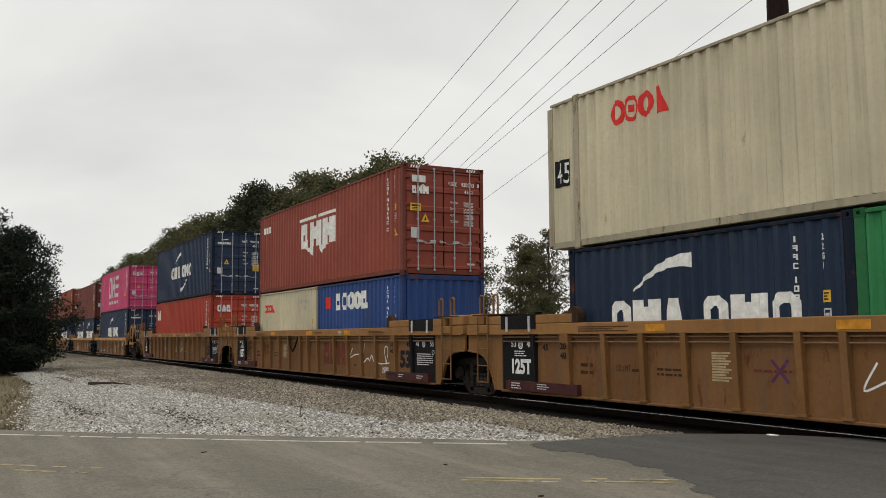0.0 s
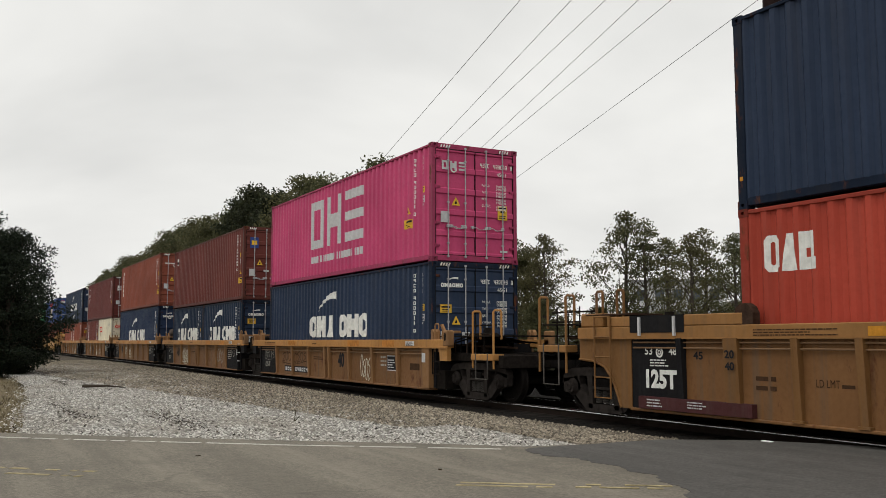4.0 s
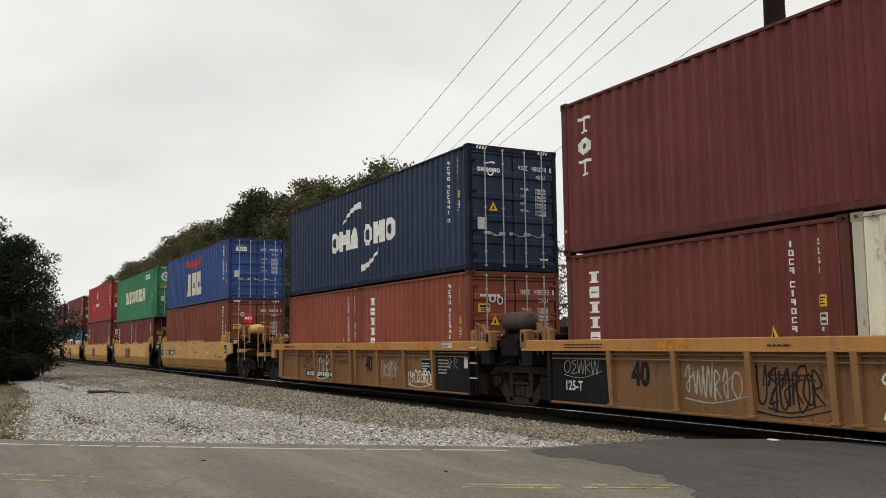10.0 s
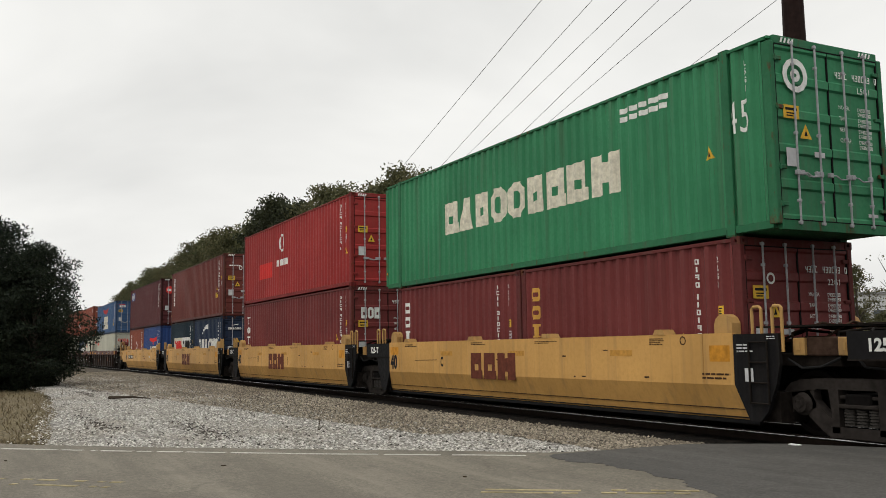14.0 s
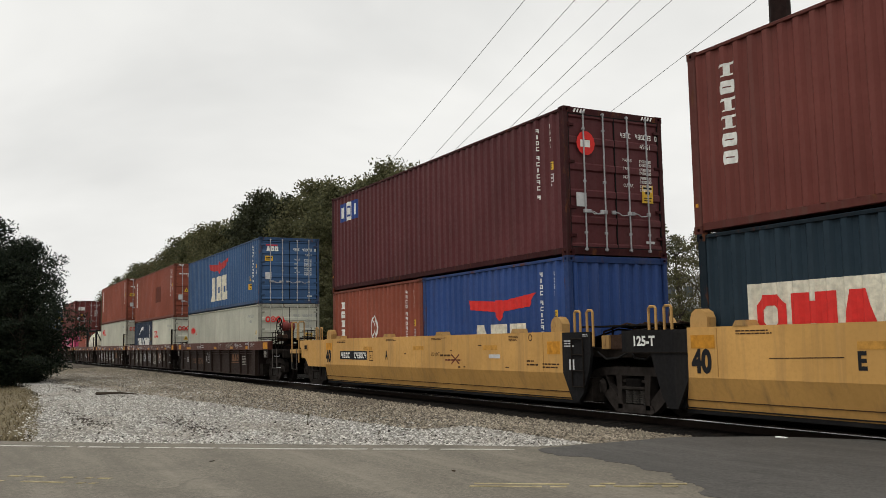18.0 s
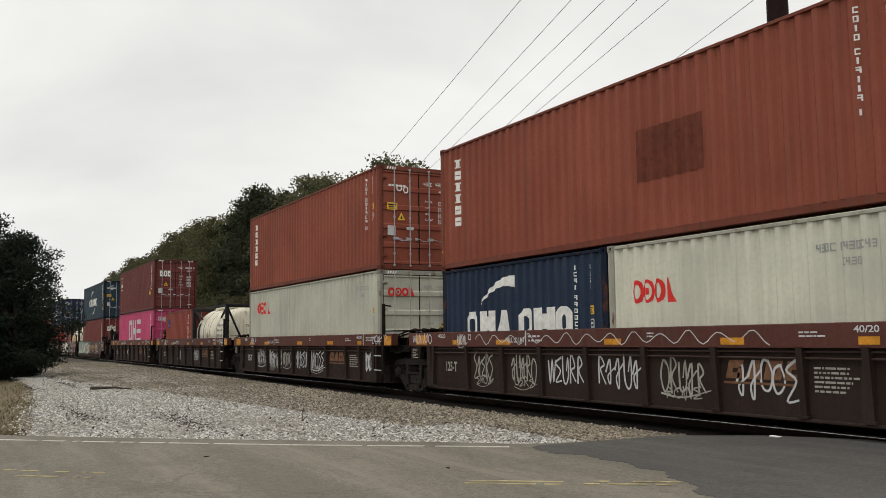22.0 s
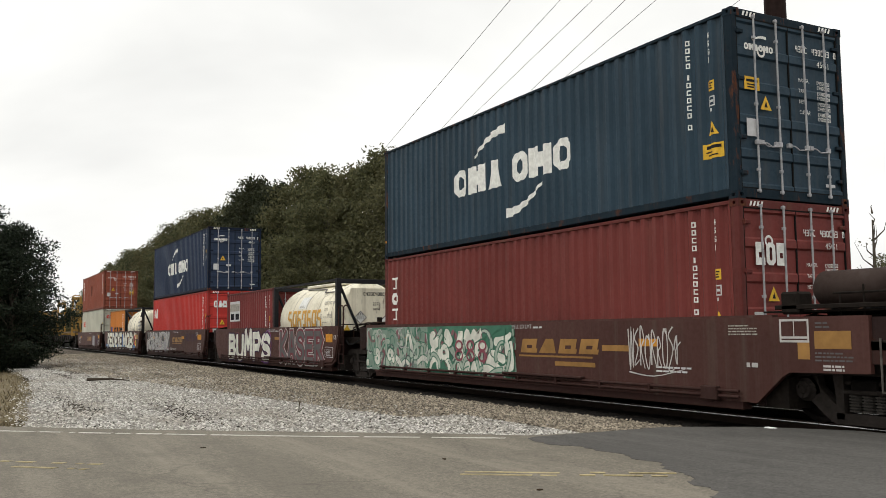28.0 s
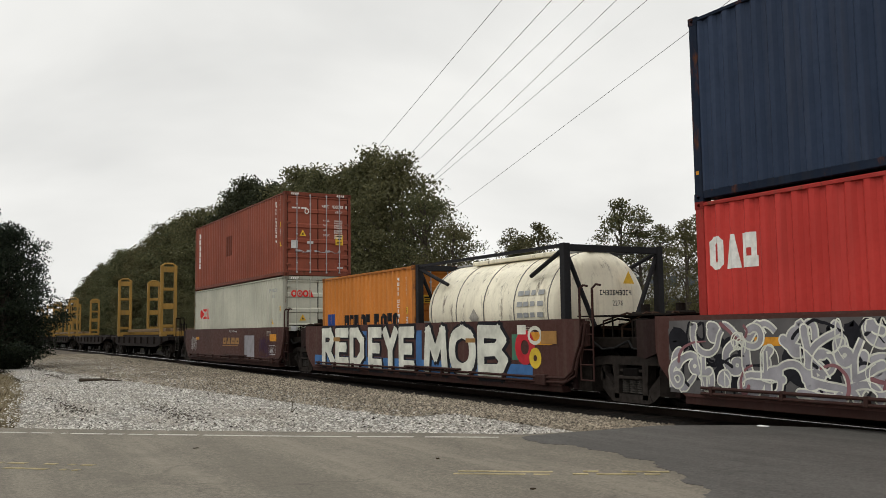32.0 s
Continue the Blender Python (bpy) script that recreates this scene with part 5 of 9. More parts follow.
def rings_mark(x, z, w=1.55, h=0.46):
    k = w / 4
    p = round_ring(x + k * 0.5, z + h / 2, k * 0.5, h / 2, k * 0.27) + round_ring(x + k * 1.45, z + h / 2, k * 0.5, h / 2, k * 0.2)
    p += [rect(x + k * 1.3, x + k * 1.6, z + h * 0.36, z + h * 0.64)]
    p += round_ring(x + k * 2.42, z + h / 2, k * 0.48, h / 2, k * 0.26) + [[(x + k * 3.05, z), (x + k * 3.8, z), (x + k * 3.6, z + h * 0.35), (x + k * 3.32, z + h), (x + k * 3.05, z + h)]]
    return [(p, "red")]


def stacked(x, z_top, w, h, n, col="white", skip=()):
    """A trade name set upright, as plain blocks one under another."""
    out, s = [], h / n
    for i in range(n):
        z = z_top - s * (i + 0.80)
        if i in skip:
            out += bold_ring(x, x + w * 0.92, z, z + s * 0.74, w * 0.25)
        else:
            out += [rect(x + w * 0.34, x + w * 0.62, z, z + s * 0.74), rect(x, x + w * 0.94, z + s * 0.60, z + s * 0.74), rect(x + w * 0.18, x + w * 0.78, z, z + s * 0.09)]
    return [(out, col)]


def upright_six(H):
    return stacked(0.62, H - 0.34, 0.36, 1.62, 6, "white", (1, 4, 5))


def bird_mark(z, h=1.08):
    p = blocks("dbb", 4.6, z, 2.95, h)
    t = z + h
    bird = [[(4.35, t + 0.66), (4.42, t + 0.40), (5.2, t + 0.28), (6.02, t + 0.26), (6.05, t + 0.52)], [(6.36, t + 0.26), (7.1, t + 0.34), (7.35, t + 0.44), (7.75, t + 0.72), (6.34, t + 0.54)], [(6.0, t + 0.22), (6.18, t + 0.04), (6.38, t + 0.22), (6.36, t + 0.58), (6.2, t + 0.80), (6.04, t + 0.58)]]
    return [(p, "cream"), (bird, "fadedred")]


def trio_mark(z, h, sub=True):
    p = ring(4.05, 5.15, z, z + h, 0.27) + [rect(5.45, 5.72, z, z + h), rect(6.3, 6.57, z, z + h), rect(5.72, 6.3, z + h * 0.36, z + h * 0.64)]
    p += [rect(6.87, 8.2, z, z + 0.27), rect(6.87, 8.2, z + h / 2 - 0.13, z + h / 2 + 0.13), rect(6.87, 8.2, z + h - 0.27, z + h)]
    if sub:
        p += bars(4.1, z - 0.45, 4.1, 0.26, 1, 18, 0.8)
    return [(p, "silver")]


def d_arc(H):
    return [(blocks("owdowo", -0.98, H - 0.62, 0.62, 0.10) + swoosh(-0.8, H - 0.46, -0.5, H - 0.40, 0.03, 0.02, 0.05), "white")]


def d_rings(H):
    return [(rings_mark(-0.98, H - 0.72, 0.86, 0.24)[0][0], "red")]


def d_three(H):
    return [(blocks("bob", -0.92, H - 0.98, 0.66, 0.34), "white")]


def d_sign(H, col="white", bg="blue"):
    return [([rect(-0.96, -0.62, H - 0.85, H - 0.42)], bg), ([rect(-0.9, -0.68, H - 0.72, H - 0.55)], col)]


def d_small(H):
    return [(bars(-0.95, H - 0.58, 0.55, 0.06, 1, 5, 0.9) + round_ring(-0.42, H - 0.66, 0.08, 0.10, 0.03), "white")]


UP, UPH = FLOOR_Z + 2.591, FLOOR_Z + 2.896


def all_containers():
    C = container
    # first car: three long wells
    C("container_45ft", "faded beige long container riding on top", -0.50, "45", UP, "beige", rings_mark(1.9, 2.06) + [([rect(0.22, 0.70, 1.22, 1.74)], "black"), (word("45", 0.26, 1.28, 0.40, 0.40), "white")], door=d_rings(2.896))
    C("container_20ft", "navy short container with white lettering marks", -7.62, "20", FLOOR_Z, "teal", arc_lower(1.15, 4.1, 0.98), door=d_arc(2.591))
    C("container_20ft", "green short container low in the well", -1.50, "20", FLOOR_Z, "dgreen")
    peaked = blocks("bww", 4.4, 1.30, 3.2, 0.80) + [rect(4.4, 5.9, 2.2, 2.3), rect(6.1, 7.62, 2.2, 2.3), [(4.9, 1.30), (5.6, 1.30), (5.6, 1.02)], [(6.2, 1.3), (7.0, 1.3), (6.4, 1.04)]] + bars(0.45, 2.2, 0.9, 0.26, 1, 3, 0.9)
    C("container_40ft", "rust-red container with white block emblem, on top", -20.88, "hc", UP, "rustred", [(peaked, "white")], door=[([rect(-0.95, -0.55, 2.42, 2.60)], "white"), (blocks("bww", -0.95, 2.12, 0.5, 0.2), "white")])
    C("container_20ft", "royal blue short container with white marks", -20.88, "20", FLOOR_Z, "royal", [(blocks("booob", 1.4, 1.78, 2.45, 0.50), "white"), ([rect(0.55, 1.05, 1.85, 2.2)], "red")], blank=True)
    C("container_20ft", "old white short container with red marks", -27.05, "20", FLOOR_Z, "beige", rings_mark(0.58, 1.86, 1.15, 0.3), door=d_rings(2.591))
    C("container_40ft", "navy container with white emblem, on top", -40.45, "hc", UPH, "navy", arc_upper(), door=d_arc(2.896))
    C("container_40ft", "orange-red container low in the well", -40.45, "hc", FLOOR_Z, "tangerine", [(blocks("odb", 0.42, 1.95, 0.9, 0.52), "white")], door=[(blocks("odb", -0.95, 2.896 - 0.75, 0.62, 0.30), "white")])
    # second car: five wells
    C("container_40ft", "bright magenta container with large silver letters", -62.37, "hc", UPH, "pink", trio_mark(0.98, 1.5), door=[(ring(-0.95, -0.78, 2.25, 2.47, 0.05) + [rect(-0.72, -0.66, 2.25, 2.47), rect(-0.6, -0.54, 2.25, 2.47), rect(-0.66, -0.6, 2.3, 2.42), rect(-0.48, -0.3, 2.25, 2.30), rect(-0.48, -0.3, 2.34, 2.38), rect(-0.48, -0.3, 2.42, 2.47)], "silver")])
    C("container_40ft", "navy container low in the well", -62.37, "hc", FLOOR_Z, "navy", arc_lower(4.0, 4.55, 1.10, 0.65), door=d_arc(2.896))
    C("container_40ft", "maroon container with small square emblem, on top", -78.15, "hc", UP, "russet", [([rect(0.55, 0.85, 2.15, 2.5)], "white"), ([rect(0.58, 0.82, 2.2, 2.34)], "black")], door=d_sign(2.896, "yellow", "blue"))
    C("container_20ft", "navy short container with white lettering marks", -78.15, "20", FLOOR_Z, "teal", arc_lower(1.05, 4.0, 0.99), door=d_arc(2.591))
    C("container_20ft", "navy short container with white lettering marks", -84.30, "20", FLOOR_Z, "teal", arc_lower(1.05, 4.0, 0.99), door=d_arc(2.591))
    C("container_40ft", "oxide-brown container with upright white name", -94.12, "hc", UPH, "brick", upright_six(2.896), door=d_small(2.896))
    C("container_40ft", "dark blue container low in the well", -94.12, "hc", FLOOR_Z, "cobalt", arc_lower(3.4, 5.2, 1.0, 0.66), door=d_arc(2.896))
    C("container_40ft", "faded maroon container with upright white name, on top", -110.0, "hc", UP, "umbra", stacked(0.5, 2.55, 0.36, 1.2, 3, "white", (1,)), door=d_three(2.896))
    C("container_20ft", "rust-streaked white short container", -110.0, "20", FLOOR_Z, "white", rings_mark(0.62, 1.62, 1.2, 0.42), door=d_rings(2.591))
    C("container_20ft", "oxide-brown short container low in the well", -116.16, "20", FLOOR_Z, "russet", upright_six(2.591), door=d_small(2.591))
    C("container_40ft", "navy container with white emblem, on top", -125.92, "hc", UP, "navy", arc_upper(3.9), door=d_arc(2.896))
    C("container_20ft", "oxide-brown short container with upright white name", -125.92, "20", FLOOR_Z, "brick", upright_six(2.591), door=d_small(2.591))
    C("container_20ft", "oxide-brown short container low in the well", -132.02, "20", FLOOR_Z, "brick")
    # third car: five smooth yellow wells
    C("container_40ft", "blue container with cream letters and red bird", -145.96, "40", FLOOR_Z + 2.896, "sea", bird_mark(0.48), door=[(blocks("dbb", -0.95, 2.05, 0.5, 0.18), "white"), ([rect(-0.95, -0.5, 2.26, 2.30)], "red")])
    C("container_40ft", "oxide-brown container low in the well", -145.96, "hc", FLOOR_Z, "brown", door=[([rect(-0.55, -0.15, 1.9, 2.28)], "red"), (bars(-0.52, 2.06, 0.34, 0.12, 1, 3, 0.9), "white")])
    C("container_45ft", "green long container with white letters, on top", -161.1, "45", UP, "green", [(blocks("bdboobbbw", 3.5, 1.13, 6.9, 0.76), "cream"), (bars(10.4, 2.35, 1.3, 0.3, 2, 5), "white"), (word("45", 12.95, 1.55, 0.45, 0.5), "white")], door=[(round_ring(-0.72, 2.32, 0.26, 0.26, 0.09) + round_ring(-0.72, 2.32, 0.1, 0.1, 0.07), "white")])
    gold = stacked(0.32, 2.2, 0.36, 1.1, 3, "gold", (0, 1))
    C("container_20ft", "maroon short container with upright gold name", -161.85, "20", FLOOR_Z, "wine", gold)
    C("container_20ft", "maroon short container with upright white name", -168.02, "20", FLOOR_Z, "wine", [(gold[0][0], "white")])
    C("container_40ft", "crimson container with small white emblem, on top", -177.6, "hc", UPH, "red", [(round_ring(5.2, 2.1, 0.30, 0.34, 0.09) + bars(4.6, 1.25, 1.3, 0.26, 1, 7, 0.9), "white"), ([rect(2.2, 4.0, 0.9, 1.5)], "red")])
    C("container_40ft", "wine-red container low in the well", -177.6, "hc", FLOOR_Z, "wine", stacked(0.5, 2.4, 0.36, 1.2, 3, "white", (1,)), door=d_three(2.896))
    C("container_40ft", "maroon container with upright white name, on top", -193.61, "hc", UP, "russet", upright_six(2.896), door=d_small(2.896))
    C("container_20ft", "navy short container with white lettering marks", -193.61, "20", FLOOR_Z, "navy", arc_lower(1.05, 4.0, 0.99), door=d_arc(2.591))
    C("container_20ft", "dark slate container with a pale repainted panel", -199.77, "20", FLOOR_Z, "slate", [([rect(0.95, 3.2, 0.85, 1.75)], "cream"), ([rect(3.2, 5.1, 0.85, 1.75)], "white"), (blocks("owd", 1.05, 0.98, 2.05, 0.6), "red"), (blocks("owo", 3.3, 0.98, 1.7, 0.6), "black")])
    C("container_40ft", "dark plum container with blue and white square emblem", -209.31, "hc", UP, "plum", [([rect(0.66, 1.10, 2.07, 2.62), rect(1.57, 2.01, 2.07, 2.62)], "blue"), ([rect(1.10, 1.57, 2.07, 2.62)], "white"), (ring(1.2, 1.46, 2.18, 2.5, 0.06), "blue"), ([rect(0.78, 0.86, 2.18, 2.5), rect(0.94, 1.02, 2.18, 2.5), rect(1.70, 1.90, 2.18, 2.5)], "white")], door=[(round_ring(-0.72, 2.2, 0.22, 0.24, 0.16), "red"), ([rect(-0.85, -0.62, 2.12, 2.26)], "white")])
    ab = [(blocks("dbb", 2.4, 0.75, 2.3, 0.6), "cream"), ([[(2.2, 1.92), (2.3, 1.70), (3.35, 1.62), (3.4, 1.84)], [(3.75, 1.62), (4.7, 1.68), (4.95, 1.95), (3.7, 1.84)], [(3.35, 1.6), (3.55, 1.42), (3.76, 1.6), (3.72, 1.86), (3.38, 1.86)]], "red")]
    C("container_20ft", "royal blue short container with red bird emblem", -209.31, "20", FLOOR_Z, "royal", ab, blank=True)
    C("container_20ft", "oxide-brown short container with chalked white oval", -215.47, "20", FLOOR_Z, "brick", upright_six(2.591) + [(round_ring(3.1, 1.42, 0.2, 0.36, 0.035) + stroke([(2.97, 1.18), (3.24, 1.66)], 0.03) + stroke([(3.24, 1.2), (2.98, 1.64)], 0.03), "white")], door=d_small(2.591))
    # fourth car: five brown ribbed wells
    C("container_40ft", "faded blue container with cream letters, on top", -229.41, "40", UP, "sea2", bird_mark(0.42), door=[(blocks("dbb", -0.95, 2.05, 0.5, 0.18), "white"), ([rect(-0.95, -0.5, 2.26, 2.30)], "red")])
    C("container_40ft", "pale grey-green container low in the well", -229.41, "40", FLOOR_Z, "grey", rings_mark(0.75, 1.55, 1.2, 0.42), door=d_rings(2.591))
    C("container_40ft", "oxide-brown container with upright white name, on top", -245.22, "hc", UP, "brick", upright_six(2.896) + [([rect(7.0, 8.6, 1.0, 1.9)], "darkred")], door=d_small(2.896))
    C("container_20ft", "old white short container with red marks", -245.22, "20", FLOOR_Z, "ivory", rings_mark(0.6, 1.55, 1.1, 0.4), door=d_rings(2.591))
    C("container_20ft", "navy short container with white lettering marks", -251.38, "20", FLOOR_Z, "teal", arc_lower(1.05, 4.0, 0.99), door=d_arc(2.591))
    C("container_40ft", "oxide-brown container with upright white name, on top", -261.1, "hc", UPH, "brick", upright_six(2.896), door=d_small(2.896))
    C("container_40ft", "pale grey-green container low in the well", -261.1, "hc", FLOOR_Z, "grey", rings_mark(1.03, 1.98), door=d_rings(2.896))
    C("container_20ft", "maroon short container with small square emblem", -283.1, "20", FLOOR_Z, "rustred", [([rect(0.5, 0.8, 1.75, 2.2)], "blue"), ([rect(0.55, 0.75, 1.8, 1.95)], "yellow")])
    C("container_40ft", "wine-red container with upright white name, on top", -292.82, "hc", UPH, "umbra", stacked(0.5, 2.55, 0.36, 1.2, 3, "white", (1,)), door=d_three(2.896))
    C("container_40ft", "bright magenta container low in the well", -292.82, "hc", FLOOR_Z, "pink", trio_mark(1.0, 1.42, False), door=[(ring(-0.95, -0.78, 2.25, 2.47, 0.05) + [rect(-0.72, -0.66, 2.25, 2.47), rect(-0.6, -0.54, 2.25, 2.47), rect(-0.66, -0.6, 2.3, 2.42), rect(-0.48, -0.3, 2.25, 2.30), rect(-0.48, -0.3, 2.34, 2.38), rect(-0.48, -0.3, 2.42, 2.47)], "silver")])
    # fifth car: five brown smooth wells
    C("container_40ft", "teal-navy container with white emblem, on top", -312.90, "hc", UPH, "steel", arc_upper(), door=d_arc(2.896))
    C("container_40ft", "maroon container with upright white name, low in the well", -312.90, "hc", FLOOR_Z, "maroon", stacked(0.42, 2.4, 0.36, 1.2, 3, "white", (1,)), door=d_three(2.896))
    C("container_20ft", "maroon short container with pale sign patch", -334.7, "20", FLOOR_Z, "wine", [([rect(0.35, 1.85, 1.45, 2.25)], "silver"), ([rect(0.42, 1.78, 1.85, 2.15)], "dim"), (bars(0.5, 1.52, 1.2, 0.26, 1, 6, 0.9), "black")])
    C("container_40ft", "navy container with white emblem, on top", -344.13, "hc", UPH, "navy", arc_upper(), door=d_arc(2.896))
    C("container_40ft", "bright red container low in the well", -344.13, "hc", FLOOR_Z, "scarletred", [(blocks("odb", 0.22, 1.84, 0.95, 0.5), "white")], door=[(blocks("odb", -0.95, 2.896 - 0.75, 0.62, 0.30), "white")])
    C("container_20ft", "orange short container with blue marks", -365.95, "20", FLOOR_Z, "orange", [(blocks("bobob bobo", 1.6, 0.95, 3.6, 0.5), "black"), ([rect(0.3, 0.55, 0.9, 1.5), rect(0.62, 0.95, 1.1, 1.5), rect(0.62, 0.95, 0.85, 1.0)], "blue")])
    C("container_40ft", "oxide-brown container with upright white name, on top", -375.6, "hc", UPH, "brick", upright_six(2.896) + [([rect(5.0, 5.9, 1.2, 2.0)], "darkred")], door=d_small(2.896))
    C("container_40ft", "pale grey-green container low in the well", -375.6, "hc", FLOOR_Z, "grey", rings_mark(1.0, 1.6), door=d_rings(2.896))
    for u, key in ((-276.95, "a"), (-328.65, "b"), (-359.85, "c")):
        tank_container(u, key)


def tank_container(u, key):
    L, H = 6.058, 2.591
    c = thing("tank_container", "white cylindrical tank in a dark steel frame", "tank container", "containers on the train", pose(u - L / 2, TRACK_Y, FLOOR_Z))
    TRAIN.append(c)
    steel, shell = paint("dark_frame_paint", (0.018, 0.018, 0.020), 0.55, 0.3, 0.2), paint("tank_white", (0.74, 0.69, 0.545), 0.4, 0.75, 0.65, (0.20, 0.17, 0.13), (0.34, 0.29, 0.20))
    band = plain("tank_band", (0.16, 0.15, 0.14), 0.5)
    r, cz = 1.14, 1.385
    prof = [(0.0, -2.86)]
    for i in range(1, 7):
        a = i / 6 * math.pi / 2
        prof.append((r * math.sin(a), -2.46 - 0.40 * math.cos(a)))
    prof += [(r, -1.2), (r, 0.0), (r, 1.2)]
    prof += [(p[0], -p[1]) for p in reversed(prof[:7])]
    part("tank_shell", Shape().spin(prof, 40, "x", (0, 0, cz)).mesh("tank_shell", smooth=True), shell, c, None, "white insulated tank shell with stains")
    seam = plain("tank_seam", (0.52, 0.49, 0.42), 0.6, 0, 0.3)
    for x in (-2.36, -1.18, 0.0, 1.18, 2.36):
        part("tank_band", cached("tankband", lambda: Shape().spin([(r, -0.014), (r + 0.01, -0.014), (r + 0.01, 0.014), (r, 0.014)], 40, "x", (0, 0, cz)).mesh("tank_band", smooth=True)), seam if key == "b" else band, c, pose(x, 0, 0))
    for e in (-1, 1):
        x = e * (L / 2 - 0.075)
        for s in (-1, 1):
            part("corner_post", cached(("tpost",), lambda: Shape().box(-0.075, 0.075, -0.075, 0.075, 0.0, H, 0.01).mesh("corner_post")), steel, c, pose(x, s * (CW / 2 - 0.076), 0))
        part("end_beam", cached("tbeam", lambda: Shape().box(-0.06, 0.06, -CW / 2 + 0.1, CW / 2 - 0.1, H - 0.15, H - 0.02, 0.008).mesh("end_beam")), steel, c, pose(x, 0, 0))
        part("end_beam", cached("tbeam", None), steel, c, pose(x, 0, -H + 0.25))
        for s in (-1, 1):
            part("end_brace", Shape().tube((x, s * 1.12, H - 0.15), (x, s * 0.35, 0.75), 0.045), steel, c)
            part("end_brace", Shape().tube((x, s * 1.12, 0.2), (x, s * 0.45, 0.6), 0.045), steel, c)
            if key != "b":
                part("side_brace", Shape().tube((x, s * 1.15, H - 0.1), (x - e * 1.25, s * 1.05, H - 0.55), 0.045), steel, c)
    for s in (-1, 1):
        part("top_rail", Shape().box(-L / 2 + 0.1, L / 2 - 0.1, s * 1.16 - 0.035, s * 1.16 + 0.035, H - 0.075, H - 0.01), steel, c)
        part("bottom_rail", Shape().box(-L / 2 + 0.1, L / 2 - 0.1, s * 1.14 - 0.05, s * 1.14 + 0.05, 0.12, 0.26), steel, c)
    part("walkway", Shape().box(-2.6, 2.6, -0.28, 0.28, H - 0.09, H - 0.05), plain("walkway_grating", (0.30, 0.30, 0.29), 0.5, 0.5), c, None, "galvanised walkway on top")
    part("manhole", Shape().tube((0, 0, 2.3), (0, 0, H - 0.02), 0.3, 16), band, c)
    def on_shell(polys):
        out = Shape()
        for p in polys:
            out.add([(q[0], -math.sqrt(max(0.0, (r + 0.012) ** 2 - (q[1] - cz) ** 2)), q[1]) for q in p], [tuple(range(len(p)))])
        return out.mesh("marking", fix=False)
    def fine(x0, x1, z0, z1, n=5):
        return [rect(x0, x1, z0 + (z1 - z0) * i / n, z0 + (z1 - z0) * (i + 1) / n) for i in range(n)]
    if key == "b":
        p = []
        for i in range(7):
            a = -1.62 + i * 0.46
            p += fine(a, a + 0.11, 1.08 if i % 3 else 1.40, 1.70) + fine(a + 0.11, a + 0.27, 1.60, 1.70, 2) + fine(a + 0.27, a + 0.38, 1.08, 1.70 if i % 2 else 1.44) + fine(a + 0.11, a + 0.27, 1.36 - 0.2 * (i % 2), 1.46 - 0.2 * (i % 2), 2)
        part("marking", on_shell(p), MARKS["gold"], c, None, "faded yellow lettering along the tank")["kind"] = "stuff"
    if key == "a":
        p = []
        for i in range(5):
            p += fine(-2.15, -1.95, 1.0 + i * 0.16, 1.12 + i * 0.16, 2)
        part("marking", on_shell(fine(-2.22, -1.88, 0.95, 1.85, 8)), MARKS["black"], c)
    if key == "b":
        small = characters(1.56, 1.84, 4, 0.06, 0.10) + characters(1.90, 1.84, 6, 0.06, 0.10) + word("2276", 1.72, 1.64, 0.30, 0.10) + ring(1.46, 1.60, 1.40, 1.54, 0.02) + characters(2.02, 1.42, 6, 0.06, 0.12) + print_lines(1.70, 1.44, 0.25, 0.05, 1, 2) + print_lines(1.6, 1.28, 0.7, 0.05, 1, 3)
        part("marking", on_shell(small), MARKS["dim"], c, None, "small dark tank writing")["kind"] = "stuff"
        part("placard", on_shell(fine(-0.75, -0.02, 1.76, 2.14, 6)), MARKS["white"], c, None, "white placard sheet on the tank")
        part("marking", on_shell(print_lines(-0.62, 1.79, 0.5, 0.10, 2, 4)), MARKS["dim"], c, pose(0, -0.004, 0))["kind"] = "stuff"
        part("top_pipe", Shape().path([(-1.3, -0.52, cz + 1.05), (0.8, -0.66, cz + 0.97), (1.0, -0.80, cz + 0.86), (2.4, -0.84, cz + 0.84)], 0.022, 6), band, c, None, "dark pipe along the tank")
    part("marking", on_shell([q for i in range(0 if key == "b" else 4) for q in bars(1.3, 1.0 + i * 0.22, 0.95, 0.12, 1, 4, 0.8)]), MARKS["grey"], c, None, "small black capacity writing")["kind"] = "stuff"
    if key != "b":
        part("marking", on_shell([[(-0.6, 1.25), (-0.4, 1.05), (-0.2, 1.25), (-0.4, 1.45)]]), MARKS["dim"], c, None, "worn diamond placard")
    end_face = pose(L / 2 - 0.10, 0, 0, 0, 0, 90)
    if key == "b":
        # a flat white sign sheet closes this end of the frame
        panel = [(-1.02, 0.55), (-1.02, 1.55), (-0.72, 2.30), (0.62, 2.30), (1.02, 1.50), (1.02, 0.55)]
        part("end_sheet", Shape().prism([(q, r_) for q, r_ in panel], 0.0, 0.02, "x"), shell, c, pose(L / 2 - 0.11, 0, 0), "white flat end sheet with placards")
        end_face = pose(L / 2 - 0.085, 0, 0, 0, 0, 90)
        place = [[(x, z - 0.19), (x + 0.19, z), (x, z + 0.19), (x - 0.19, z)] for x, z in ((-0.42, 1.42), (0.42, 1.30))]
        part("placard", decal([place[0]]), MARKS["white"], c, end_face, "white diamond hazard placard")
        part("placard", decal([place[1]]), MARKS["white"], c, end_face, "white diamond hazard placard")
        edge = [q for p in place for a_, b_ in zip(p, p[1:] + p[:1]) for q in stroke([a_, b_], 0.018)]
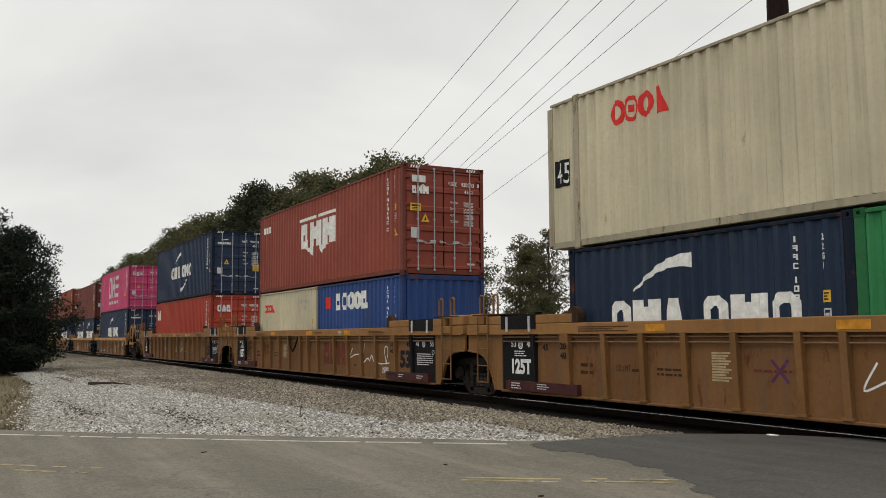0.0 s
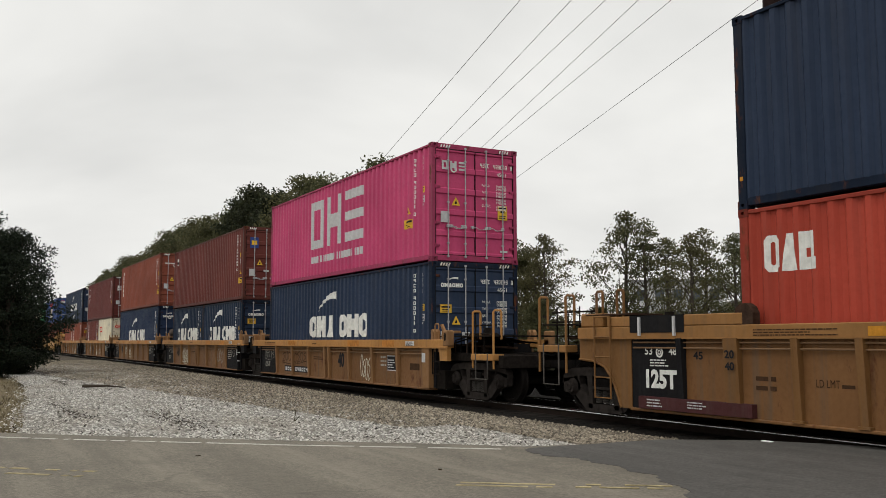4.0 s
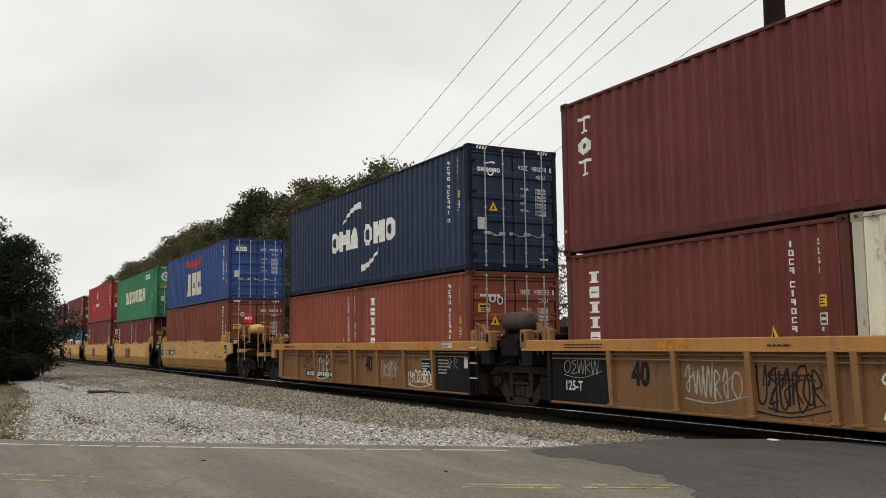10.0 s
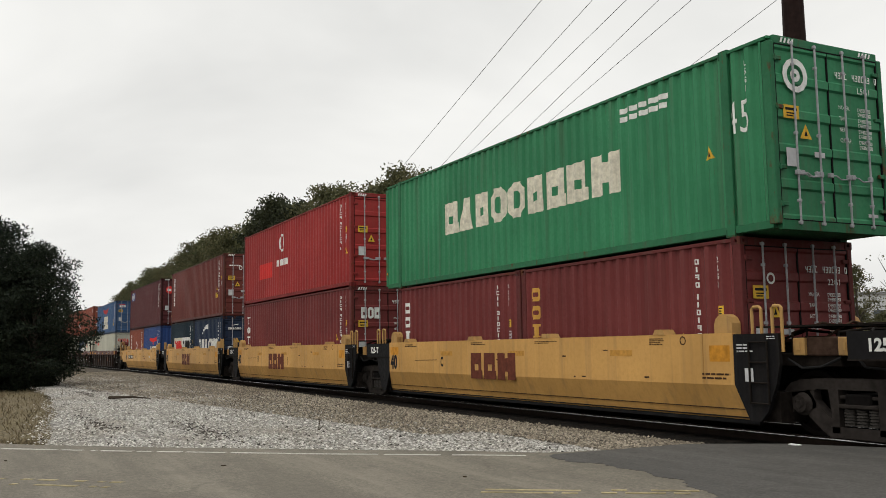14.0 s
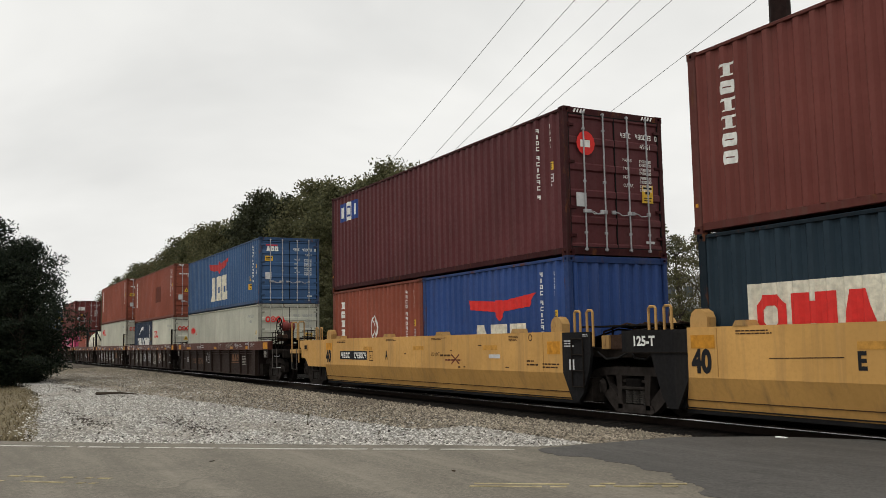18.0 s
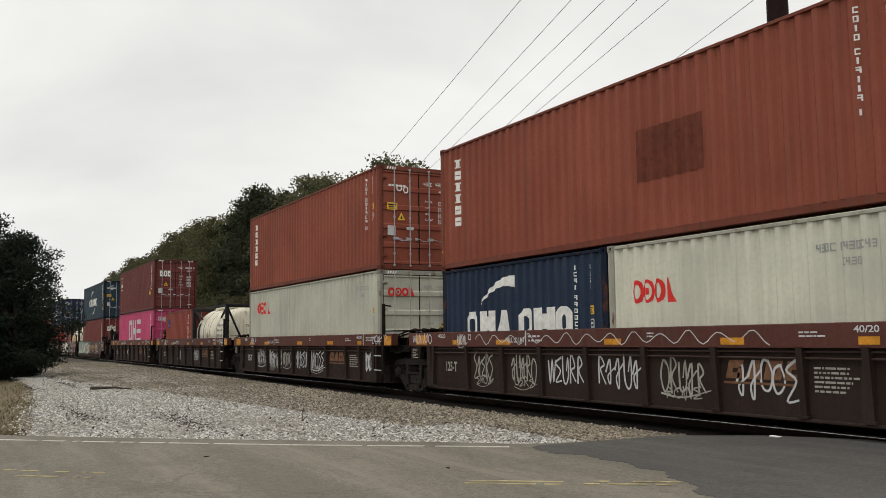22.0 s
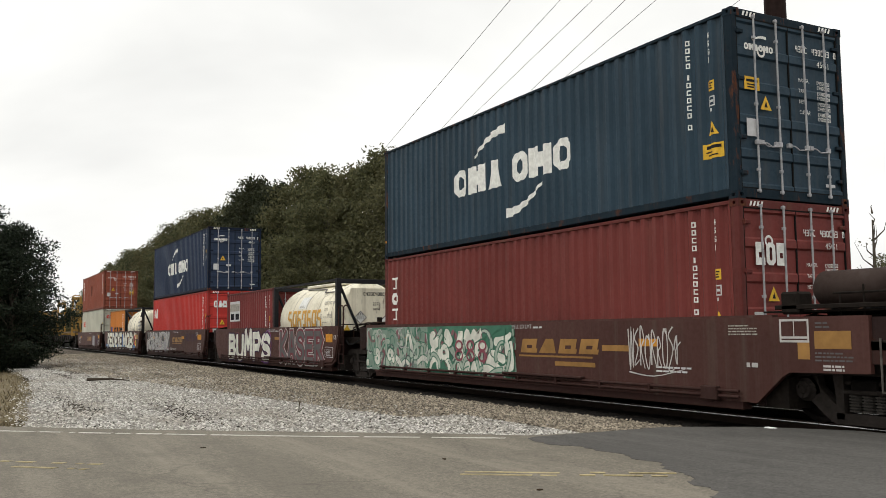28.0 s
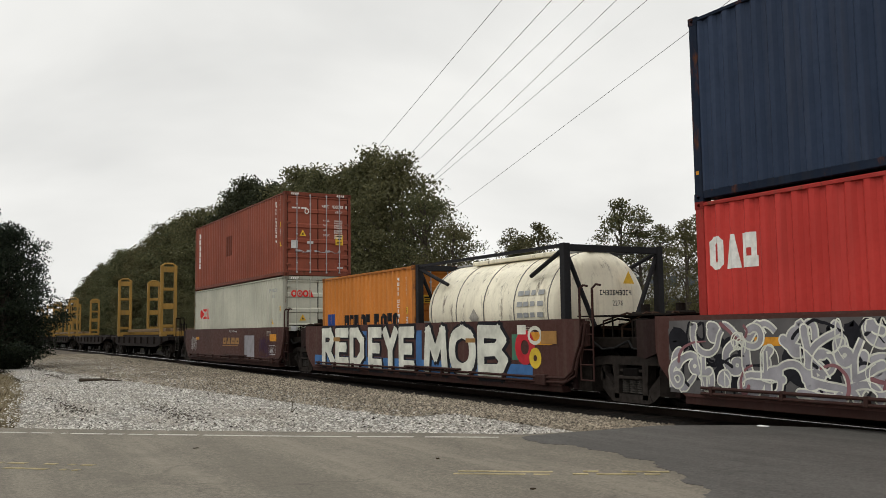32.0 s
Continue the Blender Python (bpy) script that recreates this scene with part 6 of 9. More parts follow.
        part("marking", decal(edge + word("3082", -0.54, 1.38, 0.24, 0.08) + [rect(x, x + 0.03, 1.48, 1.56) for x in (-0.5, -0.44, -0.38)], None, 0.007), MARKS["black"], c, end_face)["kind"] = "stuff"
        part("marking", decal([[(0.72, 0.95), (1.0, 0.95), (0.86, 1.20)], [(-0.98, 1.0), (-0.74, 1.0), (-0.86, 1.22)]]), MARKS["label"], c, end_face, "yellow warning triangles")["kind"] = "stuff"
    else:
        part("marking", decal([[(0.28, 1.85), (0.56, 1.85), (0.42, 2.1)]]), MARKS["label"], c, pose(L / 2 - 0.13, 0, 0, 0, 0, 90), "yellow warning triangle")
    part("marking", decal(word("2276", -0.02, 1.78 if key == "b" else 1.42, 0.26, 0.10) + characters(-0.32, 2.08 if key == "b" else 1.62, 10, 0.06, 0.10) + characters(0.0, 1.64, 5, 0.035, 0.05)), MARKS["black"], c, end_face)["kind"] = "stuff"
    part("top_cover", Shape().box(-1.5, 1.9, -0.5, 0.5, cz + r - 0.06, cz + r + 0.035, 0.02), shell, c, None, "pale rounded cover over the valves")

# ---------------------------------------------------------------- well cars
CAR = {
    "A": dict(top=1.53, chord=0.19, bottom=0.22, half=9.72, sheet=8.36, pitch=19.6, body=paint("ochre_brown_car_paint", (0.165, 0.078, 0.028), 0.6, 0.75, 0.7), cap=paint("ochre_chord_paint", (0.26, 0.128, 0.042), 0.6, 0.45, 0.4), rib=paint("ochre_rib_paint", (0.185, 0.090, 0.030), 0.6, 0.6, 0.5), end=paint("dark_grey_car_paint", (0.012, 0.0115, 0.0125), 0.7, 0.3, 0.25), pipe=paint("worn_ochre_pipe", (0.20, 0.115, 0.06), 0.6, 0.4, 0.4), band=paint("dull_maroon_paint", (0.060, 0.018, 0.018), 0.7, 0.3, 0.3)),
    "B": dict(top=1.33, chord=0.19, bottom=0.21, half=7.35, sheet=6.43, pitch=15.9, body=paint("brown_yellow_car_paint", (0.185, 0.092, 0.038), 0.6, 0.8, 0.75), cap=paint("orange_chord_paint", (0.40, 0.195, 0.058), 0.55, 0.55, 0.45), rib=paint("tan_rib_paint", (0.25, 0.13, 0.055), 0.6, 0.6, 0.5), end=paint("dark_grey_car_paint", ()), pipe=paint("worn_tan_pipe", (0.17, 0.10, 0.05), 0.6, 0.5, 0.5)),
    "C": dict(top=1.46, chord=0.0, bottom=0.16, half=6.6, sheet=6.5, pitch=15.9, body=paint("yellow_car_paint", (0.55, 0.305, 0.092), 0.5, 0.3, 0.4), cap=paint("yellow_seam_paint", (0.38, 0.20, 0.055), 0.5, 0.3, 0.3), guide=paint("dusty_yellow_paint", (0.42, 0.245, 0.085), 0.6, 0.65, 0.5), end=paint("black_car_paint", (0.011, 0.0105, 0.011), 0.7, 0.3, 0.3)),
    "D": dict(top=1.46, chord=0.31, bottom=0.21, half=7.45, sheet=6.45, pitch=15.9, body=paint("dark_brown_car_paint", (0.031, 0.0205, 0.017), 0.65, 0.5, 0.6), cap=paint("red_brown_chord_paint", (0.090, 0.030, 0.022), 0.6, 0.35, 0.45), end=paint("dark_brown_end_paint", (0.018, 0.012, 0.011), 0.7, 0.4, 0.4), pipe=paint("worn_brown_pipe", (0.055, 0.034, 0.028), 0.6, 0.5, 0.5)),
    "E": dict(top=1.44, chord=0.0, bottom=0.26, half=6.9, sheet=6.75, pitch=15.9, body=paint("oxide_car_paint", (0.064, 0.026, 0.021), 0.6, 0.4, 0.5), cap=paint("oxide_car_paint", ()), end=paint("oxide_end_paint", (0.022, 0.012, 0.011), 0.7, 0.35, 0.4), pipe=paint("oxide_pipe_paint", (0.040, 0.019, 0.016), 0.65, 0.4, 0.4)),
}
CASTING_IRON = plain("cast_iron_frame", (0.032, 0.027, 0.024), 0.8, 0.0, 0.35, 8.0, 0.3)
IRON = plain("truck_iron", (0.008, 0.007, 0.0065), 0.85, 0.0, 0.3, 12.0, 0.3)
WHEEL = plain("wheel_steel", (0.012, 0.010, 0.009), 0.7, 0.1, 0.2)
GRAB = plain("grab_iron", (0.10, 0.09, 0.08), 0.6, 0.2, 0.3)
HOSE = plain("rubber_hose", (0.015, 0.015, 0.015), 0.7)
SPRING = plain("spring_steel", (0.055, 0.050, 0.045), 0.6, 0.2)
WHEELSETS = []
HALF_W = 1.45


def side_frame_mesh(s):
    """A cast side frame: rounded top member, sloping arms, columns, a window for the springs and bearing caps."""
    sh, y0, y1 = Shape(), s * 1.0 - 0.07, s * 1.0 + 0.07
    sh.prism([(-1.22, 0.52), (-1.20, 0.66), (-1.10, 0.75), (-0.90, 0.80), (-0.55, 0.82), (0.55, 0.82), (0.90, 0.80), (1.10, 0.75), (1.20, 0.66), (1.22, 0.52), (1.06, 0.56), (0.66, 0.67), (-0.66, 0.67), (-1.06, 0.56)], y0, y1, "y")
    for e in (-1, 1):
        arm = [(1.06, 0.58), (0.80, 0.66), (0.70, 0.52), (0.40, 0.24), (0.34, 0.08), (0.52, 0.07), (0.60, 0.12), (0.98, 0.44)]
        sh.prism([(e * p, q) for p, q in arm][:: e], y0, y1, "y")
        sh.prism([(e * 0.46, 0.68), (e * 0.30, 0.68), (e * 0.30, 0.10), (e * 0.42, 0.10), (e * 0.42, 0.36)][:: e], y0 - 0.02, y1 + 0.02, "y")
        sh.prism([(e * 0.72, 0.66), (e * 1.20, 0.60), (e * 1.18, 0.36), (e * 1.08, 0.34), (e * 1.06, 0.50), (e * 0.76, 0.50), (e * 0.74, 0.40), (e * 0.68, 0.42)][:: e], y0, y1, "y")
        sh.spin([(0.0, s * 1.17), (0.05, s * 1.17), (0.06, s * 1.15), (0.115, s * 1.15), (0.13, s * 1.11), (0.16, s * 1.08), (0.16, s * 0.9)], 18, "y", (e * 0.9, 0, 0.46))
        for k in range(3):
            a = 2 * math.pi * (k + 0.25) / 3
            sh.spin([(0.0, s * 1.168), (0.018, s * 1.168), (0.018, s * 1.14)], 6, "y", (e * 0.9 + 0.08 * math.cos(a), 0, 0.46 + 0.08 * math.sin(a)))
    sh.prism([(-0.52, 0.07), (-0.46, 0.18), (0.46, 0.18), (0.52, 0.07), (0.44, 0.04), (-0.44, 0.04)], y0 - 0.02, y1 + 0.02, "y")
    sh.box(-0.30, 0.30, y0 - 0.04, y1 + 0.04, 0.43, 0.49, 0.015)
    sh.box(-0.30, 0.30, y0, y1, 0.55, 0.60, 0.012)
    return sh.mesh("side_frame")


def spring_mesh():
    prof = [(0.02, 0.0)]
    for i in range(6):
        prof += [(0.088, i * 0.038 + 0.004), (0.088, i * 0.038 + 0.026), (0.066, i * 0.038 + 0.030), (0.066, i * 0.038 + 0.036)]
    return Shape().spin(prof + [(0.02, 0.24)], 12, "z").mesh("spring")


def truck(parent, x):
    """A two-axle freight truck as part of a car."""
    t = part("truck", cached("bolster", lambda: Shape().box(-0.20, 0.20, -1.1, 1.1, 0.42, 0.62, 0.02).box(-0.3, 0.3, -0.35, 0.35, 0.6, 0.78, 0.02).mesh("truck")), IRON, parent, pose(x, 0, 0), "dark cast-steel freight truck")
    for s in (-1, 1):
        part("side_frame", cached(("sf", s), lambda: side_frame_mesh(s)), CASTING_IRON, t)
        for x in (-0.19, 0.0, 0.19):
            part("spring", cached("spring", spring_mesh), SPRING, t, pose(x, s * 0.99, 0.2))
    for e in (-1, 1):
        w = part("wheelset", cached("wheelset", lambda: wheelset_mesh()), WHEEL, t, pose(e * 0.9, 0, 0.46), "steel wheels on an axle")
        WHEELSETS.append(w)
    return t


def wheelset_mesh():
    sh = Shape().tube((0, -1.05, 0), (0, 1.05, 0), 0.08, 12)
    r = 0.46
    prof = [(0.08, 0.80), (0.12, 0.80), (0.13, 0.76), (0.36, 0.74), (0.385, 0.79), (r - 0.012, 0.79), (r, 0.78), (r + 0.0, 0.70), (r + 0.025, 0.675), (r + 0.025, 0.655), (0.38, 0.65), (0.36, 0.69), (0.1, 0.68)]
    for s in (-1, 1):
        sh.spin([(a, s * b) for a, b in prof], 28, "y")
    return sh.mesh("wheelset")


def mir(e, pts):
    return [(e * x, z) for x, z in pts]


def slab(pts, s, y, d):
    """A plate with its outer face at y on side s, d thick."""
    a, b = s * y, s * (y - d)
    return Shape().prism(pts, min(a, b), max(a, b), "y")


def ladder(parent, x, y, z0, z1, w=0.42, mat=None, rungs=0, tread=None):
    sh = Shape()
    for a in (0, w):
        sh.tube((x + a, y, z0 - 0.01), (x + a, y, z1 + 0.01), 0.016, 6)
    out = part("ladder", sh, mat or GRAB, parent, None, "worn steel ladder irons")
    n = rungs or max(2, round((z1 - z0) / 0.38))
    for i in range(n + 1):
        z = z0 + (z1 - z0) * i / n
        part("rung", cached(("rung", w), lambda: Shape().tube((0, 0, 0), (w, 0, 0), 0.013, 6).mesh("rung")), tread or mat or GRAB, out, pose(x, y, z))
    return out


A_RIBS = (-5.0, -4.02, -3.04, -2.03, -0.9, -0.2, 0.67, 2.03, 3.06, 4.03, 5.0)
B_RIBS = (-4.62, -3.05, -1.55, -0.17, 0.17, 1.65, 3.25, 4.76)
D_RIBS = (-6.3, -4.6, -3.15, -1.78, -0.34, 1.2, 2.75, 4.3, 5.3)


def rib_mesh(kind, s, top, bot, w):
    y = s * (HALF_W - 0.06)
    sh = Shape().prism([(y, top), (y + s * 0.115, top), (y + s * 0.06, bot), (y, bot)], -w / 2, w / 2, "x")
    return sh.box(-w / 2 - 0.035, w / 2 + 0.035, min(y, y + s * 0.085), max(y, y + s * 0.085), bot, bot + 0.035).mesh("rib")


def side_pipes(kind, s, parent, x0, x1, zs, mat):
    y = s * (HALF_W - 0.015)
    for z in zs:
        part("side_pipe", cached(("pipe", kind, s, z, x0, x1), lambda: Shape().tube((x0, y, z), (x1, y, z), 0.014, 6).mesh("side_pipe")), mat, parent)


def car_side(kind, s, parent, lead, trail):
    K = CAR[kind]
    top, ch, bot, half, sheet = K["top"], K["chord"], K["bottom"], K["half"], K["sheet"]
    y = s * HALF_W
    inn = -s
    if kind == "C":
        prof = [(0.0, top, 6.2), (0.0, 0.70, 6.2), (0.17, 0.24, 6.44), (0.20, 0.20, 6.46), (0.25, 0.20, 6.46), (0.25, 0.28, 6.44), (0.07, 0.74, 6.2), (0.07, top, 6.2)]
        n = len(prof)

        def yellow_side():
            v = [(k * x, y + inn * d, z) for k in (-1, 1) for d, z, x in prof]
            return Shape().add(v, [(i, (i + 1) % n, n + (i + 1) % n, n + i) for i in range(n)] + [tuple(range(n)), tuple(range(n, 2 * n))]).mesh("side_sheet")
        part("side_sheet", cached(("cs", kind, s), yellow_side), K["body"], parent)
        part("lower_seam", cached(("seam", s), lambda: Shape().box(-6.38, 6.38, min(y + inn * 0.118, y + inn * 0.14), max(y + inn * 0.118, y + inn * 0.14), 0.345, 0.358).mesh("lower_seam")), MARKS["umber"], parent)
        part("lower_lip", cached(("lip", kind, s), lambda: Shape().box(-6.46, 6.46, min(y + inn * 0.19, y + inn * 0.26), max(y + inn * 0.19, y + inn * 0.26), 0.14, 0.20).mesh("lower_lip")), K["end"], parent)
        wide = ((-4.95, 1.25), (-2.4, 1.5), (0.9, 2.4)) if lead else ((-5.1, 0.3), (-1.7, 0.3), (1.3, 0.34), (4.6, 0.3))
        for x, w in wide:
            part("top_guide", Shape().prism([(-w / 2, 0), (w / 2, 0), (w / 2 - 0.06, 0.085), (-w / 2 + 0.06, 0.085)], min(y + s * 0.012, y + inn * 0.22), max(y + s * 0.012, y + inn * 0.22), "y"), K["guide"], parent, pose(x, 0, top))
        for e in (-1, 1):
            part("end_seam", Shape().box(e * 5.58 - 0.008, e * 5.58 + 0.008, min(y, y + s * 0.004), max(y, y + s * 0.004), 0.72, top - 0.02), K["cap"], parent)
        return
    if kind == "E":
        prof = [(-half, top), (-half, 0.95), (-half + 0.06, 0.72), (-half + 0.28, 0.48), (-half + 0.62, bot), (half - 0.62, bot), (half - 0.28, 0.48), (half - 0.06, 0.72), (half, 0.95), (half, top)]
        if lead:
            prof = prof[:5] + [(6.58, bot), (6.70, 0.36), (7.04, 0.64), (7.16, 0.70), (8.38, 0.72), (8.38, top)]
        part("side_sheet", cached(("cs", kind, s, lead), lambda: slab(prof, s, HALF_W, 0.07).mesh("side_sheet")), K["body"], parent)
        part("top_lip", cached(("lip", s), lambda: Shape().box(-half, half, min(y, y + inn * 0.11), max(y, y + inn * 0.11), top, top + 0.035).mesh("top_lip")), K["cap"], parent)
        yp = y + s * 0.05
        for k, z in ((0, 0.405), (1, 0.325)):
            bend = [(half - 1.0, yp, z), (half - 0.42, yp, z + 0.01), (half - 0.20 + 0.1 * k, yp, z + 0.14), (half - 0.12 + 0.1 * k, yp, 0.75), (half + 0.02 + 0.1 * k, yp, 1.02), (half + 0.12 + 0.1 * k, yp, 1.38)]
            bend = [(half - 0.6, yp, z)] if lead else bend
            part("brake_pipe", cached(("bpipe", s, k, lead), lambda: Shape().path([(-half + 1.0, yp, z)] + bend, 0.024, 8).mesh("brake_pipe")), K["pipe"], parent)
        for i in range(10):
            x = -half + 1.2 + i * (2 * half - 2.4) / 9
            part("pipe_clip", cached(("clip", s), lambda: Shape().box(-0.03, 0.03, min(y, y + s * 0.08), max(y, y + s * 0.08), 0.30, 0.435, 0.006).mesh("pipe_clip")), K["pipe"], parent, pose(x, 0, 0))
        part("pipe_guard", cached(("guard", s), lambda: Shape().box(-1.3, 1.3, min(y, y + s * 0.11), max(y, y + s * 0.11), 0.435, 0.475, 0.008).mesh("pipe_guard")), K["pipe"], parent, pose(1.4, 0, 0))
        part("pipe_box", cached(("pbox", s), lambda: Shape().box(-0.16, 0.16, min(y, y + s * 0.10), max(y, y + s * 0.10), 0.26, 0.46, 0.012).mesh("pipe_box")), K["pipe"], parent, pose(half - 1.15, 0, 0))
        part("bottom_sill", cached(("bs", kind, s), lambda: Shape().box(-half + 0.6, half - 0.6, min(y + inn * 0.02, y + inn * 0.2), max(y + inn * 0.02, y + inn * 0.2), 0.15, bot).mesh("bottom_sill")), K["pipe"], parent)
        return
    # ribbed side: top chord, sunk sheet, ribs, bottom sill
    part("top_chord", cached(("tc", kind, s), lambda: Shape().box(-half, half, min(y + s * 0.02, y + inn * 0.16), max(y + s * 0.02, y + inn * 0.16), top - ch, top, 0.012).mesh("top_chord")), K["cap"], parent)
    part("chord_lip", cached(("cl", kind, s), lambda: Shape().box(-half + 0.05, half - 0.05, min(y + s * 0.035, y), max(y + s * 0.035, y), top - ch - 0.012, top - ch + 0.012).mesh("chord_lip")), K["cap"], parent)
    y_s = HALF_W - 0.06
    part("side_sheet", cached(("cs", kind, s), lambda: slab([(-sheet, top - ch), (-sheet, bot), (sheet, bot), (sheet, top - ch)], s, y_s, 0.05).mesh("side_sheet")), K["body"], parent)
    part("bottom_sill", cached(("bs", kind, s), lambda: Shape().box(-sheet, sheet, min(y + inn * 0.0, y + inn * 0.24), max(y + inn * 0.0, y + inn * 0.24), bot - 0.045, bot, 0.01).mesh("bottom_sill")), K["body"], parent)
    rib = K["body"] if kind == "D" else K["rib"]
    side_pipes(kind, s, parent, -sheet + 0.1, sheet - 0.1, (top - ch - 0.065, top - ch - 0.15), K["pipe"])
    for x in {"A": A_RIBS, "B": B_RIBS, "D": D_RIBS}[kind]:
        part("rib", cached(("rib", kind, s), lambda: rib_mesh(kind, s, top - ch, bot, 0.10 if kind != "A" else 0.11)), rib, parent, pose(x, 0, 0))
    for e in (-1, 1):
        outer = lead if e > 0 else trail
        if kind == "A":
            part("side_post", cached(("rib", "post", s), lambda: rib_mesh(kind, s, top - ch, bot, 0.26)), rib, parent, pose(e * 6.12, 0, 0))
            part("end_panel", cached(("ep", kind, s, e), lambda: slab(mir(e, [(7.12, top - ch - 0.004), (7.12, bot), (sheet, bot), (sheet, top - ch - 0.004)]), s, y_s + 0.014, 0.014).mesh("end_panel")), K["end"], parent, None, "black painted end panel")
            part("panel_rib", cached(("rib", kind, s), None), K["end"], parent, pose(e * 7.16, 0, 0))
            part("maroon_band", cached(("mb", kind, s, e), lambda: slab(mir(e, [(5.75, bot + 0.01), (5.75, bot + 0.20), (8.1, bot + 0.20), (8.1, bot + 0.01)]), s, y_s + 0.10, 0.10).mesh("maroon_band")), K["band"], parent, None, "dull maroon painted band")
            fender = [(sheet - 0.02, top - ch), (half, top - ch), (half, 0.98), (9.30, 0.95), (9.02, 0.86), (8.82, 0.66), (8.70, 0.42), (8.60, 0.20), (sheet - 0.02, 0.20)]
            part("fender_plate", cached(("fp", kind, s, e), lambda: slab(mir(e, fender), s, y_s + 0.03, 0.05).mesh("fender_plate")), K["rib"], parent, None, "ochre fender plate cut out over the wheels")
            part("fender_flange", cached(("ff", kind, s, e), lambda: Shape().path([(e * x, s * (y_s + 0.04), z) for x, z in fender[2:8]], 0.022, 6).mesh("fender_flange")), K["rib"], parent)
        elif kind == "B" and not outer:
            x0, x1 = (4.80, sheet - 0.01) if e > 0 else (4.58, sheet - 0.01)
            part("end_panel", cached(("ep", kind, s, e), lambda: slab(mir(e, [(x0, top - ch - 0.004), (x0, bot), (x1, bot), (x1, top - ch - 0.004)]), s, y_s + 0.014, 0.014).mesh("end_panel")), K["end"], parent, None, "black painted end panel")
            part("end_flange", cached(("ef", kind, s, e), lambda: Shape().box(e * sheet - 0.05, e * sheet + 0.05, min(y, s * (y_s - 0.1)), max(y, s * (y_s - 0.1)), bot - 0.02, top - ch).mesh("end_flange")), K["end"], parent)
        else:
            part("end_post", cached(("epost", kind, s, e), lambda: slab(mir(e, [(sheet - 0.33, top - ch), (sheet - 0.27, bot + 0.06), (sheet - 0.36, bot), (sheet + 0.03, bot), (sheet + 0.03, top - ch)]), s, HALF_W + 0.02, 0.14).mesh("end_post")), rib, parent, None, "flanged end post")


def horn(w, h):
    """A rounded upright bracket, seen from the side."""
    return [(-w / 2, 0), (w / 2, 0), (w / 2, h * 0.55), (w * 0.36, h * 0.84), (w * 0.12, h), (-w * 0.16, h), (-w * 0.40, h * 0.80), (-w / 2, h * 0.5)]


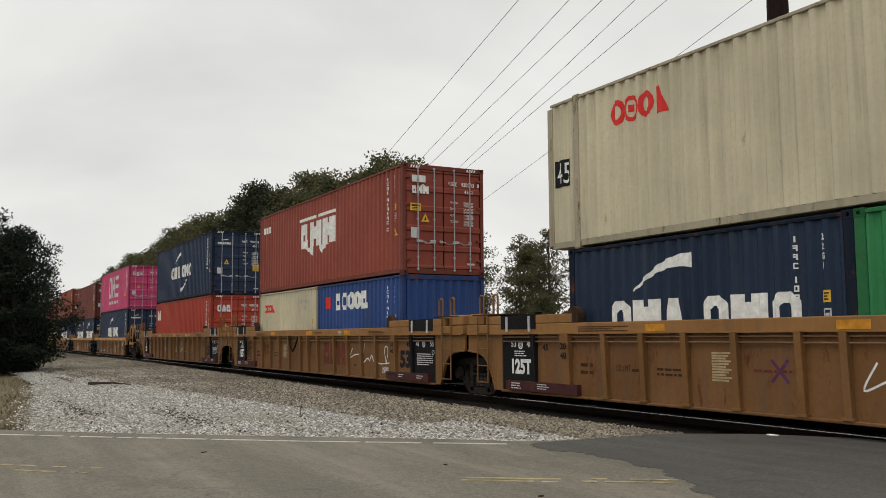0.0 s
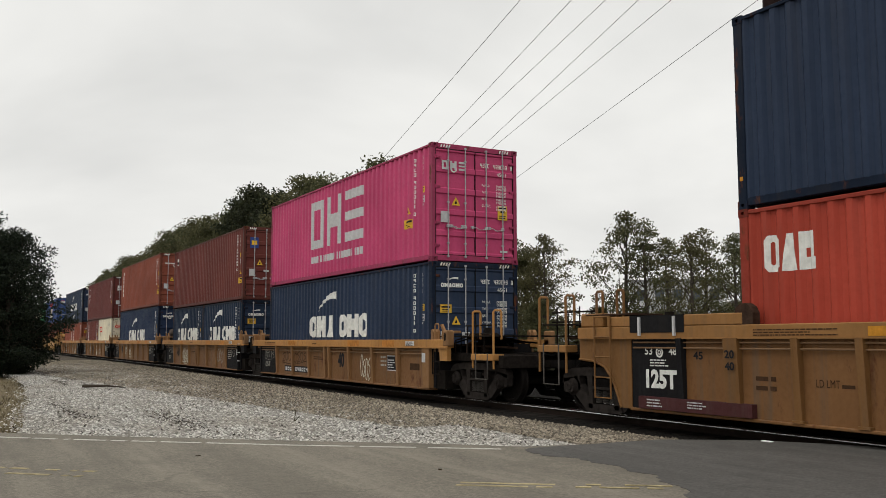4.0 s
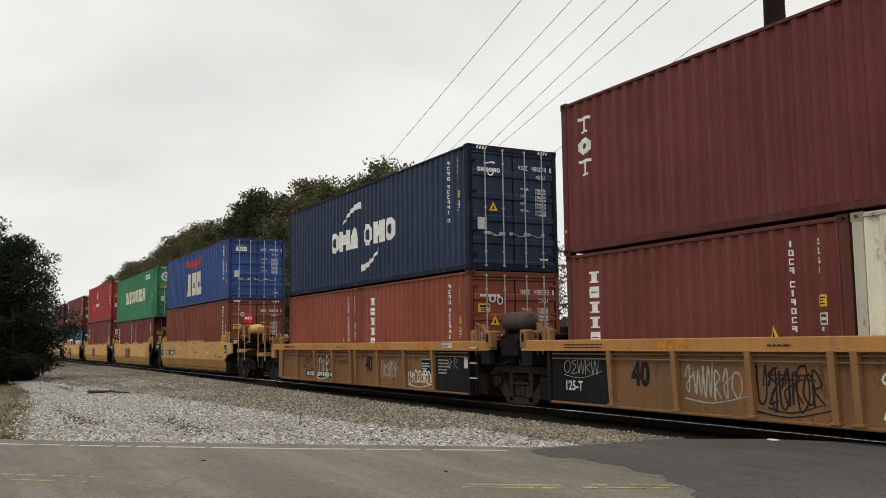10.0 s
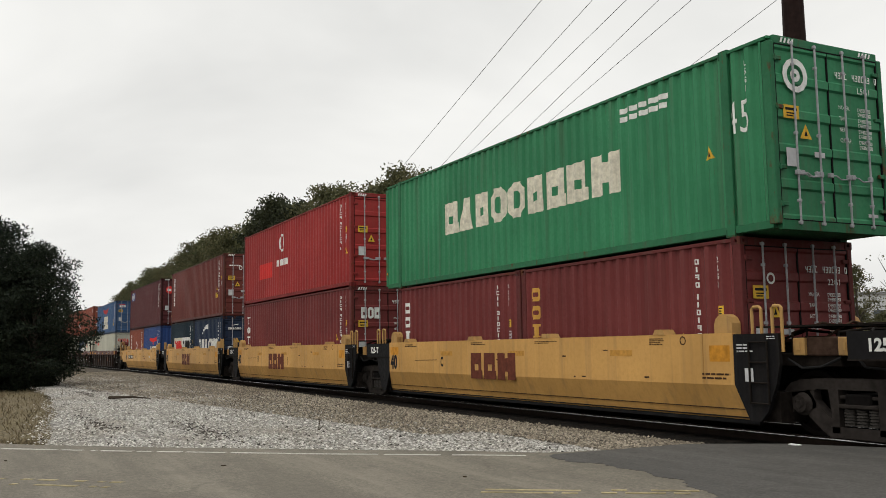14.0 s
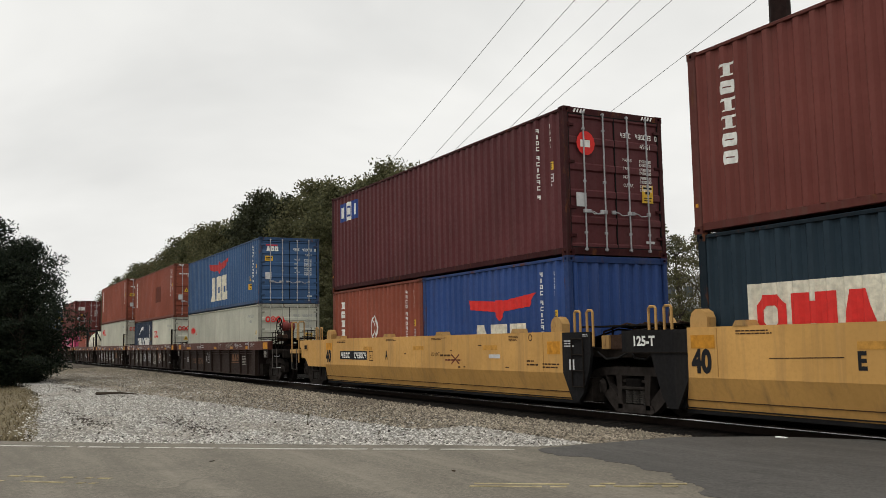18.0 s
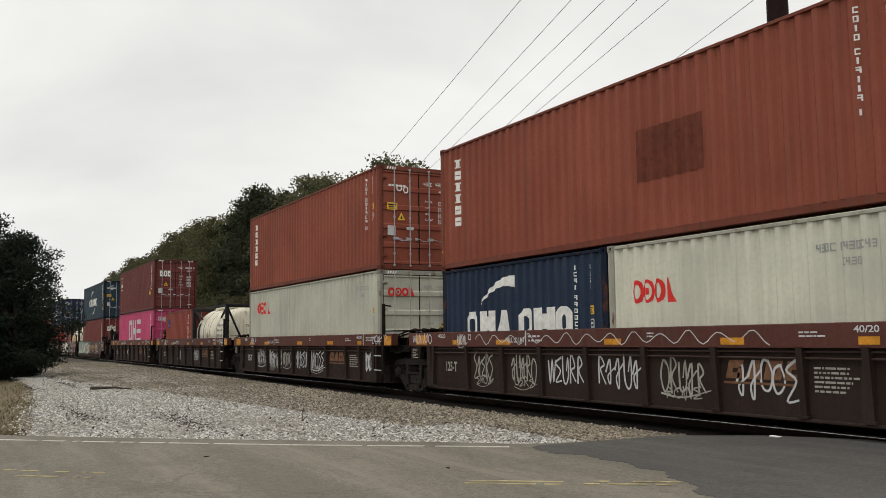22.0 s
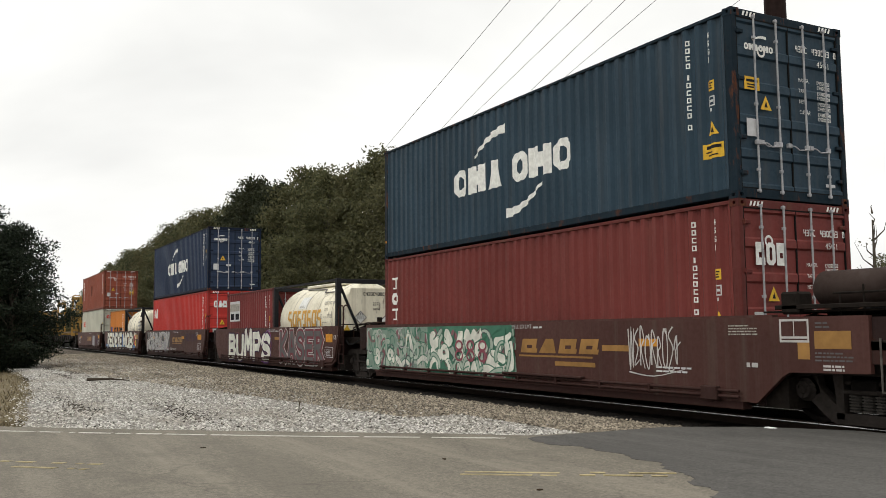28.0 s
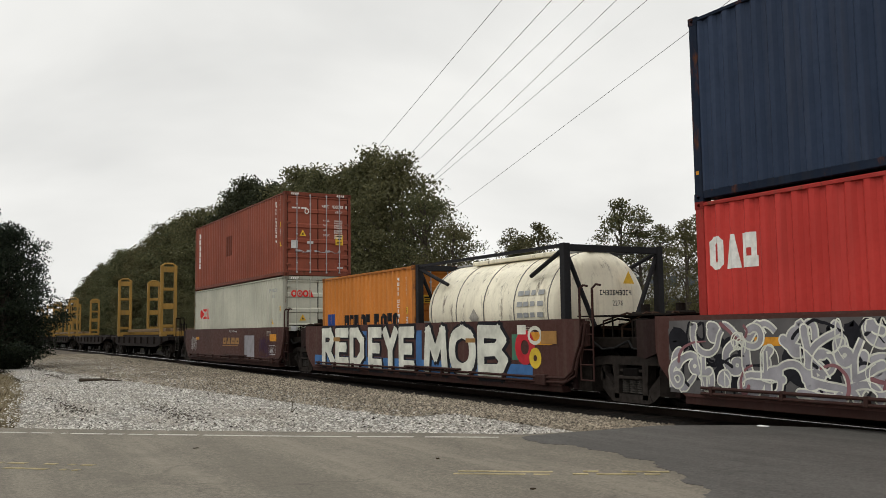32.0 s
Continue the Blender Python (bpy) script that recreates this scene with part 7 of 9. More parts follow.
def car_end(kind, e, artic, parent):
    """The platform, bulkhead, steps and gear at one end of a well. artic: it shares its truck with the next well."""
    K = CAR[kind]
    top, half, pitch = K["top"], K["half"], K["pitch"]
    end = pitch / 2 - 0.12 if artic else pitch / 2 + 1.35
    inner = {"A": 7.6, "B": 6.45, "C": 6.4, "D": 6.45, "E": 6.5}[kind]
    x0, x1 = sorted((e * inner, e * end))
    z_p = top - 0.28
    dark, rusty = K["end"], plain("rusty_gear", (0.050, 0.030, 0.021), 0.85, 0.0, 0.4, 8.0)
    gear = plain("greasy_gear", (0.016, 0.013, 0.011), 0.85, 0.0, 0.4, 9.0)
    tan = K["rib"] if kind in "AB" else K["guide"] if kind == "C" else dark
    part("end_platform", Shape().box(x0, x1, -1.15, 1.15, z_p - 0.20, z_p - 0.02, 0.01), gear, parent)
    part("centre_sill", Shape().box(x0, x1, -0.32, 0.32, 0.72, z_p - 0.20), gear, parent)
    xb = e * (inner + 0.06)
    part("end_bulkhead", Shape().box(xb - 0.05, xb + 0.05, -1.34, 1.34, 0.22, top - 0.10), dark, parent)
    part("lower_cross_member", Shape().box(min(xb, e * (inner + 0.5)), max(xb, e * (inner + 0.5)), -1.30, 1.30, 0.20, 0.62), gear, parent)
    for s in (-1, 1):
        y = s * HALF_W
        if kind == "A":
            part("upper_beam", Shape().box(min(e * 5.9, e * 8.9), max(e * 5.9, e * 8.9), min(y + s * 0.02, y - s * 0.14), max(y + s * 0.02, y - s * 0.14), top + 0.004, top + 0.17, 0.012), K["cap"], parent)
            part("black_wrap", Shape().box(min(e * 7.05, e * 8.3), max(e * 7.05, e * 8.3), min(y + s * 0.028, y), max(y + s * 0.028, y), top - 0.10, top + 0.174), dark, parent)
            for q in (7.25, 8.05):
                part("tie_bar", Shape().box(e * q - 0.02, e * q + 0.02, min(y + s * 0.06, y), max(y + s * 0.06, y), top - 0.15, top + 0.15), MARKS["silver"], parent, None, "pale tie-down bar")
            part("beam_bracket", Shape().prism([(x + e * 5.88, z + top) for x, z in horn(0.34, 0.30)], y - s * 0.06 - 0.07, y - s * 0.06 + 0.07, "y"), rusty, parent)
            part("corner_box", Shape().box(min(e * 9.05, e * 9.66), max(e * 9.05, e * 9.66), min(y, y - s * 0.4), max(y, y - s * 0.4), top, top + 0.24, 0.03), K["cap"], parent)
            part("deck_plate", Shape().box(min(e * 8.3, e * 9.5), max(e * 8.3, e * 9.5), min(y, y - s * 0.7), max(y, y - s * 0.7), top + 0.20, top + 0.225), rusty, parent)
        elif kind == "C":
            if artic and e > 0:
                prof = [(6.2, top - 0.02), (7.05, top - 0.02), (7.05, 1.02), (6.98, 0.74), (6.80, 0.34), (6.66, 0.20), (6.47, 0.20), (6.2, 0.70)]
            elif artic:
                prof = [(6.2, top - 0.02), (7.78, top - 0.02), (7.78, 1.08), (7.06, 1.06), (6.98, 0.80), (6.80, 0.34), (6.66, 0.20), (6.47, 0.20), (6.2, 0.70)]
            elif e < 0:
                prof = [(6.2, top - 0.02), (8.58, top - 0.02), (8.58, 1.24), (8.40, 1.16), (8.40, 0.89), (8.02, 0.86), (7.74, 0.62), (6.2, 0.62)]
                part("lamp_box", Shape().box(-8.03, -7.75, min(y, y + s * 0.03), max(y, y + s * 0.03), 1.13, 1.31, 0.008), tan, parent)
                # a dark plate on the closed box paints the shade inside its opening
                part("box_opening", Shape().box(-8.00, -7.78, min(y + s * 0.026, y + s * 0.034), max(y + s * 0.026, y + s * 0.034), 1.16, 1.28), gear, parent)
            else:
                prof = [(6.2, top - 0.02), (7.55, top - 0.08), (7.55, 0.98), (7.0, 0.93), (6.72, 0.82), (6.5, 0.70), (6.2, 0.70)]
            part("side_bracket", slab(mir(e, prof), s, HALF_W - 0.008, 0.06), dark if artic else K["body"], parent, None, "black stepped side plate" if artic else "yellow stepped side plate")
            if artic and e < 0:
                part("plate_lip", Shape().box(-7.78, -6.22, min(y, y + s * 0.012), max(y, y + s * 0.012), 1.065, 1.085), gear, parent)
            part("corner_horn", Shape().prism([(x + e * 5.98, z + top - 0.02) for x, z in horn(0.36, 0.30)], y - s * 0.13 - 0.09, y - s * 0.13 + 0.09, "y"), tan, parent, None, "worn yellow rounded corner bracket")
        elif kind == "E":
            if e > 0 and not artic:
                prof = [(8.37, 1.12), (9.50, 1.04), (9.50, 0.86), (8.37, 0.84)]
            elif e > 0:
                prof = [(half - 0.01, top), (half + 0.16, top), (half + 0.16, 1.0), (half - 0.01, 0.95)]
            else:
                prof = [(half - 0.01, top), (half + 0.48, top - 0.02), (half + 0.48, 0.84), (half + 0.30, 0.80), (half - 0.01, 0.90)]
            part("side_bracket", slab(mir(e, prof), s, HALF_W - 0.03, 0.06), K["pipe"] if e > 0 else dark, parent)
        else:
            if not artic and kind == "D":
                part("end_chord", Shape().box(min(e * (half + 0.66), e * half), max(e * (half + 0.66), e * half), min(y + s * 0.02, y - s * 0.16), max(y + s * 0.02, y - s * 0.16), top - K["chord"], top, 0.012), K["cap"], parent)
            if kind == "B":
                part("hanging_bracket", slab(mir(e, [(half - 0.40, top - K["chord"]), (half - 0.02, top - K["chord"]), (half - 0.02, top - 0.48), (half - 0.36, top - 0.48)]), s, HALF_W + 0.01, 0.1), K["cap"] if not artic else dark, parent)
                for q in (0.86, 0.70):
                    part("end_lug", Shape().prism([(e * (half - q) + k * x, z) for k, x, z in ((1, -0.05, top), (1, 0.07, top), (1, 0.05, top + 0.18), (1, 0.0, top + 0.24), (1, -0.05, top + 0.22))], y - s * 0.10 - 0.05, y - s * 0.10 + 0.05, "y"), tan, parent)
                lug = part("end_box", Shape().box(min(e * 7.14, e * 7.38), max(e * 7.14, e * 7.38), min(y + s * 0.03, y - s * 0.16), max(y + s * 0.03, y - s * 0.16), top - 0.16, top + 0.21, 0.03), tan, parent, None, "tan corner bracket with an oval hole")
                # the hole is not cut: a dark oval plate gives its shaded inside
                part("bracket_hole", cached(("oval", s), lambda: Shape().prism([(0.055 * math.cos(k * math.pi / 6), 0.095 * math.sin(k * math.pi / 6)) for k in range(12)], min(y + s * 0.025, y + s * 0.033), max(y + s * 0.025, y + s * 0.033), "y").mesh("bracket_hole")), gear, lug, pose(e * 7.26, 0, top + 0.06))
                if e > 0 and artic and s < 0:
                    part("connector_cover", Shape().prism([(7.48, 1.02), (7.48, 1.36), (7.56, 1.46), (7.95, 1.46), (8.08, 1.34), (8.12, 1.02)], -1.28, -0.5, "y"), gear, parent, None, "dark casting over the shared truck")
            else:
                hx = half + 0.08 if kind == "D" and not artic and e > 0 else half - 0.62
                if kind == "D" and artic and e > 0:
                    continue
                part("hanging_bracket", slab(mir(e, [(hx, top - K["chord"]), (hx + 0.52, top - K["chord"]), (hx + 0.52, top - 0.61), (hx + 0.04, top - 0.61)]), s, HALF_W + 0.005, 0.1), dark, parent)
    # deck plates, pipes and levers over the truck
    part("crossover_grating", Shape().box(x0 + 0.1, x1 - 0.1, -1.28, 0.95, top + 0.06, top + 0.085), gear, parent)
    for gx in (0.35, 0.75):
        part("gear_box", Shape().box(e * (inner + gx) - 0.14, e * (inner + gx) + 0.14, -0.8 + gx, -0.45 + gx, z_p - 0.02, z_p + 0.22, 0.02), gear, parent)
    for j, gx in enumerate((0.30, 0.55, 0.80, 1.05, 1.32)):
        part("gear_pipe", Shape().path([(e * (inner + gx), -1.05, z_p - 0.1), (e * (inner + gx), -1.05, z_p + 0.16 + 0.10 * (j % 3)), (e * (inner + gx + 0.22), -0.7, z_p + 0.30 + 0.1 * (j % 2)), (e * (inner + gx + 0.25), 0.5, z_p + 0.2)], 0.02, 6), rusty if j % 2 else gear, parent)
    part("lever_bracket", Shape().prism(mir(e, [(inner + 0.8, z_p), (inner + 1.1, z_p), (inner + 1.0, z_p + 0.34), (inner + 0.92, z_p + 0.40)]), -0.55, -0.49, "y"), rusty, parent)
    part("brake_rod", Shape().tube((e * inner, -0.75, z_p + 0.16), (e * (end - 0.2), -0.75, z_p + 0.10), 0.025, 6), rusty, parent)
    part("air_hose", Shape().path([(e * (end - 0.75), -1.30, z_p - 0.1), (e * (end - 0.5), -1.32, z_p - 0.22), (e * (end - 0.2), -1.30, z_p - 0.20), (e * (end + 0.02), -1.18, z_p - 0.08)], 0.018, 6), HOSE, parent)
    bx = e * (inner + 0.42)
    if kind == "D" and e > 0 and not artic:
        part("deck_rail", Shape().box(6.55, 9.3, -1.38, -1.28, top + 0.10, top + 0.15, 0.008), gear, parent)
        part("step_edge", Shape().box(8.85, 9.42, -1.47, -1.455, 0.915, 0.93).box(9.08, 9.55, -1.47, -1.455, 0.52, 0.535), MARKS["silver"], parent, None, "worn bright step edge")
        part("valve_box", Shape().box(8.25, 8.45, -1.2, -0.9, top - 0.02, top + 0.22, 0.02).box(8.5, 8.66, -1.2, -0.9, top - 0.02, top + 0.22, 0.02), rusty, parent)
    elif kind in "BD" and e > 0 or kind == "C" and artic and e > 0:
        if kind == "B" and not artic:
            ladder(parent, 6.50, -HALF_W + 0.06, 0.54, 1.10, 0.35, gear, 2)
        elif kind == "B":
            ladder(parent, 6.50, -HALF_W - 0.02, 0.54, 1.18, 0.35, gear, 2, MARKS["silver"])
        elif kind == "D":
            ladder(parent, 6.37, -HALF_W - 0.03, 0.51, 1.26, 0.48, gear, 2, MARKS["silver"])
        else:
            ladder(parent, bx - 0.30, -HALF_W - 0.02, 0.46, top - 0.14, 0.34, gear, 3)
    if kind == "E" and e > 0 and not artic:
        part("deck_rail", Shape().box(6.9, 9.3, -1.40, -1.30, top + 0.10, top + 0.16, 0.008).box(7.0, 7.3, -1.40, -1.1, top + 0.035, top + 0.34, 0.03), gear, parent)
        part("brake_stand", Shape().box(8.42, 8.60, -0.98, -0.80, 0.9, top + 0.86, 0.02), dark, parent)
        for q in (8.30, 9.05):
            part("silver_bar", Shape().tube((q, -0.86, top + 0.08), (q, -0.80, top + 0.72), 0.02, 8), MARKS["silver"], parent, None, "pale steel upright bar")
        part("step_edge", Shape().box(8.75, 9.45, -1.47, -1.455, 0.85, 0.862).box(8.85, 9.40, -1.47, -1.455, 0.56, 0.566), MARKS["silver"], parent, None, "worn bright step edge")
        part("gear_plate", Shape().box(8.39, 8.74, -1.40, -1.36, 0.86, top - 0.02), dark, parent)
        part("step_frame", Shape().box(8.72, 8.76, -1.46, -1.40, 0.56, 1.5).box(9.44, 9.48, -1.46, -1.40, 0.56, 1.5).box(8.76, 9.44, -1.46, -1.42, 1.32, 1.36), dark, parent)
    if kind == "E" and e > 0 and artic:
        ladder(parent, half + 0.02, -HALF_W - 0.02, 0.40, top + 0.02, 0.36, K["pipe"], 4)
        for q in (0.02, 0.38):
            part("grab_post", Shape().path([(half + q, -HALF_W - 0.02, top), (half + q, -HALF_W - 0.02, top + 0.55), (half + q + 0.06, -HALF_W + 0.02, top + 0.62), (half + q + 0.14, -HALF_W + 0.06, top + 0.60)], 0.022, 6), K["pipe"], parent)
    if kind == "D" and e > 0 and artic:
        part("tall_post", Shape().box(bx + 0.02, bx + 0.10, -HALF_W - 0.05, -HALF_W + 0.03, 0.42, top + 0.78, 0.01).path([(bx + 0.06, -HALF_W, top + 0.74), (bx + 0.06, -HALF_W + 0.2, top + 0.72)], 0.02, 6), gear, parent, None, "tall dark grab post")
    if kind in "AB" or kind == "C":
        for q in ((0.25, 0.62) if kind == "C" else (0.3,) if kind == "B" else (1.0, 1.55)):
            gx = e * (inner + q)
            hi = {"A": top + 0.62, "B": top + 0.36, "C": top + 0.36}[kind]
            part("grab_post", Shape().path([(gx - 0.10, -HALF_W + 0.05, z_p), (gx - 0.10, -HALF_W + 0.05, hi - 0.03), (gx - 0.07, -HALF_W + 0.05, hi), (gx + 0.04, -HALF_W + 0.05, hi), (gx + 0.07, -HALF_W + 0.05, hi - 0.03), (gx + 0.07, -HALF_W + 0.05, z_p)], 0.024 if kind != "B" else 0.018, 6), tan, parent)
    if kind == "A":
        ladder(parent, e * 9.0 - 0.2, -HALF_W - 0.05, 0.34, top + 0.18, 0.42, tan, 4)
    if kind == "B":
        part("brace_plate", Shape().prism([(bx - 0.26, top + 0.34), (bx - 0.18, top + 0.36), (bx + 0.10, top + 0.02), (bx + 0.02, top)], -1.25, -1.20, "y"), tan, parent)
        part("table_frame", Shape().box(bx + e * 0.1 - 0.2, bx + e * 0.1 + 0.2, -1.30, -1.0, top + 0.14, top + 0.20, 0.008).box(bx + e * 0.1 - 0.2, bx + e * 0.1 - 0.14, -1.30, -1.24, top, top + 0.14).box(bx + e * 0.1 + 0.14, bx + e * 0.1 + 0.2, -1.30, -1.24, top, top + 0.14), tan, parent)
    if kind == "C" and artic and e > 0:
        part("link_beam", Shape().box(7.1, 8.0, -1.20, -0.8, 1.12, 1.38, 0.02), rusty, parent)
        for q in (7.12, 7.86):
            part("link_pad", Shape().box(q, q + 0.2, -1.25, -1.19, 1.13, 1.37, 0.01).box(q + 0.07, q + 0.13, -1.262, -1.248, 1.20, 1.30), tan, parent)
    if kind in "ABE":
        part("valve_box", Shape().box(bx + e * 0.5 - 0.18, bx + e * 0.5 + 0.18, -0.6, -0.2, z_p + 0.12, z_p + 0.42, 0.03).tube((bx + e * 0.5, -0.4, z_p + 0.3), (bx + e * 0.5, -0.4, z_p + 0.55), 0.08, 10), gear, parent)
        for j in range(3):
            part("air_pipe", Shape().path([(bx - e * 0.2, -0.3 + j * 0.22, z_p + 0.1), (bx + e * 0.2, -0.3 + j * 0.22, z_p + 0.36 - 0.06 * j), (bx + e * 0.75, -0.2 + j * 0.15, z_p + 0.30), (bx + e * 1.1, -0.1, z_p + 0.06)], 0.022, 6), HOSE, parent)
    if not artic:
        part("coupler", Shape().box(min(e * (end - 0.2), e * (end + 0.55)), max(e * (end - 0.2), e * (end + 0.55)), -0.10, 0.10, 0.72, 0.98, 0.03).box(min(e * (end + 0.45), e * (end + 0.72)), max(e * (end + 0.45), e * (end + 0.72)), -0.17, 0.17, 0.69, 1.0, 0.05), IRON, parent, None, "dark cast-steel knuckle coupler")
        trailing = kind == "C" and e < 0
        sx = -9.2 if trailing else e * (end - 0.55)
        bright = K["cap"] if kind in "AB" else tan if kind == "C" else gear
        part("step_stirrup", Shape().path([(sx - 0.24, -1.42, z_p), (sx - 0.24, -1.42, 0.50), (sx + 0.24, -1.42, 0.50), (sx + 0.24, -1.42, z_p)], 0.016, 6), GRAB, parent)
        for q in (-0.35, 0.35) if trailing else () if kind in "DE" and e > 0 else (-0.42, 0.42):
            part("grab_post", Shape().path([(sx + q, -1.38, 0.72), (sx + q, -1.38, top + 0.57), (sx + q + 0.02, -1.36, top + 0.60), (sx + q + 0.02, -1.22, top + 0.60), (sx + q + 0.02, -1.20, top + 0.56), (sx + q + 0.02, -1.20, top)], 0.024, 6), bright, parent)
        part("step_board", Shape().box(sx - 0.45, sx + 0.45, -1.42, -1.10, z_p - 0.16, z_p - 0.03, 0.01), bright, parent, None, "narrow step board")
        part("end_sill", Shape().box(e * end - 0.08, e * end + 0.08, -1.30, 1.30, z_p - 0.32, z_p - 0.05, 0.015), gear, parent)
        for j in range(4):
            part("end_rod", Shape().tube((e * (end - 1.5 + j * 0.35), -1.2, z_p - 0.1), (e * (end - 1.5 + j * 0.35), -1.2, top + 0.28 + 0.12 * (j % 2)), 0.014, 6), gear, parent)
        part("end_rail", Shape().tube((e * (end - 1.6), -1.2, top + 0.30), (e * (end - 0.3), -1.2, top + 0.30), 0.016, 6).tube((e * (end - 1.6), -1.2, top + 0.12), (e * (end - 0.3), -1.2, top + 0.12), 0.016, 6), gear, parent)


def reservoir(parent, x, z, mat, r=0.21, n=1.0):
    """A brake air reservoir lying on the end platform."""
    part("air_reservoir", Shape().spin([(0.0, -n / 2), (r * 0.7, -n / 2 + 0.02), (r, -n / 2 + 0.1), (r, n / 2 - 0.1), (r * 0.7, n / 2 - 0.02), (0.0, n / 2)], 22, "x", (x, -0.55, z)).mesh("air_reservoir", smooth=True), mat, parent, None, "round brake air reservoir")
    for d in (-0.3, 0.3):
        part("reservoir_bracket", Shape().box(x + d - 0.04, x + d + 0.04, -0.72, -0.38, z - 0.45, z - r + 0.02), CAR["C"]["end"], parent)


def hand_brake(parent, x, z, mat=None):
    """A hand brake wheel facing outwards on its round housing."""
    red = paint("faded_red_paint", (0.17, 0.032, 0.028), 0.6, 0.3, 0.3)
    part("brake_stand", Shape().box(x - 0.08, x + 0.10, -0.80, -0.45, z - 0.85, z - 0.14, 0.02), CAR["D"]["end"], parent)
    h = part("brake_housing", Shape().spin([(0.0, -0.92), (0.06, -0.91), (0.07, -0.86), (0.16, -0.84), (0.19, -0.74), (0.19, -0.66), (0.13, -0.62), (0.13, -0.56), (0.18, -0.54), (0.18, -0.44), (0.0, -0.42)], 18, "y", (x, 0.0, z)).mesh("brake_housing", smooth=True), mat or red, parent, None, "rusty hand brake gear housing" if mat else "red hand brake gear housing")
    n = 24
    rim = [(x + 0.32 * math.cos(2 * math.pi * i / n), -0.97, z + 0.32 * math.sin(2 * math.pi * i / n)) for i in range(n + 1)]
    part("brake_wheel", Shape().path(rim, 0.02, 6), IRON, h, None, "black brake wheel rim")
    for i in range(0, n, 3):
        part("wheel_spoke", Shape().tube((x, -0.94, z), rim[i], 0.014, 5), IRON, h)


def well_car(kind, centre, lead, trail):
    """One well of an articulated car. lead, trail: True where that end is the car's outer end, with a truck of its own."""
    K = CAR[kind]
    names = {"A": "ochre ribbed well car with dusty dark ends", "B": "brown-yellow ribbed well car with orange top chord", "C": "smooth yellow well car with black ends", "D": "dark brown ribbed well car with graffiti", "E": "smooth oxide-brown well car covered in graffiti"}
    c = thing("well_car", names[kind], "railway well car", "well cars of the train", pose(centre, TRACK_Y, 0))
    TRAIN.append(c)
    for s in (-1, 1):
        car_side(kind, s, c, lead, trail)
    h = {"A": 7.6, "B": 6.4, "C": 6.4, "D": 6.4, "E": 6.4}[kind]
    part("well_floor", cached(("floor", h), lambda: Shape().box(-h, h, -1.28, 1.28, 0.22, FLOOR_Z - 0.004).mesh("well_floor")), K["end"], c)
    car_end(kind, 1, not lead, c)
    car_end(kind, -1, not trail, c)
    if lead:
        truck(c, K["pitch"] / 2 + (-0.3 if kind in "AD" else 0.05))
    truck(c, -K["pitch"] / 2 + (0.0 if not trail else -0.05 if kind != "A" else 0.3))
    if kind == "B" and (lead is False) and round(-centre) in (100, 132):
        reservoir(c, 7.1, 1.74, paint("dusty_brown_tank", (0.075, 0.055, 0.045), 0.65, 0.3, 0.4))
    if kind == "C" and lead:
        reservoir(c, 7.9, 1.92, K["body"], 0.2, 1.1)
    if kind == "E" and lead:
        reservoir(c, 7.55, 1.83, paint("dark_brown_tank", (0.038, 0.026, 0.022), 0.65, 0.3, 0.3), 0.25, 1.15)
        hand_brake(c, 9.35, 2.02, paint("dark_brown_tank", ()))
    if kind == "D" and lead:
        hand_brake(c, 7.9, 1.98)
    if kind == "D" and trail:
        reservoir(c, 7.1, 1.86, K["end"])
    return c


def scrawl(rnd, x0, x1, z0, z1, n, w=0.05):
    """A sprayed tag: n quick, rounded, connected signs."""
    out = []
    n, w = int(n * 1.1), w * 0.8
    step, hh = (x1 - x0) / n, z1 - z0
    for i in range(n):
        x, kind = x0 + i * step, rnd.randrange(6)
        lo, hi = z0 + rnd.uniform(0, 0.18) * hh, z1 - rnd.uniform(0, 0.2) * hh
        if kind == 0:
            pts = [(x, hi), (x + step * 0.25, lo), (x + step * 0.55, hi), (x + step * 0.8, lo), (x + step * 1.05, hi)]
        elif kind == 1:
            c, r = (lo + hi) / 2, (hi - lo) / 2
            pts = [(x + step * (0.5 + 0.46 * math.cos(k * 0.8 + 1)), c + r * math.sin(k * 0.8 + 1)) for k in range(9)]
        elif kind == 2:
            pts = [(x + step * 0.9, hi), (x + step * 0.1, hi - 0.2 * hh), (x + step * 0.8, (lo + hi) / 2), (x + step * 0.1, lo), (x + step, lo + 0.06 * hh)]
        elif kind == 3:
            pts = [(x + step * 0.2, lo), (x + step * 0.25, hi), (x + step * 0.8, hi - 0.25 * hh), (x + step * 0.3, (lo + hi) / 2), (x + step * 0.95, lo)]
        elif kind == 4:
            pts = [(x + step * 0.1, hi), (x + step * 0.15, lo + 0.2 * hh), (x + step * 0.5, lo), (x + step * 0.85, lo + 0.25 * hh), (x + step * 0.8, hi), (x + step * 0.6, (lo + hi) / 2)]
        else:
            pts = [(x, (lo + hi) / 2), (x + step * 0.5, hi), (x + step * 0.5, lo), (x + step * 0.2, lo + 0.3 * hh), (x + step * 1.1, hi - 0.2 * hh)]
        pts = [(p + rnd.uniform(-0.05, 0.05) * step, q + rnd.uniform(-0.06, 0.06) * hh) for p, q in pts]
        out += ribbon(spline(pts, 4), w, w * 0.7)
    if rnd.random() < 0.5:
        out += ribbon(spline([(x0, z0), ((x0 + x1) / 2, z0 - 0.05), (x1 + 0.1, z0 + 0.08)], 4), w * 0.8, w * 0.4)
    return out


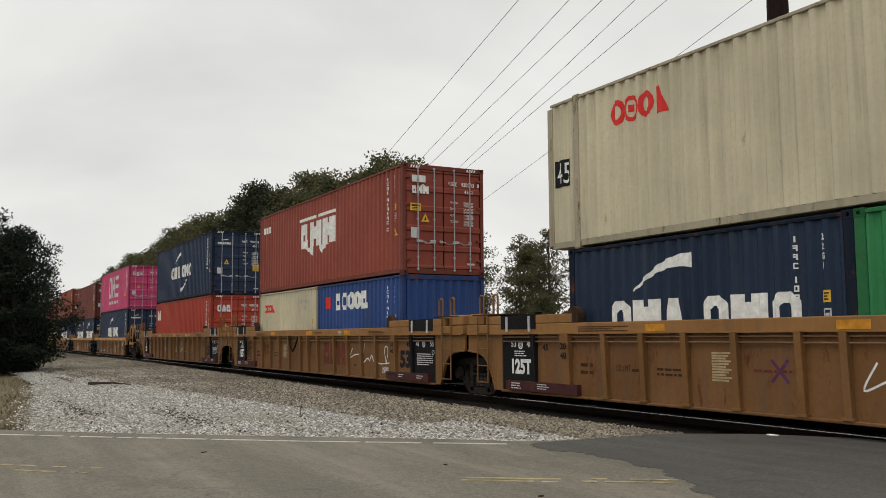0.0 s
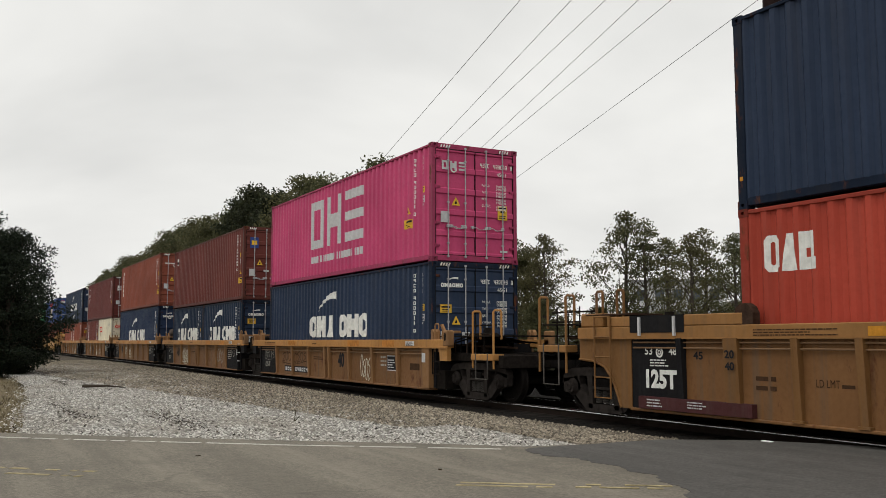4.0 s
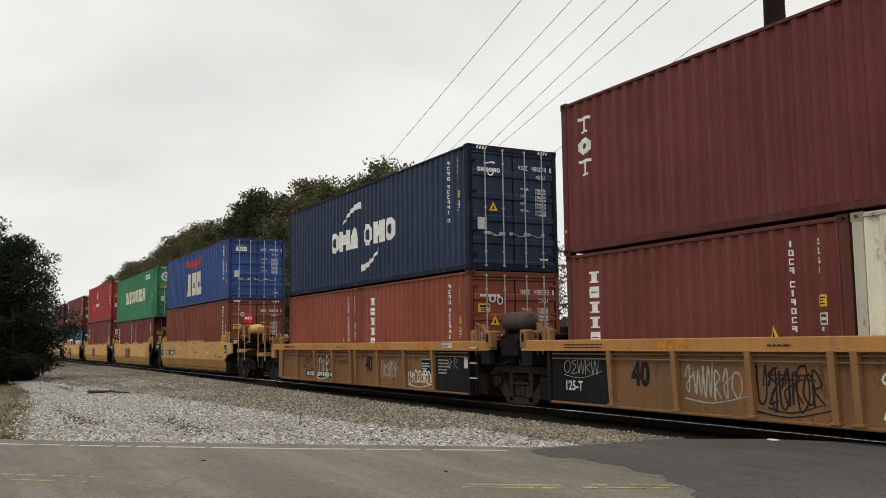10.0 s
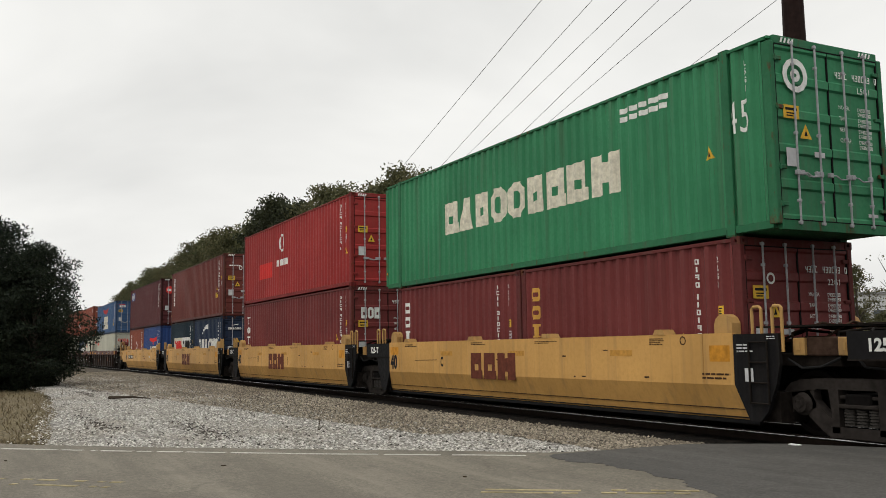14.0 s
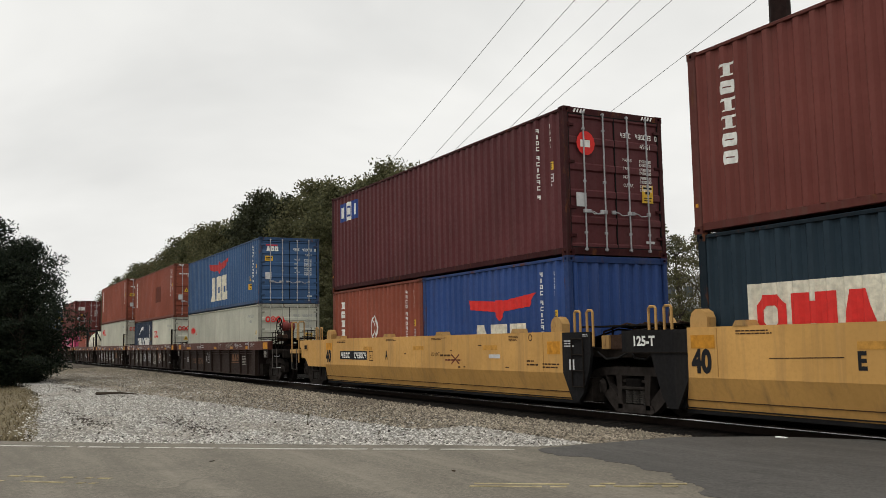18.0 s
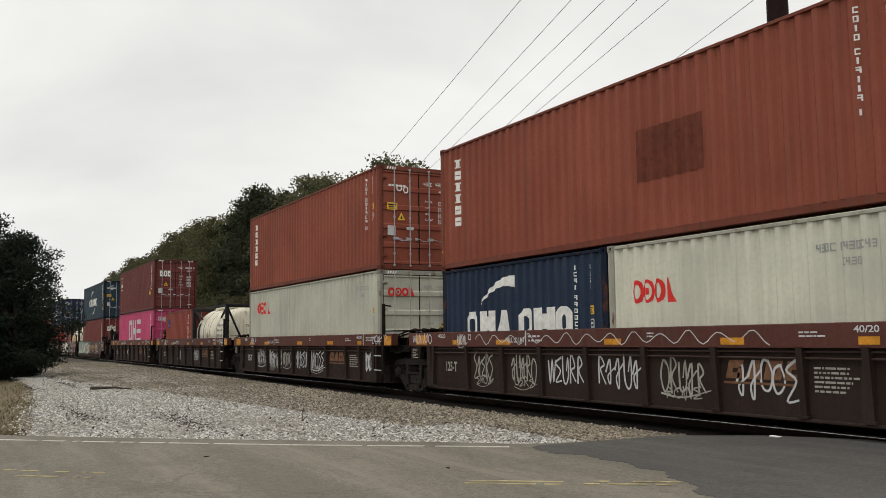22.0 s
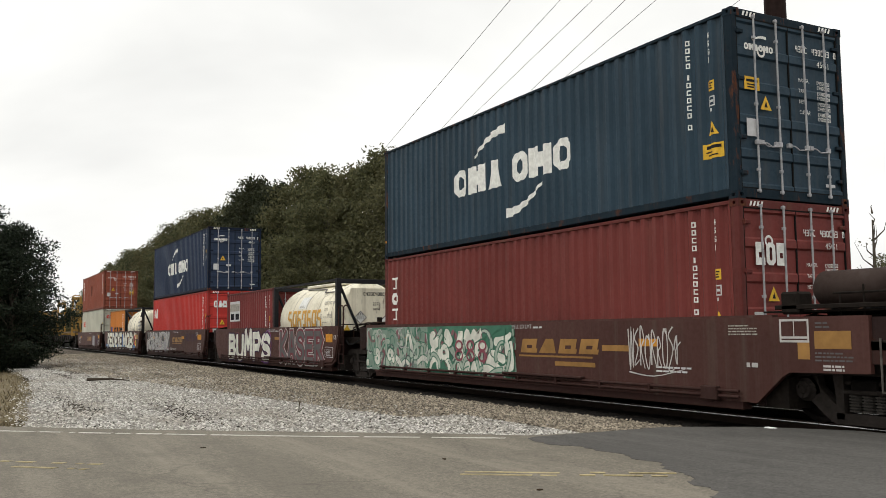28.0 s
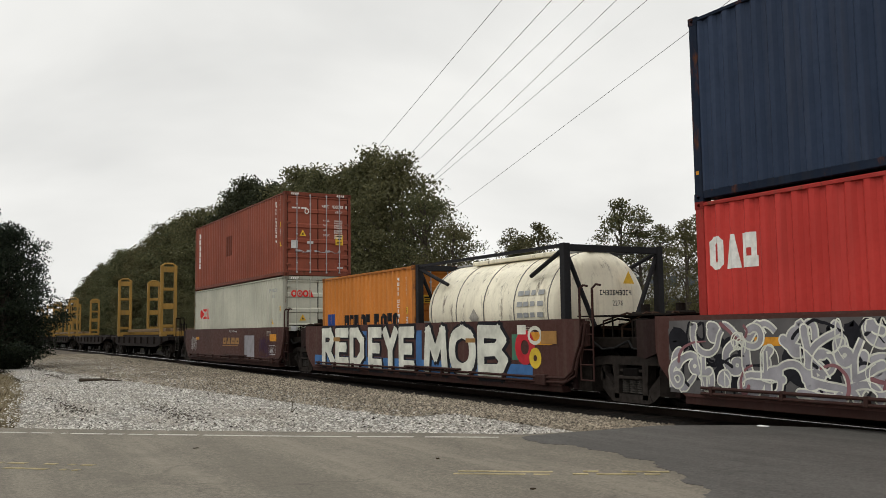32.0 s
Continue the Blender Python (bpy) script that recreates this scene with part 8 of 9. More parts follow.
def mural(rnd, x0, x1, P, base, passes, lift=0.004):
    """A sprayed painting of interlocking curled bands. passes: (edge, fill, how many, width, points)."""
    z0, z1 = 0.31, 1.40
    ends = [(x0 + rnd.uniform(0.0, 0.05), x1 + rnd.uniform(-0.12, 0.05)) for _ in range(9)]
    P([rect(a, b, z0 + i * (z1 - z0) / 9, z0 + (i + 1) * (z1 - z0) / 9) for i, (a, b) in enumerate(ends)], base, lift)
    for edge, fill, n, w, m in passes:
        a, b = [], []
        for i in range(n):
            xa = x0 + (x1 - x0) * i / n - 0.2
            line = spline(curl(rnd, max(x0 + w / 2, xa), min(x1 - w / 2, xa + (x1 - x0) / n + 0.7), z0 + w * 0.6, z1 - w * 0.6, m), 3)
            k = rnd.uniform(0.25, 0.7)
            if edge:
                a += ribbon(line, w + 0.05, w * k + 0.05) + [disc(*line[0], w / 2 + 0.025)]
            b += ribbon(line, w, w * k) + [disc(*line[0], w / 2)]
        lift += 0.0013
        if edge:
            P(a, edge, lift)
            lift += 0.0013
        P(b, fill, lift)


def print_lines(x, z, w, h, rows, seed=1, fill=0.46):
    """Rows of short uneven dashes, as small print."""
    rnd, out = random.Random(seed), []
    p = h / rows
    for i in range(rows):
        zz, xx = z + h - p * (i + 1), x
        stop = x + w * rnd.uniform(0.6, 1.0)
        while xx < stop:
            k = p * rnd.uniform(0.5, 2.6)
            out.append(rect(xx, min(stop, xx + k), zz, zz + p * fill))
            xx += k + p * 0.34
    return out


def well_marks(parent, y, sets):
    """Paint on the near side: (polygons, colour)."""
    for polys, col in sets:
        if polys:
            tagged(part("marking", decal(polys, None, 0.005), MARKS[col], parent, pose(0, y, 0)), kind="stuff")


def all_cars():
    rnd = random.Random(5)
    pr = print_lines
    y_sheet, y_panel, y_chord, y_post, y_flat = -HALF_W + 0.06, -HALF_W + 0.046, -HALF_W - 0.021, -HALF_W - 0.056, -HALF_W
    # ochre car of three long wells
    for i, uc in enumerate((-7.45, -27.05, -46.65)):
        c = well_car("A", uc, i == 0, i == 2)
        emblem = lambda x: round_ring(x, 1.12, 0.085, 0.085, 0.03) + round_ring(x, 1.12, 0.04, 0.04, 0.02)
        well_marks(c, y_panel, [
            (word("53", -8.02, 1.08, 0.18, 0.12, 0, 0.02) + word("48", -7.46, 1.08, 0.17, 0.12, 0, 0.02) + emblem(-7.68) + pr(-7.9, 0.90, 0.55, 0.13, 3, 3) + word("125T", -8.0, 0.55, 0.70, 0.30, 0, 0.05), "white"),
            (word("48", 7.30, 1.06, 0.17, 0.12, 0, 0.02) + word("53", 8.05, 1.06, 0.17, 0.12, 0, 0.02) + emblem(7.72) + pr(7.4, 1.26, 0.75, 0.05, 1, 4) + pr(7.35, 0.62, 0.85, 0.30, 6, 5) + round_ring(8.2, 0.92, 0.06, 0.06, 0.015), "silver")])
        well_marks(c, y_sheet - 0.101, [(pr(6.5, 0.30, 0.3, 0.10, 2, 6) + pr(7.5, 0.30, 0.45, 0.10, 2, 7) + pr(-7.9, 0.27, 0.45, 0.14, 3, 8) + pr(-7.0, 0.29, 0.40, 0.12, 3, 9), "silver"), (pr(5.9, 0.34, 0.45, 0.07, 1, 2), "black")])
        well_marks(c, y_sheet, [
            (word("53", 6.38, 0.52, 0.60, 0.44, 0, 0.05) + word("45", 6.74, 1.05, 0.2, 0.12, 0, 0.03) + word("45", -6.95, 1.02, 0.2, 0.12, 0, 0.03), "black"),
            (pr(-5.75, 0.62, 0.45, 0.26, 2, 11) + word("LD LMT", -4.75, 0.70, 0.36, 0.10) + pr(-4.36, 0.70, 0.42, 0.10, 1, 12) + pr(-3.75, 0.66, 0.85, 0.16, 2, 13) + pr(3.4, 0.50, 0.3, 0.08, 1, 14), "umber")])
        well_marks(c, y_post, [(word("20", 6.03, 1.05, 0.18, 0.12, 0, 0.03) + word("40", 6.03, 0.88, 0.18, 0.12, 0, 0.03) + word("20", -6.21, 1.05, 0.18, 0.12, 0, 0.03) + word("40", -6.21, 0.88, 0.18, 0.12, 0, 0.03), "black")])
        if i == 1:
            well_marks(c, y_sheet, [(slanted(blocks("bbw", 1.05, 0.50, 1.75, 0.62), 0.5, -0.05), "darkred"), (bars(-2.75, 0.62, 0.45, 0.44, 11, 1, 0.7), "tanprint"),
                                    (ribbon(spline([(3.3, 0.98), (3.1, 0.72), (3.45, 0.80), (3.75, 0.82)], 5), 0.03) + ribbon(spline([(4.15, 1.12), (4.05, 0.62), (4.35, 0.72), (4.5, 0.66), (4.62, 0.80), (4.85, 0.60), (4.95, 1.05), (5.0, 0.62), (5.75, 0.62)], 5), 0.03) + ribbon(spline([(5.55, 0.62), (5.45, 0.95), (5.58, 1.05), (5.66, 0.9), (5.56, 0.6)], 5), 0.025) + scrawl(rnd, 5.3, 5.7, 0.34, 0.52, 3, 0.022), "white"),
                                    (scrawl(rnd, -5.0, -4.2, 0.86, 1.10, 4, 0.04), "umber"), (scrawl(rnd, -7.05, -6.35, 0.5, 1.15, 4, 0.05), "umber")])
            part("tie_strap", Shape().path([(-2.0, -HALF_W - 0.03, 1.31), (-1.7, -HALF_W - 0.05, 0.95), (-1.5, -HALF_W - 0.05, 0.84), (-1.3, -HALF_W - 0.05, 0.96), (-1.05, -HALF_W - 0.03, 1.31)], 0.026, 6), HOSE, c, None, "dark hanging strap")
        else:
            well_marks(c, y_sheet, [(bars(-2.55, 0.62, 0.45, 0.44, 11, 1, 0.7), "tanprint"), (stroke([(-1.42, 0.66), (-1.16, 0.94)], 0.045) + stroke([(-1.42, 0.94), (-1.16, 0.66)], 0.045), "bluered"), (pr(-1.75, 0.78, 1.0, 0.08, 1, 21), "darkred"),
                                    (ribbon(spline([(0.2, 0.95), (0.0, 0.6), (0.4, 0.75), (0.7, 0.7)], 5), 0.03) + ribbon(spline([(1.2, 1.1), (1.1, 0.6), (1.5, 0.8), (2.2, 0.62)], 5), 0.03), "white")])
        well_marks(c, y_chord, [([rect(x, x + w, 1.36, 1.48) for x, w in ((-3.9, 0.45), (-0.3, 0.5), (2.85, 0.45))], "amber"), (pr(-5.7, 1.37, 1.4, 0.11, 3, 22) + pr(0.4, 1.41, 0.7, 0.06, 1, 23) + pr(4.6, 1.36, 1.0, 0.11, 3, 24), "umber"), (pr(2.4, 1.37, 0.35, 0.1, 3, 25, 0.7), "silver")])
    # brown-yellow car of five wells
    for i, u in enumerate((-62.35, -78.15, -94.12, -110.0, -125.86)):
        c = well_car("B", u - 6.16, i == 0, i == 4)
        plate = i in (0, 4)
        sheet_marks = [(word("40", 0.72 if plate else -4.15, 0.55, 0.46, 0.42, 0, 0.05), "black"), (pr(5.0, 0.66, 0.75, 0.34, 5, 30 + i) if i else pr(3.65, 0.66, 0.5, 0.3, 3, 31), "dim"), (pr(-1.25, 0.74, 0.8, 0.12, 2, 33), "umber")]
        if plate:
            sheet_marks += [([rect(-3.95, -1.75, 0.31, 0.50)], "black"), (scrawl(rnd, -4.2, -1.9, 0.60, 0.98, 8, 0.04), "umber"), ([rect(4.05, 4.6, 0.56, 0.92)], "black"), (ring(4.04, 4.61, 0.55, 0.93, 0.02) + pr(4.1, 0.62, 0.42, 0.24, 4, 34), "silver"), ([rect(5.35, 5.85, 0.60, 0.76)], "umber")]
        well_marks(c, y_sheet, sheet_marks)
        if plate:
            well_marks(c, y_sheet - 0.003, [(characters(-3.85, 0.34, 4, 0.16, 0.12) + characters(-2.9, 0.34, 6, 0.15, 0.12), "silver")])
        tags = {0: [(2.35, 3.0, 0.26, 0.92, 4, "cream")], 1: [(-3.2, -1.8, 0.36, 1.0, 7, "cream"), (-2.7, -1.9, 0.28, 0.62, 4, "cream"), (1.9, 2.3, 0.4, 0.6, 2, "tan"), (3.0, 4.2, 0.36, 0.98, 4, "dim")], 2: [(-2.9, -1.7, 0.50, 0.95, 6, "cream"), (-1.35, -0.4, 0.36, 0.9, 5, "cream"), (1.9, 2.6, 0.42, 0.75, 2, "tan")], 3: [(-2.9, -1.75, 0.42, 0.95, 6, "dim"), (-1.5, -0.35, 0.30, 1.0, 5, "black"), (-1.3, -0.5, 0.36, 0.9, 4, "black"), (0.45, 1.55, 0.28, 1.0, 5, "cream"), (0.5, 1.5, 0.3, 0.6, 6, "cream"), (1.9, 2.7, 0.4, 0.8, 3, "dim")], 4: [(-3.1, -2.0, 0.30, 1.0, 4, "cream"), (1.75, 2.7, 0.40, 0.9, 6, "dim"), (3.35, 4.7, 0.30, 0.68, 8, "cream")]}[i]
        for a, b, z0, z1, n, col in tags:
            well_marks(c, y_sheet, [(scrawl(rnd, a, b, z0, z1, n, 0.042), col)])
        left = [] if i == 4 else [(word("125-T", -5.95, 0.42, 0.5, 0.18, 0, 0.03), "dim" if i != 3 else "silver"), (scrawl(rnd, -6.0, -5.0, 0.70, 1.0, 5, 0.02), "dim")]
        right = [(pr(4.95, 0.60, 0.6, 0.36, 5, 36 + i), "dim"), ([rect(6.15, 6.32, 0.74, 0.98)], "silver"), (scrawl(rnd, 5.4, 5.9, 0.66, 0.98, 2, 0.02), "dim")] if i else []
        well_marks(c, y_panel, left + right)
        if i == 0:
            well_marks(c, -HALF_W - 0.021, [([rect(6.12, 6.30, 0.80, 1.02)], "silver")])
        well_marks(c, y_chord, [([rect(a, a + w, 1.15, 1.31) for a, w in ((-3.4, 0.7), (1.6, 0.8), (3.9, 0.7))], "rustorange"), (pr(-5.9, 1.18, 1.3, 0.10, 2, 38) + pr(-1.2, 1.2, 0.6, 0.06, 1, 39), "umber"), ([rect(5.25, 5.72, 1.18, 1.29)], "silver"), (pr(5.28, 1.18, 0.4, 0.11, 4, 40), "black")])
    # smooth yellow car of five wells
    for i, u in enumerate((-145.96, -161.9, -177.6, -193.61, -209.31)):
        c = well_car("C", u - 6.16, i == 0, i == 4)
        sets = [(word("40", -6.12, 0.76, 0.42, 0.38, 0, 0.05), "black"), ([rect(-6.12, -5.62, 1.14, 1.34), rect(5.72, 6.14, 1.04, 1.28)], "amber"), ([rect(x, x + 0.6, 1.12, 1.22) for x in (-3.2, -0.1 if i else 0.6, 3.3)], "paleamber"),
                (pr(-5.2, 1.34, 0.7, 0.08, 2, 50 + i) + pr(-1.7, 1.36, 0.7, 0.07, 2, 51) + pr(0.9, 1.36, 0.8, 0.06, 2, 52) + pr(4.35, 1.30, 0.4, 0.12, 4, 53) + round_ring(5.15, 1.36, 0.07, 0.07, 0.02), "umber"), (pr(5.55, 0.78, 0.6, 0.12, 2, 54), "umber")]
        if i in (0, 4):
            sets += [([rect(-4.95, -2.95, 0.86, 1.10)], "black"), (ring(-2.82, -2.55, 0.84, 1.10, 0.02) + pr(-2.76, 0.92, 0.15, 0.09, 2, 55), "umber"), (word("B" if i == 0 else "A", -1.75, 0.88, 0.15, 0.24, 0, 0.04), "black"), (word("LD LMT", 0.9, 0.98, 0.42, 0.09) + pr(1.35, 0.98, 0.55, 0.09, 1, 56), "umber"), (pr(5.0, 0.82, 0.4, 0.14, 2, 57), "umber"), (rect(3.55, 4.0, 0.95, 1.03) and [rect(3.55, 4.0, 0.95, 1.03)], "silver")]
            if i == 4:
                sets += [(stroke([(1.9, 0.82), (2.25, 1.02)], 0.035) + stroke([(1.9, 1.02), (2.25, 0.82)], 0.035) + pr(1.6, 0.88, 0.9, 0.08, 1, 58), "darkred")]
        else:
            sets += [(word("CDE"[i - 1], -3.2, 0.86, 0.13, 0.24, 0, 0.04), "black"), (slanted(blocks("bbw", -1.75, 0.62, 1.95, 0.56), 0.6, 0.0), "darkred"), (stroke([(-4.6, 1.0), (-3.4, 1.02)], 0.012) + (stroke([(0.6, 1.05), (0.6, 0.78)], 0.03) if i == 2 else []), "umber")]
        sets += [([rect(x, x + rnd.uniform(0.05, 0.16), z, z + rnd.uniform(0.015, 0.04)) for x, z in ((2.2, 0.73), (2.45, 0.74), (1.85, 1.1), (-0.6, 1.02), (4.2, 0.76), (3.1, 1.21))], "umber")]
        well_marks(c, y_flat, sets)
        if i in (0, 4):
            well_marks(c, y_flat - 0.003, [(characters(-4.85, 0.90, 4, 0.13, 0.16) + characters(-3.85, 0.90, 6, 0.11, 0.16), "white")])
        if i != 4:
            well_marks(c, y_flat - 0.004, [(word("125-T", -7.45, 1.18, 0.52, 0.17, 0, 0.04), "white")])
        if i != 0:
            well_marks(c, y_flat - 0.004, [(pr(6.28, 1.18, 0.35, 0.14, 3, 59) + pr(6.85, 1.36, 0.2, 0.06, 2, 60) + [rect(6.42, 6.58, 0.76, 0.95)], "silver")])
        else:
            well_marks(c, y_flat - 0.004, [([rect(6.45, 6.85, 0.98, 1.32)], "black")])
            well_marks(c, y_flat - 0.007, [(ring(6.44, 6.86, 0.97, 1.33, 0.02) + pr(6.5, 1.04, 0.3, 0.22, 5, 61), "silver")])
    # brown ribbed car of five wells
    for i, u in enumerate((-229.41, -245.22, -261.1, -277.0, -292.82)):
        c = well_car("D", u - 6.16, i == 0, i == 4)
        sets = [(pr(4.45, 0.56, 0.75, 0.36, 6, 70 + i), "dim"), (rail_mark(2.85, 0.62, 1.4, 0.34), "tan")]
        if i == 0:
            sets += [(word("125-T", -5.4, 0.58, 0.55, 0.22, 0, 0.03) + pr(-6.05, 0.70, 0.3, 0.04, 1, 76), "silver"), (word("A", -1.55, 0.62, 0.18, 0.26, 0, 0.04) + ring(-1.22, -0.86, 0.58, 0.88, 0.02) + word("H", -1.08, 0.66, 0.09, 0.11) + pr(-1.14, 0.79, 0.2, 0.04, 1, 77) + pr(-1.4, 0.95, 0.7, 0.09, 2, 78), "silver"), (characters(-4.2, 0.52, 4, 0.13, 0.22) + characters(-3.05, 0.52, 6, 0.13, 0.24), "tan"), (scrawl(rnd, 5.9, 6.2, 0.6, 0.9, 2, 0.02), "silver")]
        elif i == 4:
            sets += [(characters(-3.6, 0.55, 4, 0.13, 0.22) + characters(-2.7, 0.55, 6, 0.13, 0.24), "tan"), (word("B", -1.45, 0.58, 0.17, 0.26, 0, 0.04) + ring(-1.05, -0.7, 0.56, 0.88, 0.02) + word("H", -0.92, 0.64, 0.09, 0.11), "silver"), (pr(-5.5, 0.56, 0.75, 0.36, 6, 79) + pr(-6.05, 0.70, 0.3, 0.05, 1, 80), "dim"), ([rect(-6.2, -6.12, 0.56, 0.82)], "dim")]
        else:
            sets += [(word("125-T", -5.65, 0.58, 0.5, 0.22, 0, 0.03), "silver" if i == 2 else "dim")]
            spots = {1: ((-4.4, -3.6), (-2.9, -2.0), (-1.6, -0.5), (-0.1, 1.05), (1.5, 2.5), (3.1, 4.2)), 2: ((-4.4, -3.4), (-3.0, -2.3), (-2.2, -1.6), (-0.1, 0.9), (-1.45, -0.6), (1.2, 2.4), (5.6, 6.0)), 3: ((-2.2, -1.5), (1.3, 2.2))}[i]
            for a, b in spots:
                sets.append((scrawl(rnd, a, b, 0.42, 1.0, 5, 0.052), "silver" if rnd.random() < 0.75 else "dim"))
                if rnd.random() < 0.4:
                    sets.append((scrawl(rnd, a + 0.1, b - 0.1, 0.34, 0.55, 4, 0.03), "dim"))
        well_marks(c, y_sheet, sets)
        seam = word("WELL LD LMT", -3.0, 1.22, 0.72, 0.10, 0, 0.02) + pr(-2.15, 1.24, 0.5, 0.16, 2, 81)
        chord = [([rect(x, x + w, 1.18, 1.28) for x, w in ((-5.2, 0.4), (-3.35 if i else -4.9, 0.55), (0.2, 0.45), (2.9, 0.45), (5.2, 0.3))] + [rect(-7.03, -6.47, 1.18, 1.40), rect(7.50, 8.06, 1.17, 1.41) if i == 0 else rect(6.98, 7.42, 1.17, 1.39)], "amber"),
                 (seam + pr(4.3, 1.28, 0.45, 0.10, 2, 82) + [rect(5.6, 5.64, 1.15, 1.45), rect(-2.26, -2.22, 1.15, 1.45)] + pr(1.3, 1.3, 0.2, 0.1, 2, 83) + word("40/20", 5.14, 1.33, 0.36, 0.09, 0, 0.02) + pr(5.8, 1.28, 0.7, 0.12, 3, 84) + ring(-4.5, -4.38, 1.28, 1.40, 0.02) + word("40/20", -5.9, 1.33, 0.36, 0.09, 0, 0.02), "silver")]
        if i == 1:
            chord.append((ribbon([(-4.2 + j * 0.09, 1.29 + 0.09 * math.sin(j * 0.9) * (1 + 0.3 * math.sin(j * 0.37))) for j in range(90)], 0.016), "silver"))
        if i in (1, 2, 3):
            chord += [(scrawl(rnd, -7.2 if i == 1 else 6.2, -6.2 if i == 1 else 7.2, 1.18, 1.44, 5, 0.035), "silver"), (scrawl(rnd, -5.0, -4.6, 1.16, 1.42, 4, 0.03), "silver")]
        if i == 0:
            chord += [(scrawl(rnd, 2.2, 3.3, 1.2, 1.42, 5, 0.025), "dim"), (scrawl(rnd, 3.6, 4.2, 1.2, 1.42, 4, 0.03), "silver"), (scrawl(rnd, 0.9, 1.3, 1.2, 1.42, 2, 0.02), "dim")]
        well_marks(c, y_chord, chord)
        well_marks(c, -HALF_W - 0.006, [((pr(7.60, 0.88, 0.38, 0.24, 6, 85) if i == 0 else []) + pr(-7.25, 0.86, 0.3, 0.24, 6, 86), "dim")])
    # smooth brown car of five wells with large spray paintings
    for i, u in enumerate((-312.9, -328.65, -344.13, -359.85, -375.6)):
        c = well_car("E", u - 6.16, i == 0, i == 4)
        sets = [([rect(-4.9, -4.35, 1.03, 1.15)] + [rect(4.15, 4.6, 1.02, 1.14) if i == 0 else rect(5.86, 6.40, 1.0, 1.24) if i == 1 else rect(5.35, 6.05, 1.0, 1.24)], "amber"), (pr(6.1 if i == 0 else 5.0, 1.20, 0.55, 0.16, 4, 90 + i), "dim"), (ring(5.78, 6.42, 0.55, 0.86, 0.016) + pr(5.86, 0.60, 0.48, 0.2, 5, 95) if i == 1 else ring(5.28, 5.95, 0.55, 0.86, 0.016) + pr(5.36, 0.60, 0.5, 0.2, 5, 95) if i not in (0, 3) else pr(4.55, 0.62, 1.15, 0.12, 2, 97) if i == 0 else [], "silver")]
        if i != 3:
            sets.append((word("WELL LD LMT", 0.3, 1.33, 0.75, 0.075) + pr(1.1, 1.33, 0.4, 0.075, 1, 96), "silver"))
        if i == 1:
            sets.append((word("125 T", 6.50, 1.08, 0.34, 0.12, 0, 0.02), "silver"))
        if i == 2:
            sets.append(([rect(2.15, 2.65, 1.03, 1.16)], "amber"))
        well_marks(c, y_flat, sets)
        graffiti(i, c, rnd)


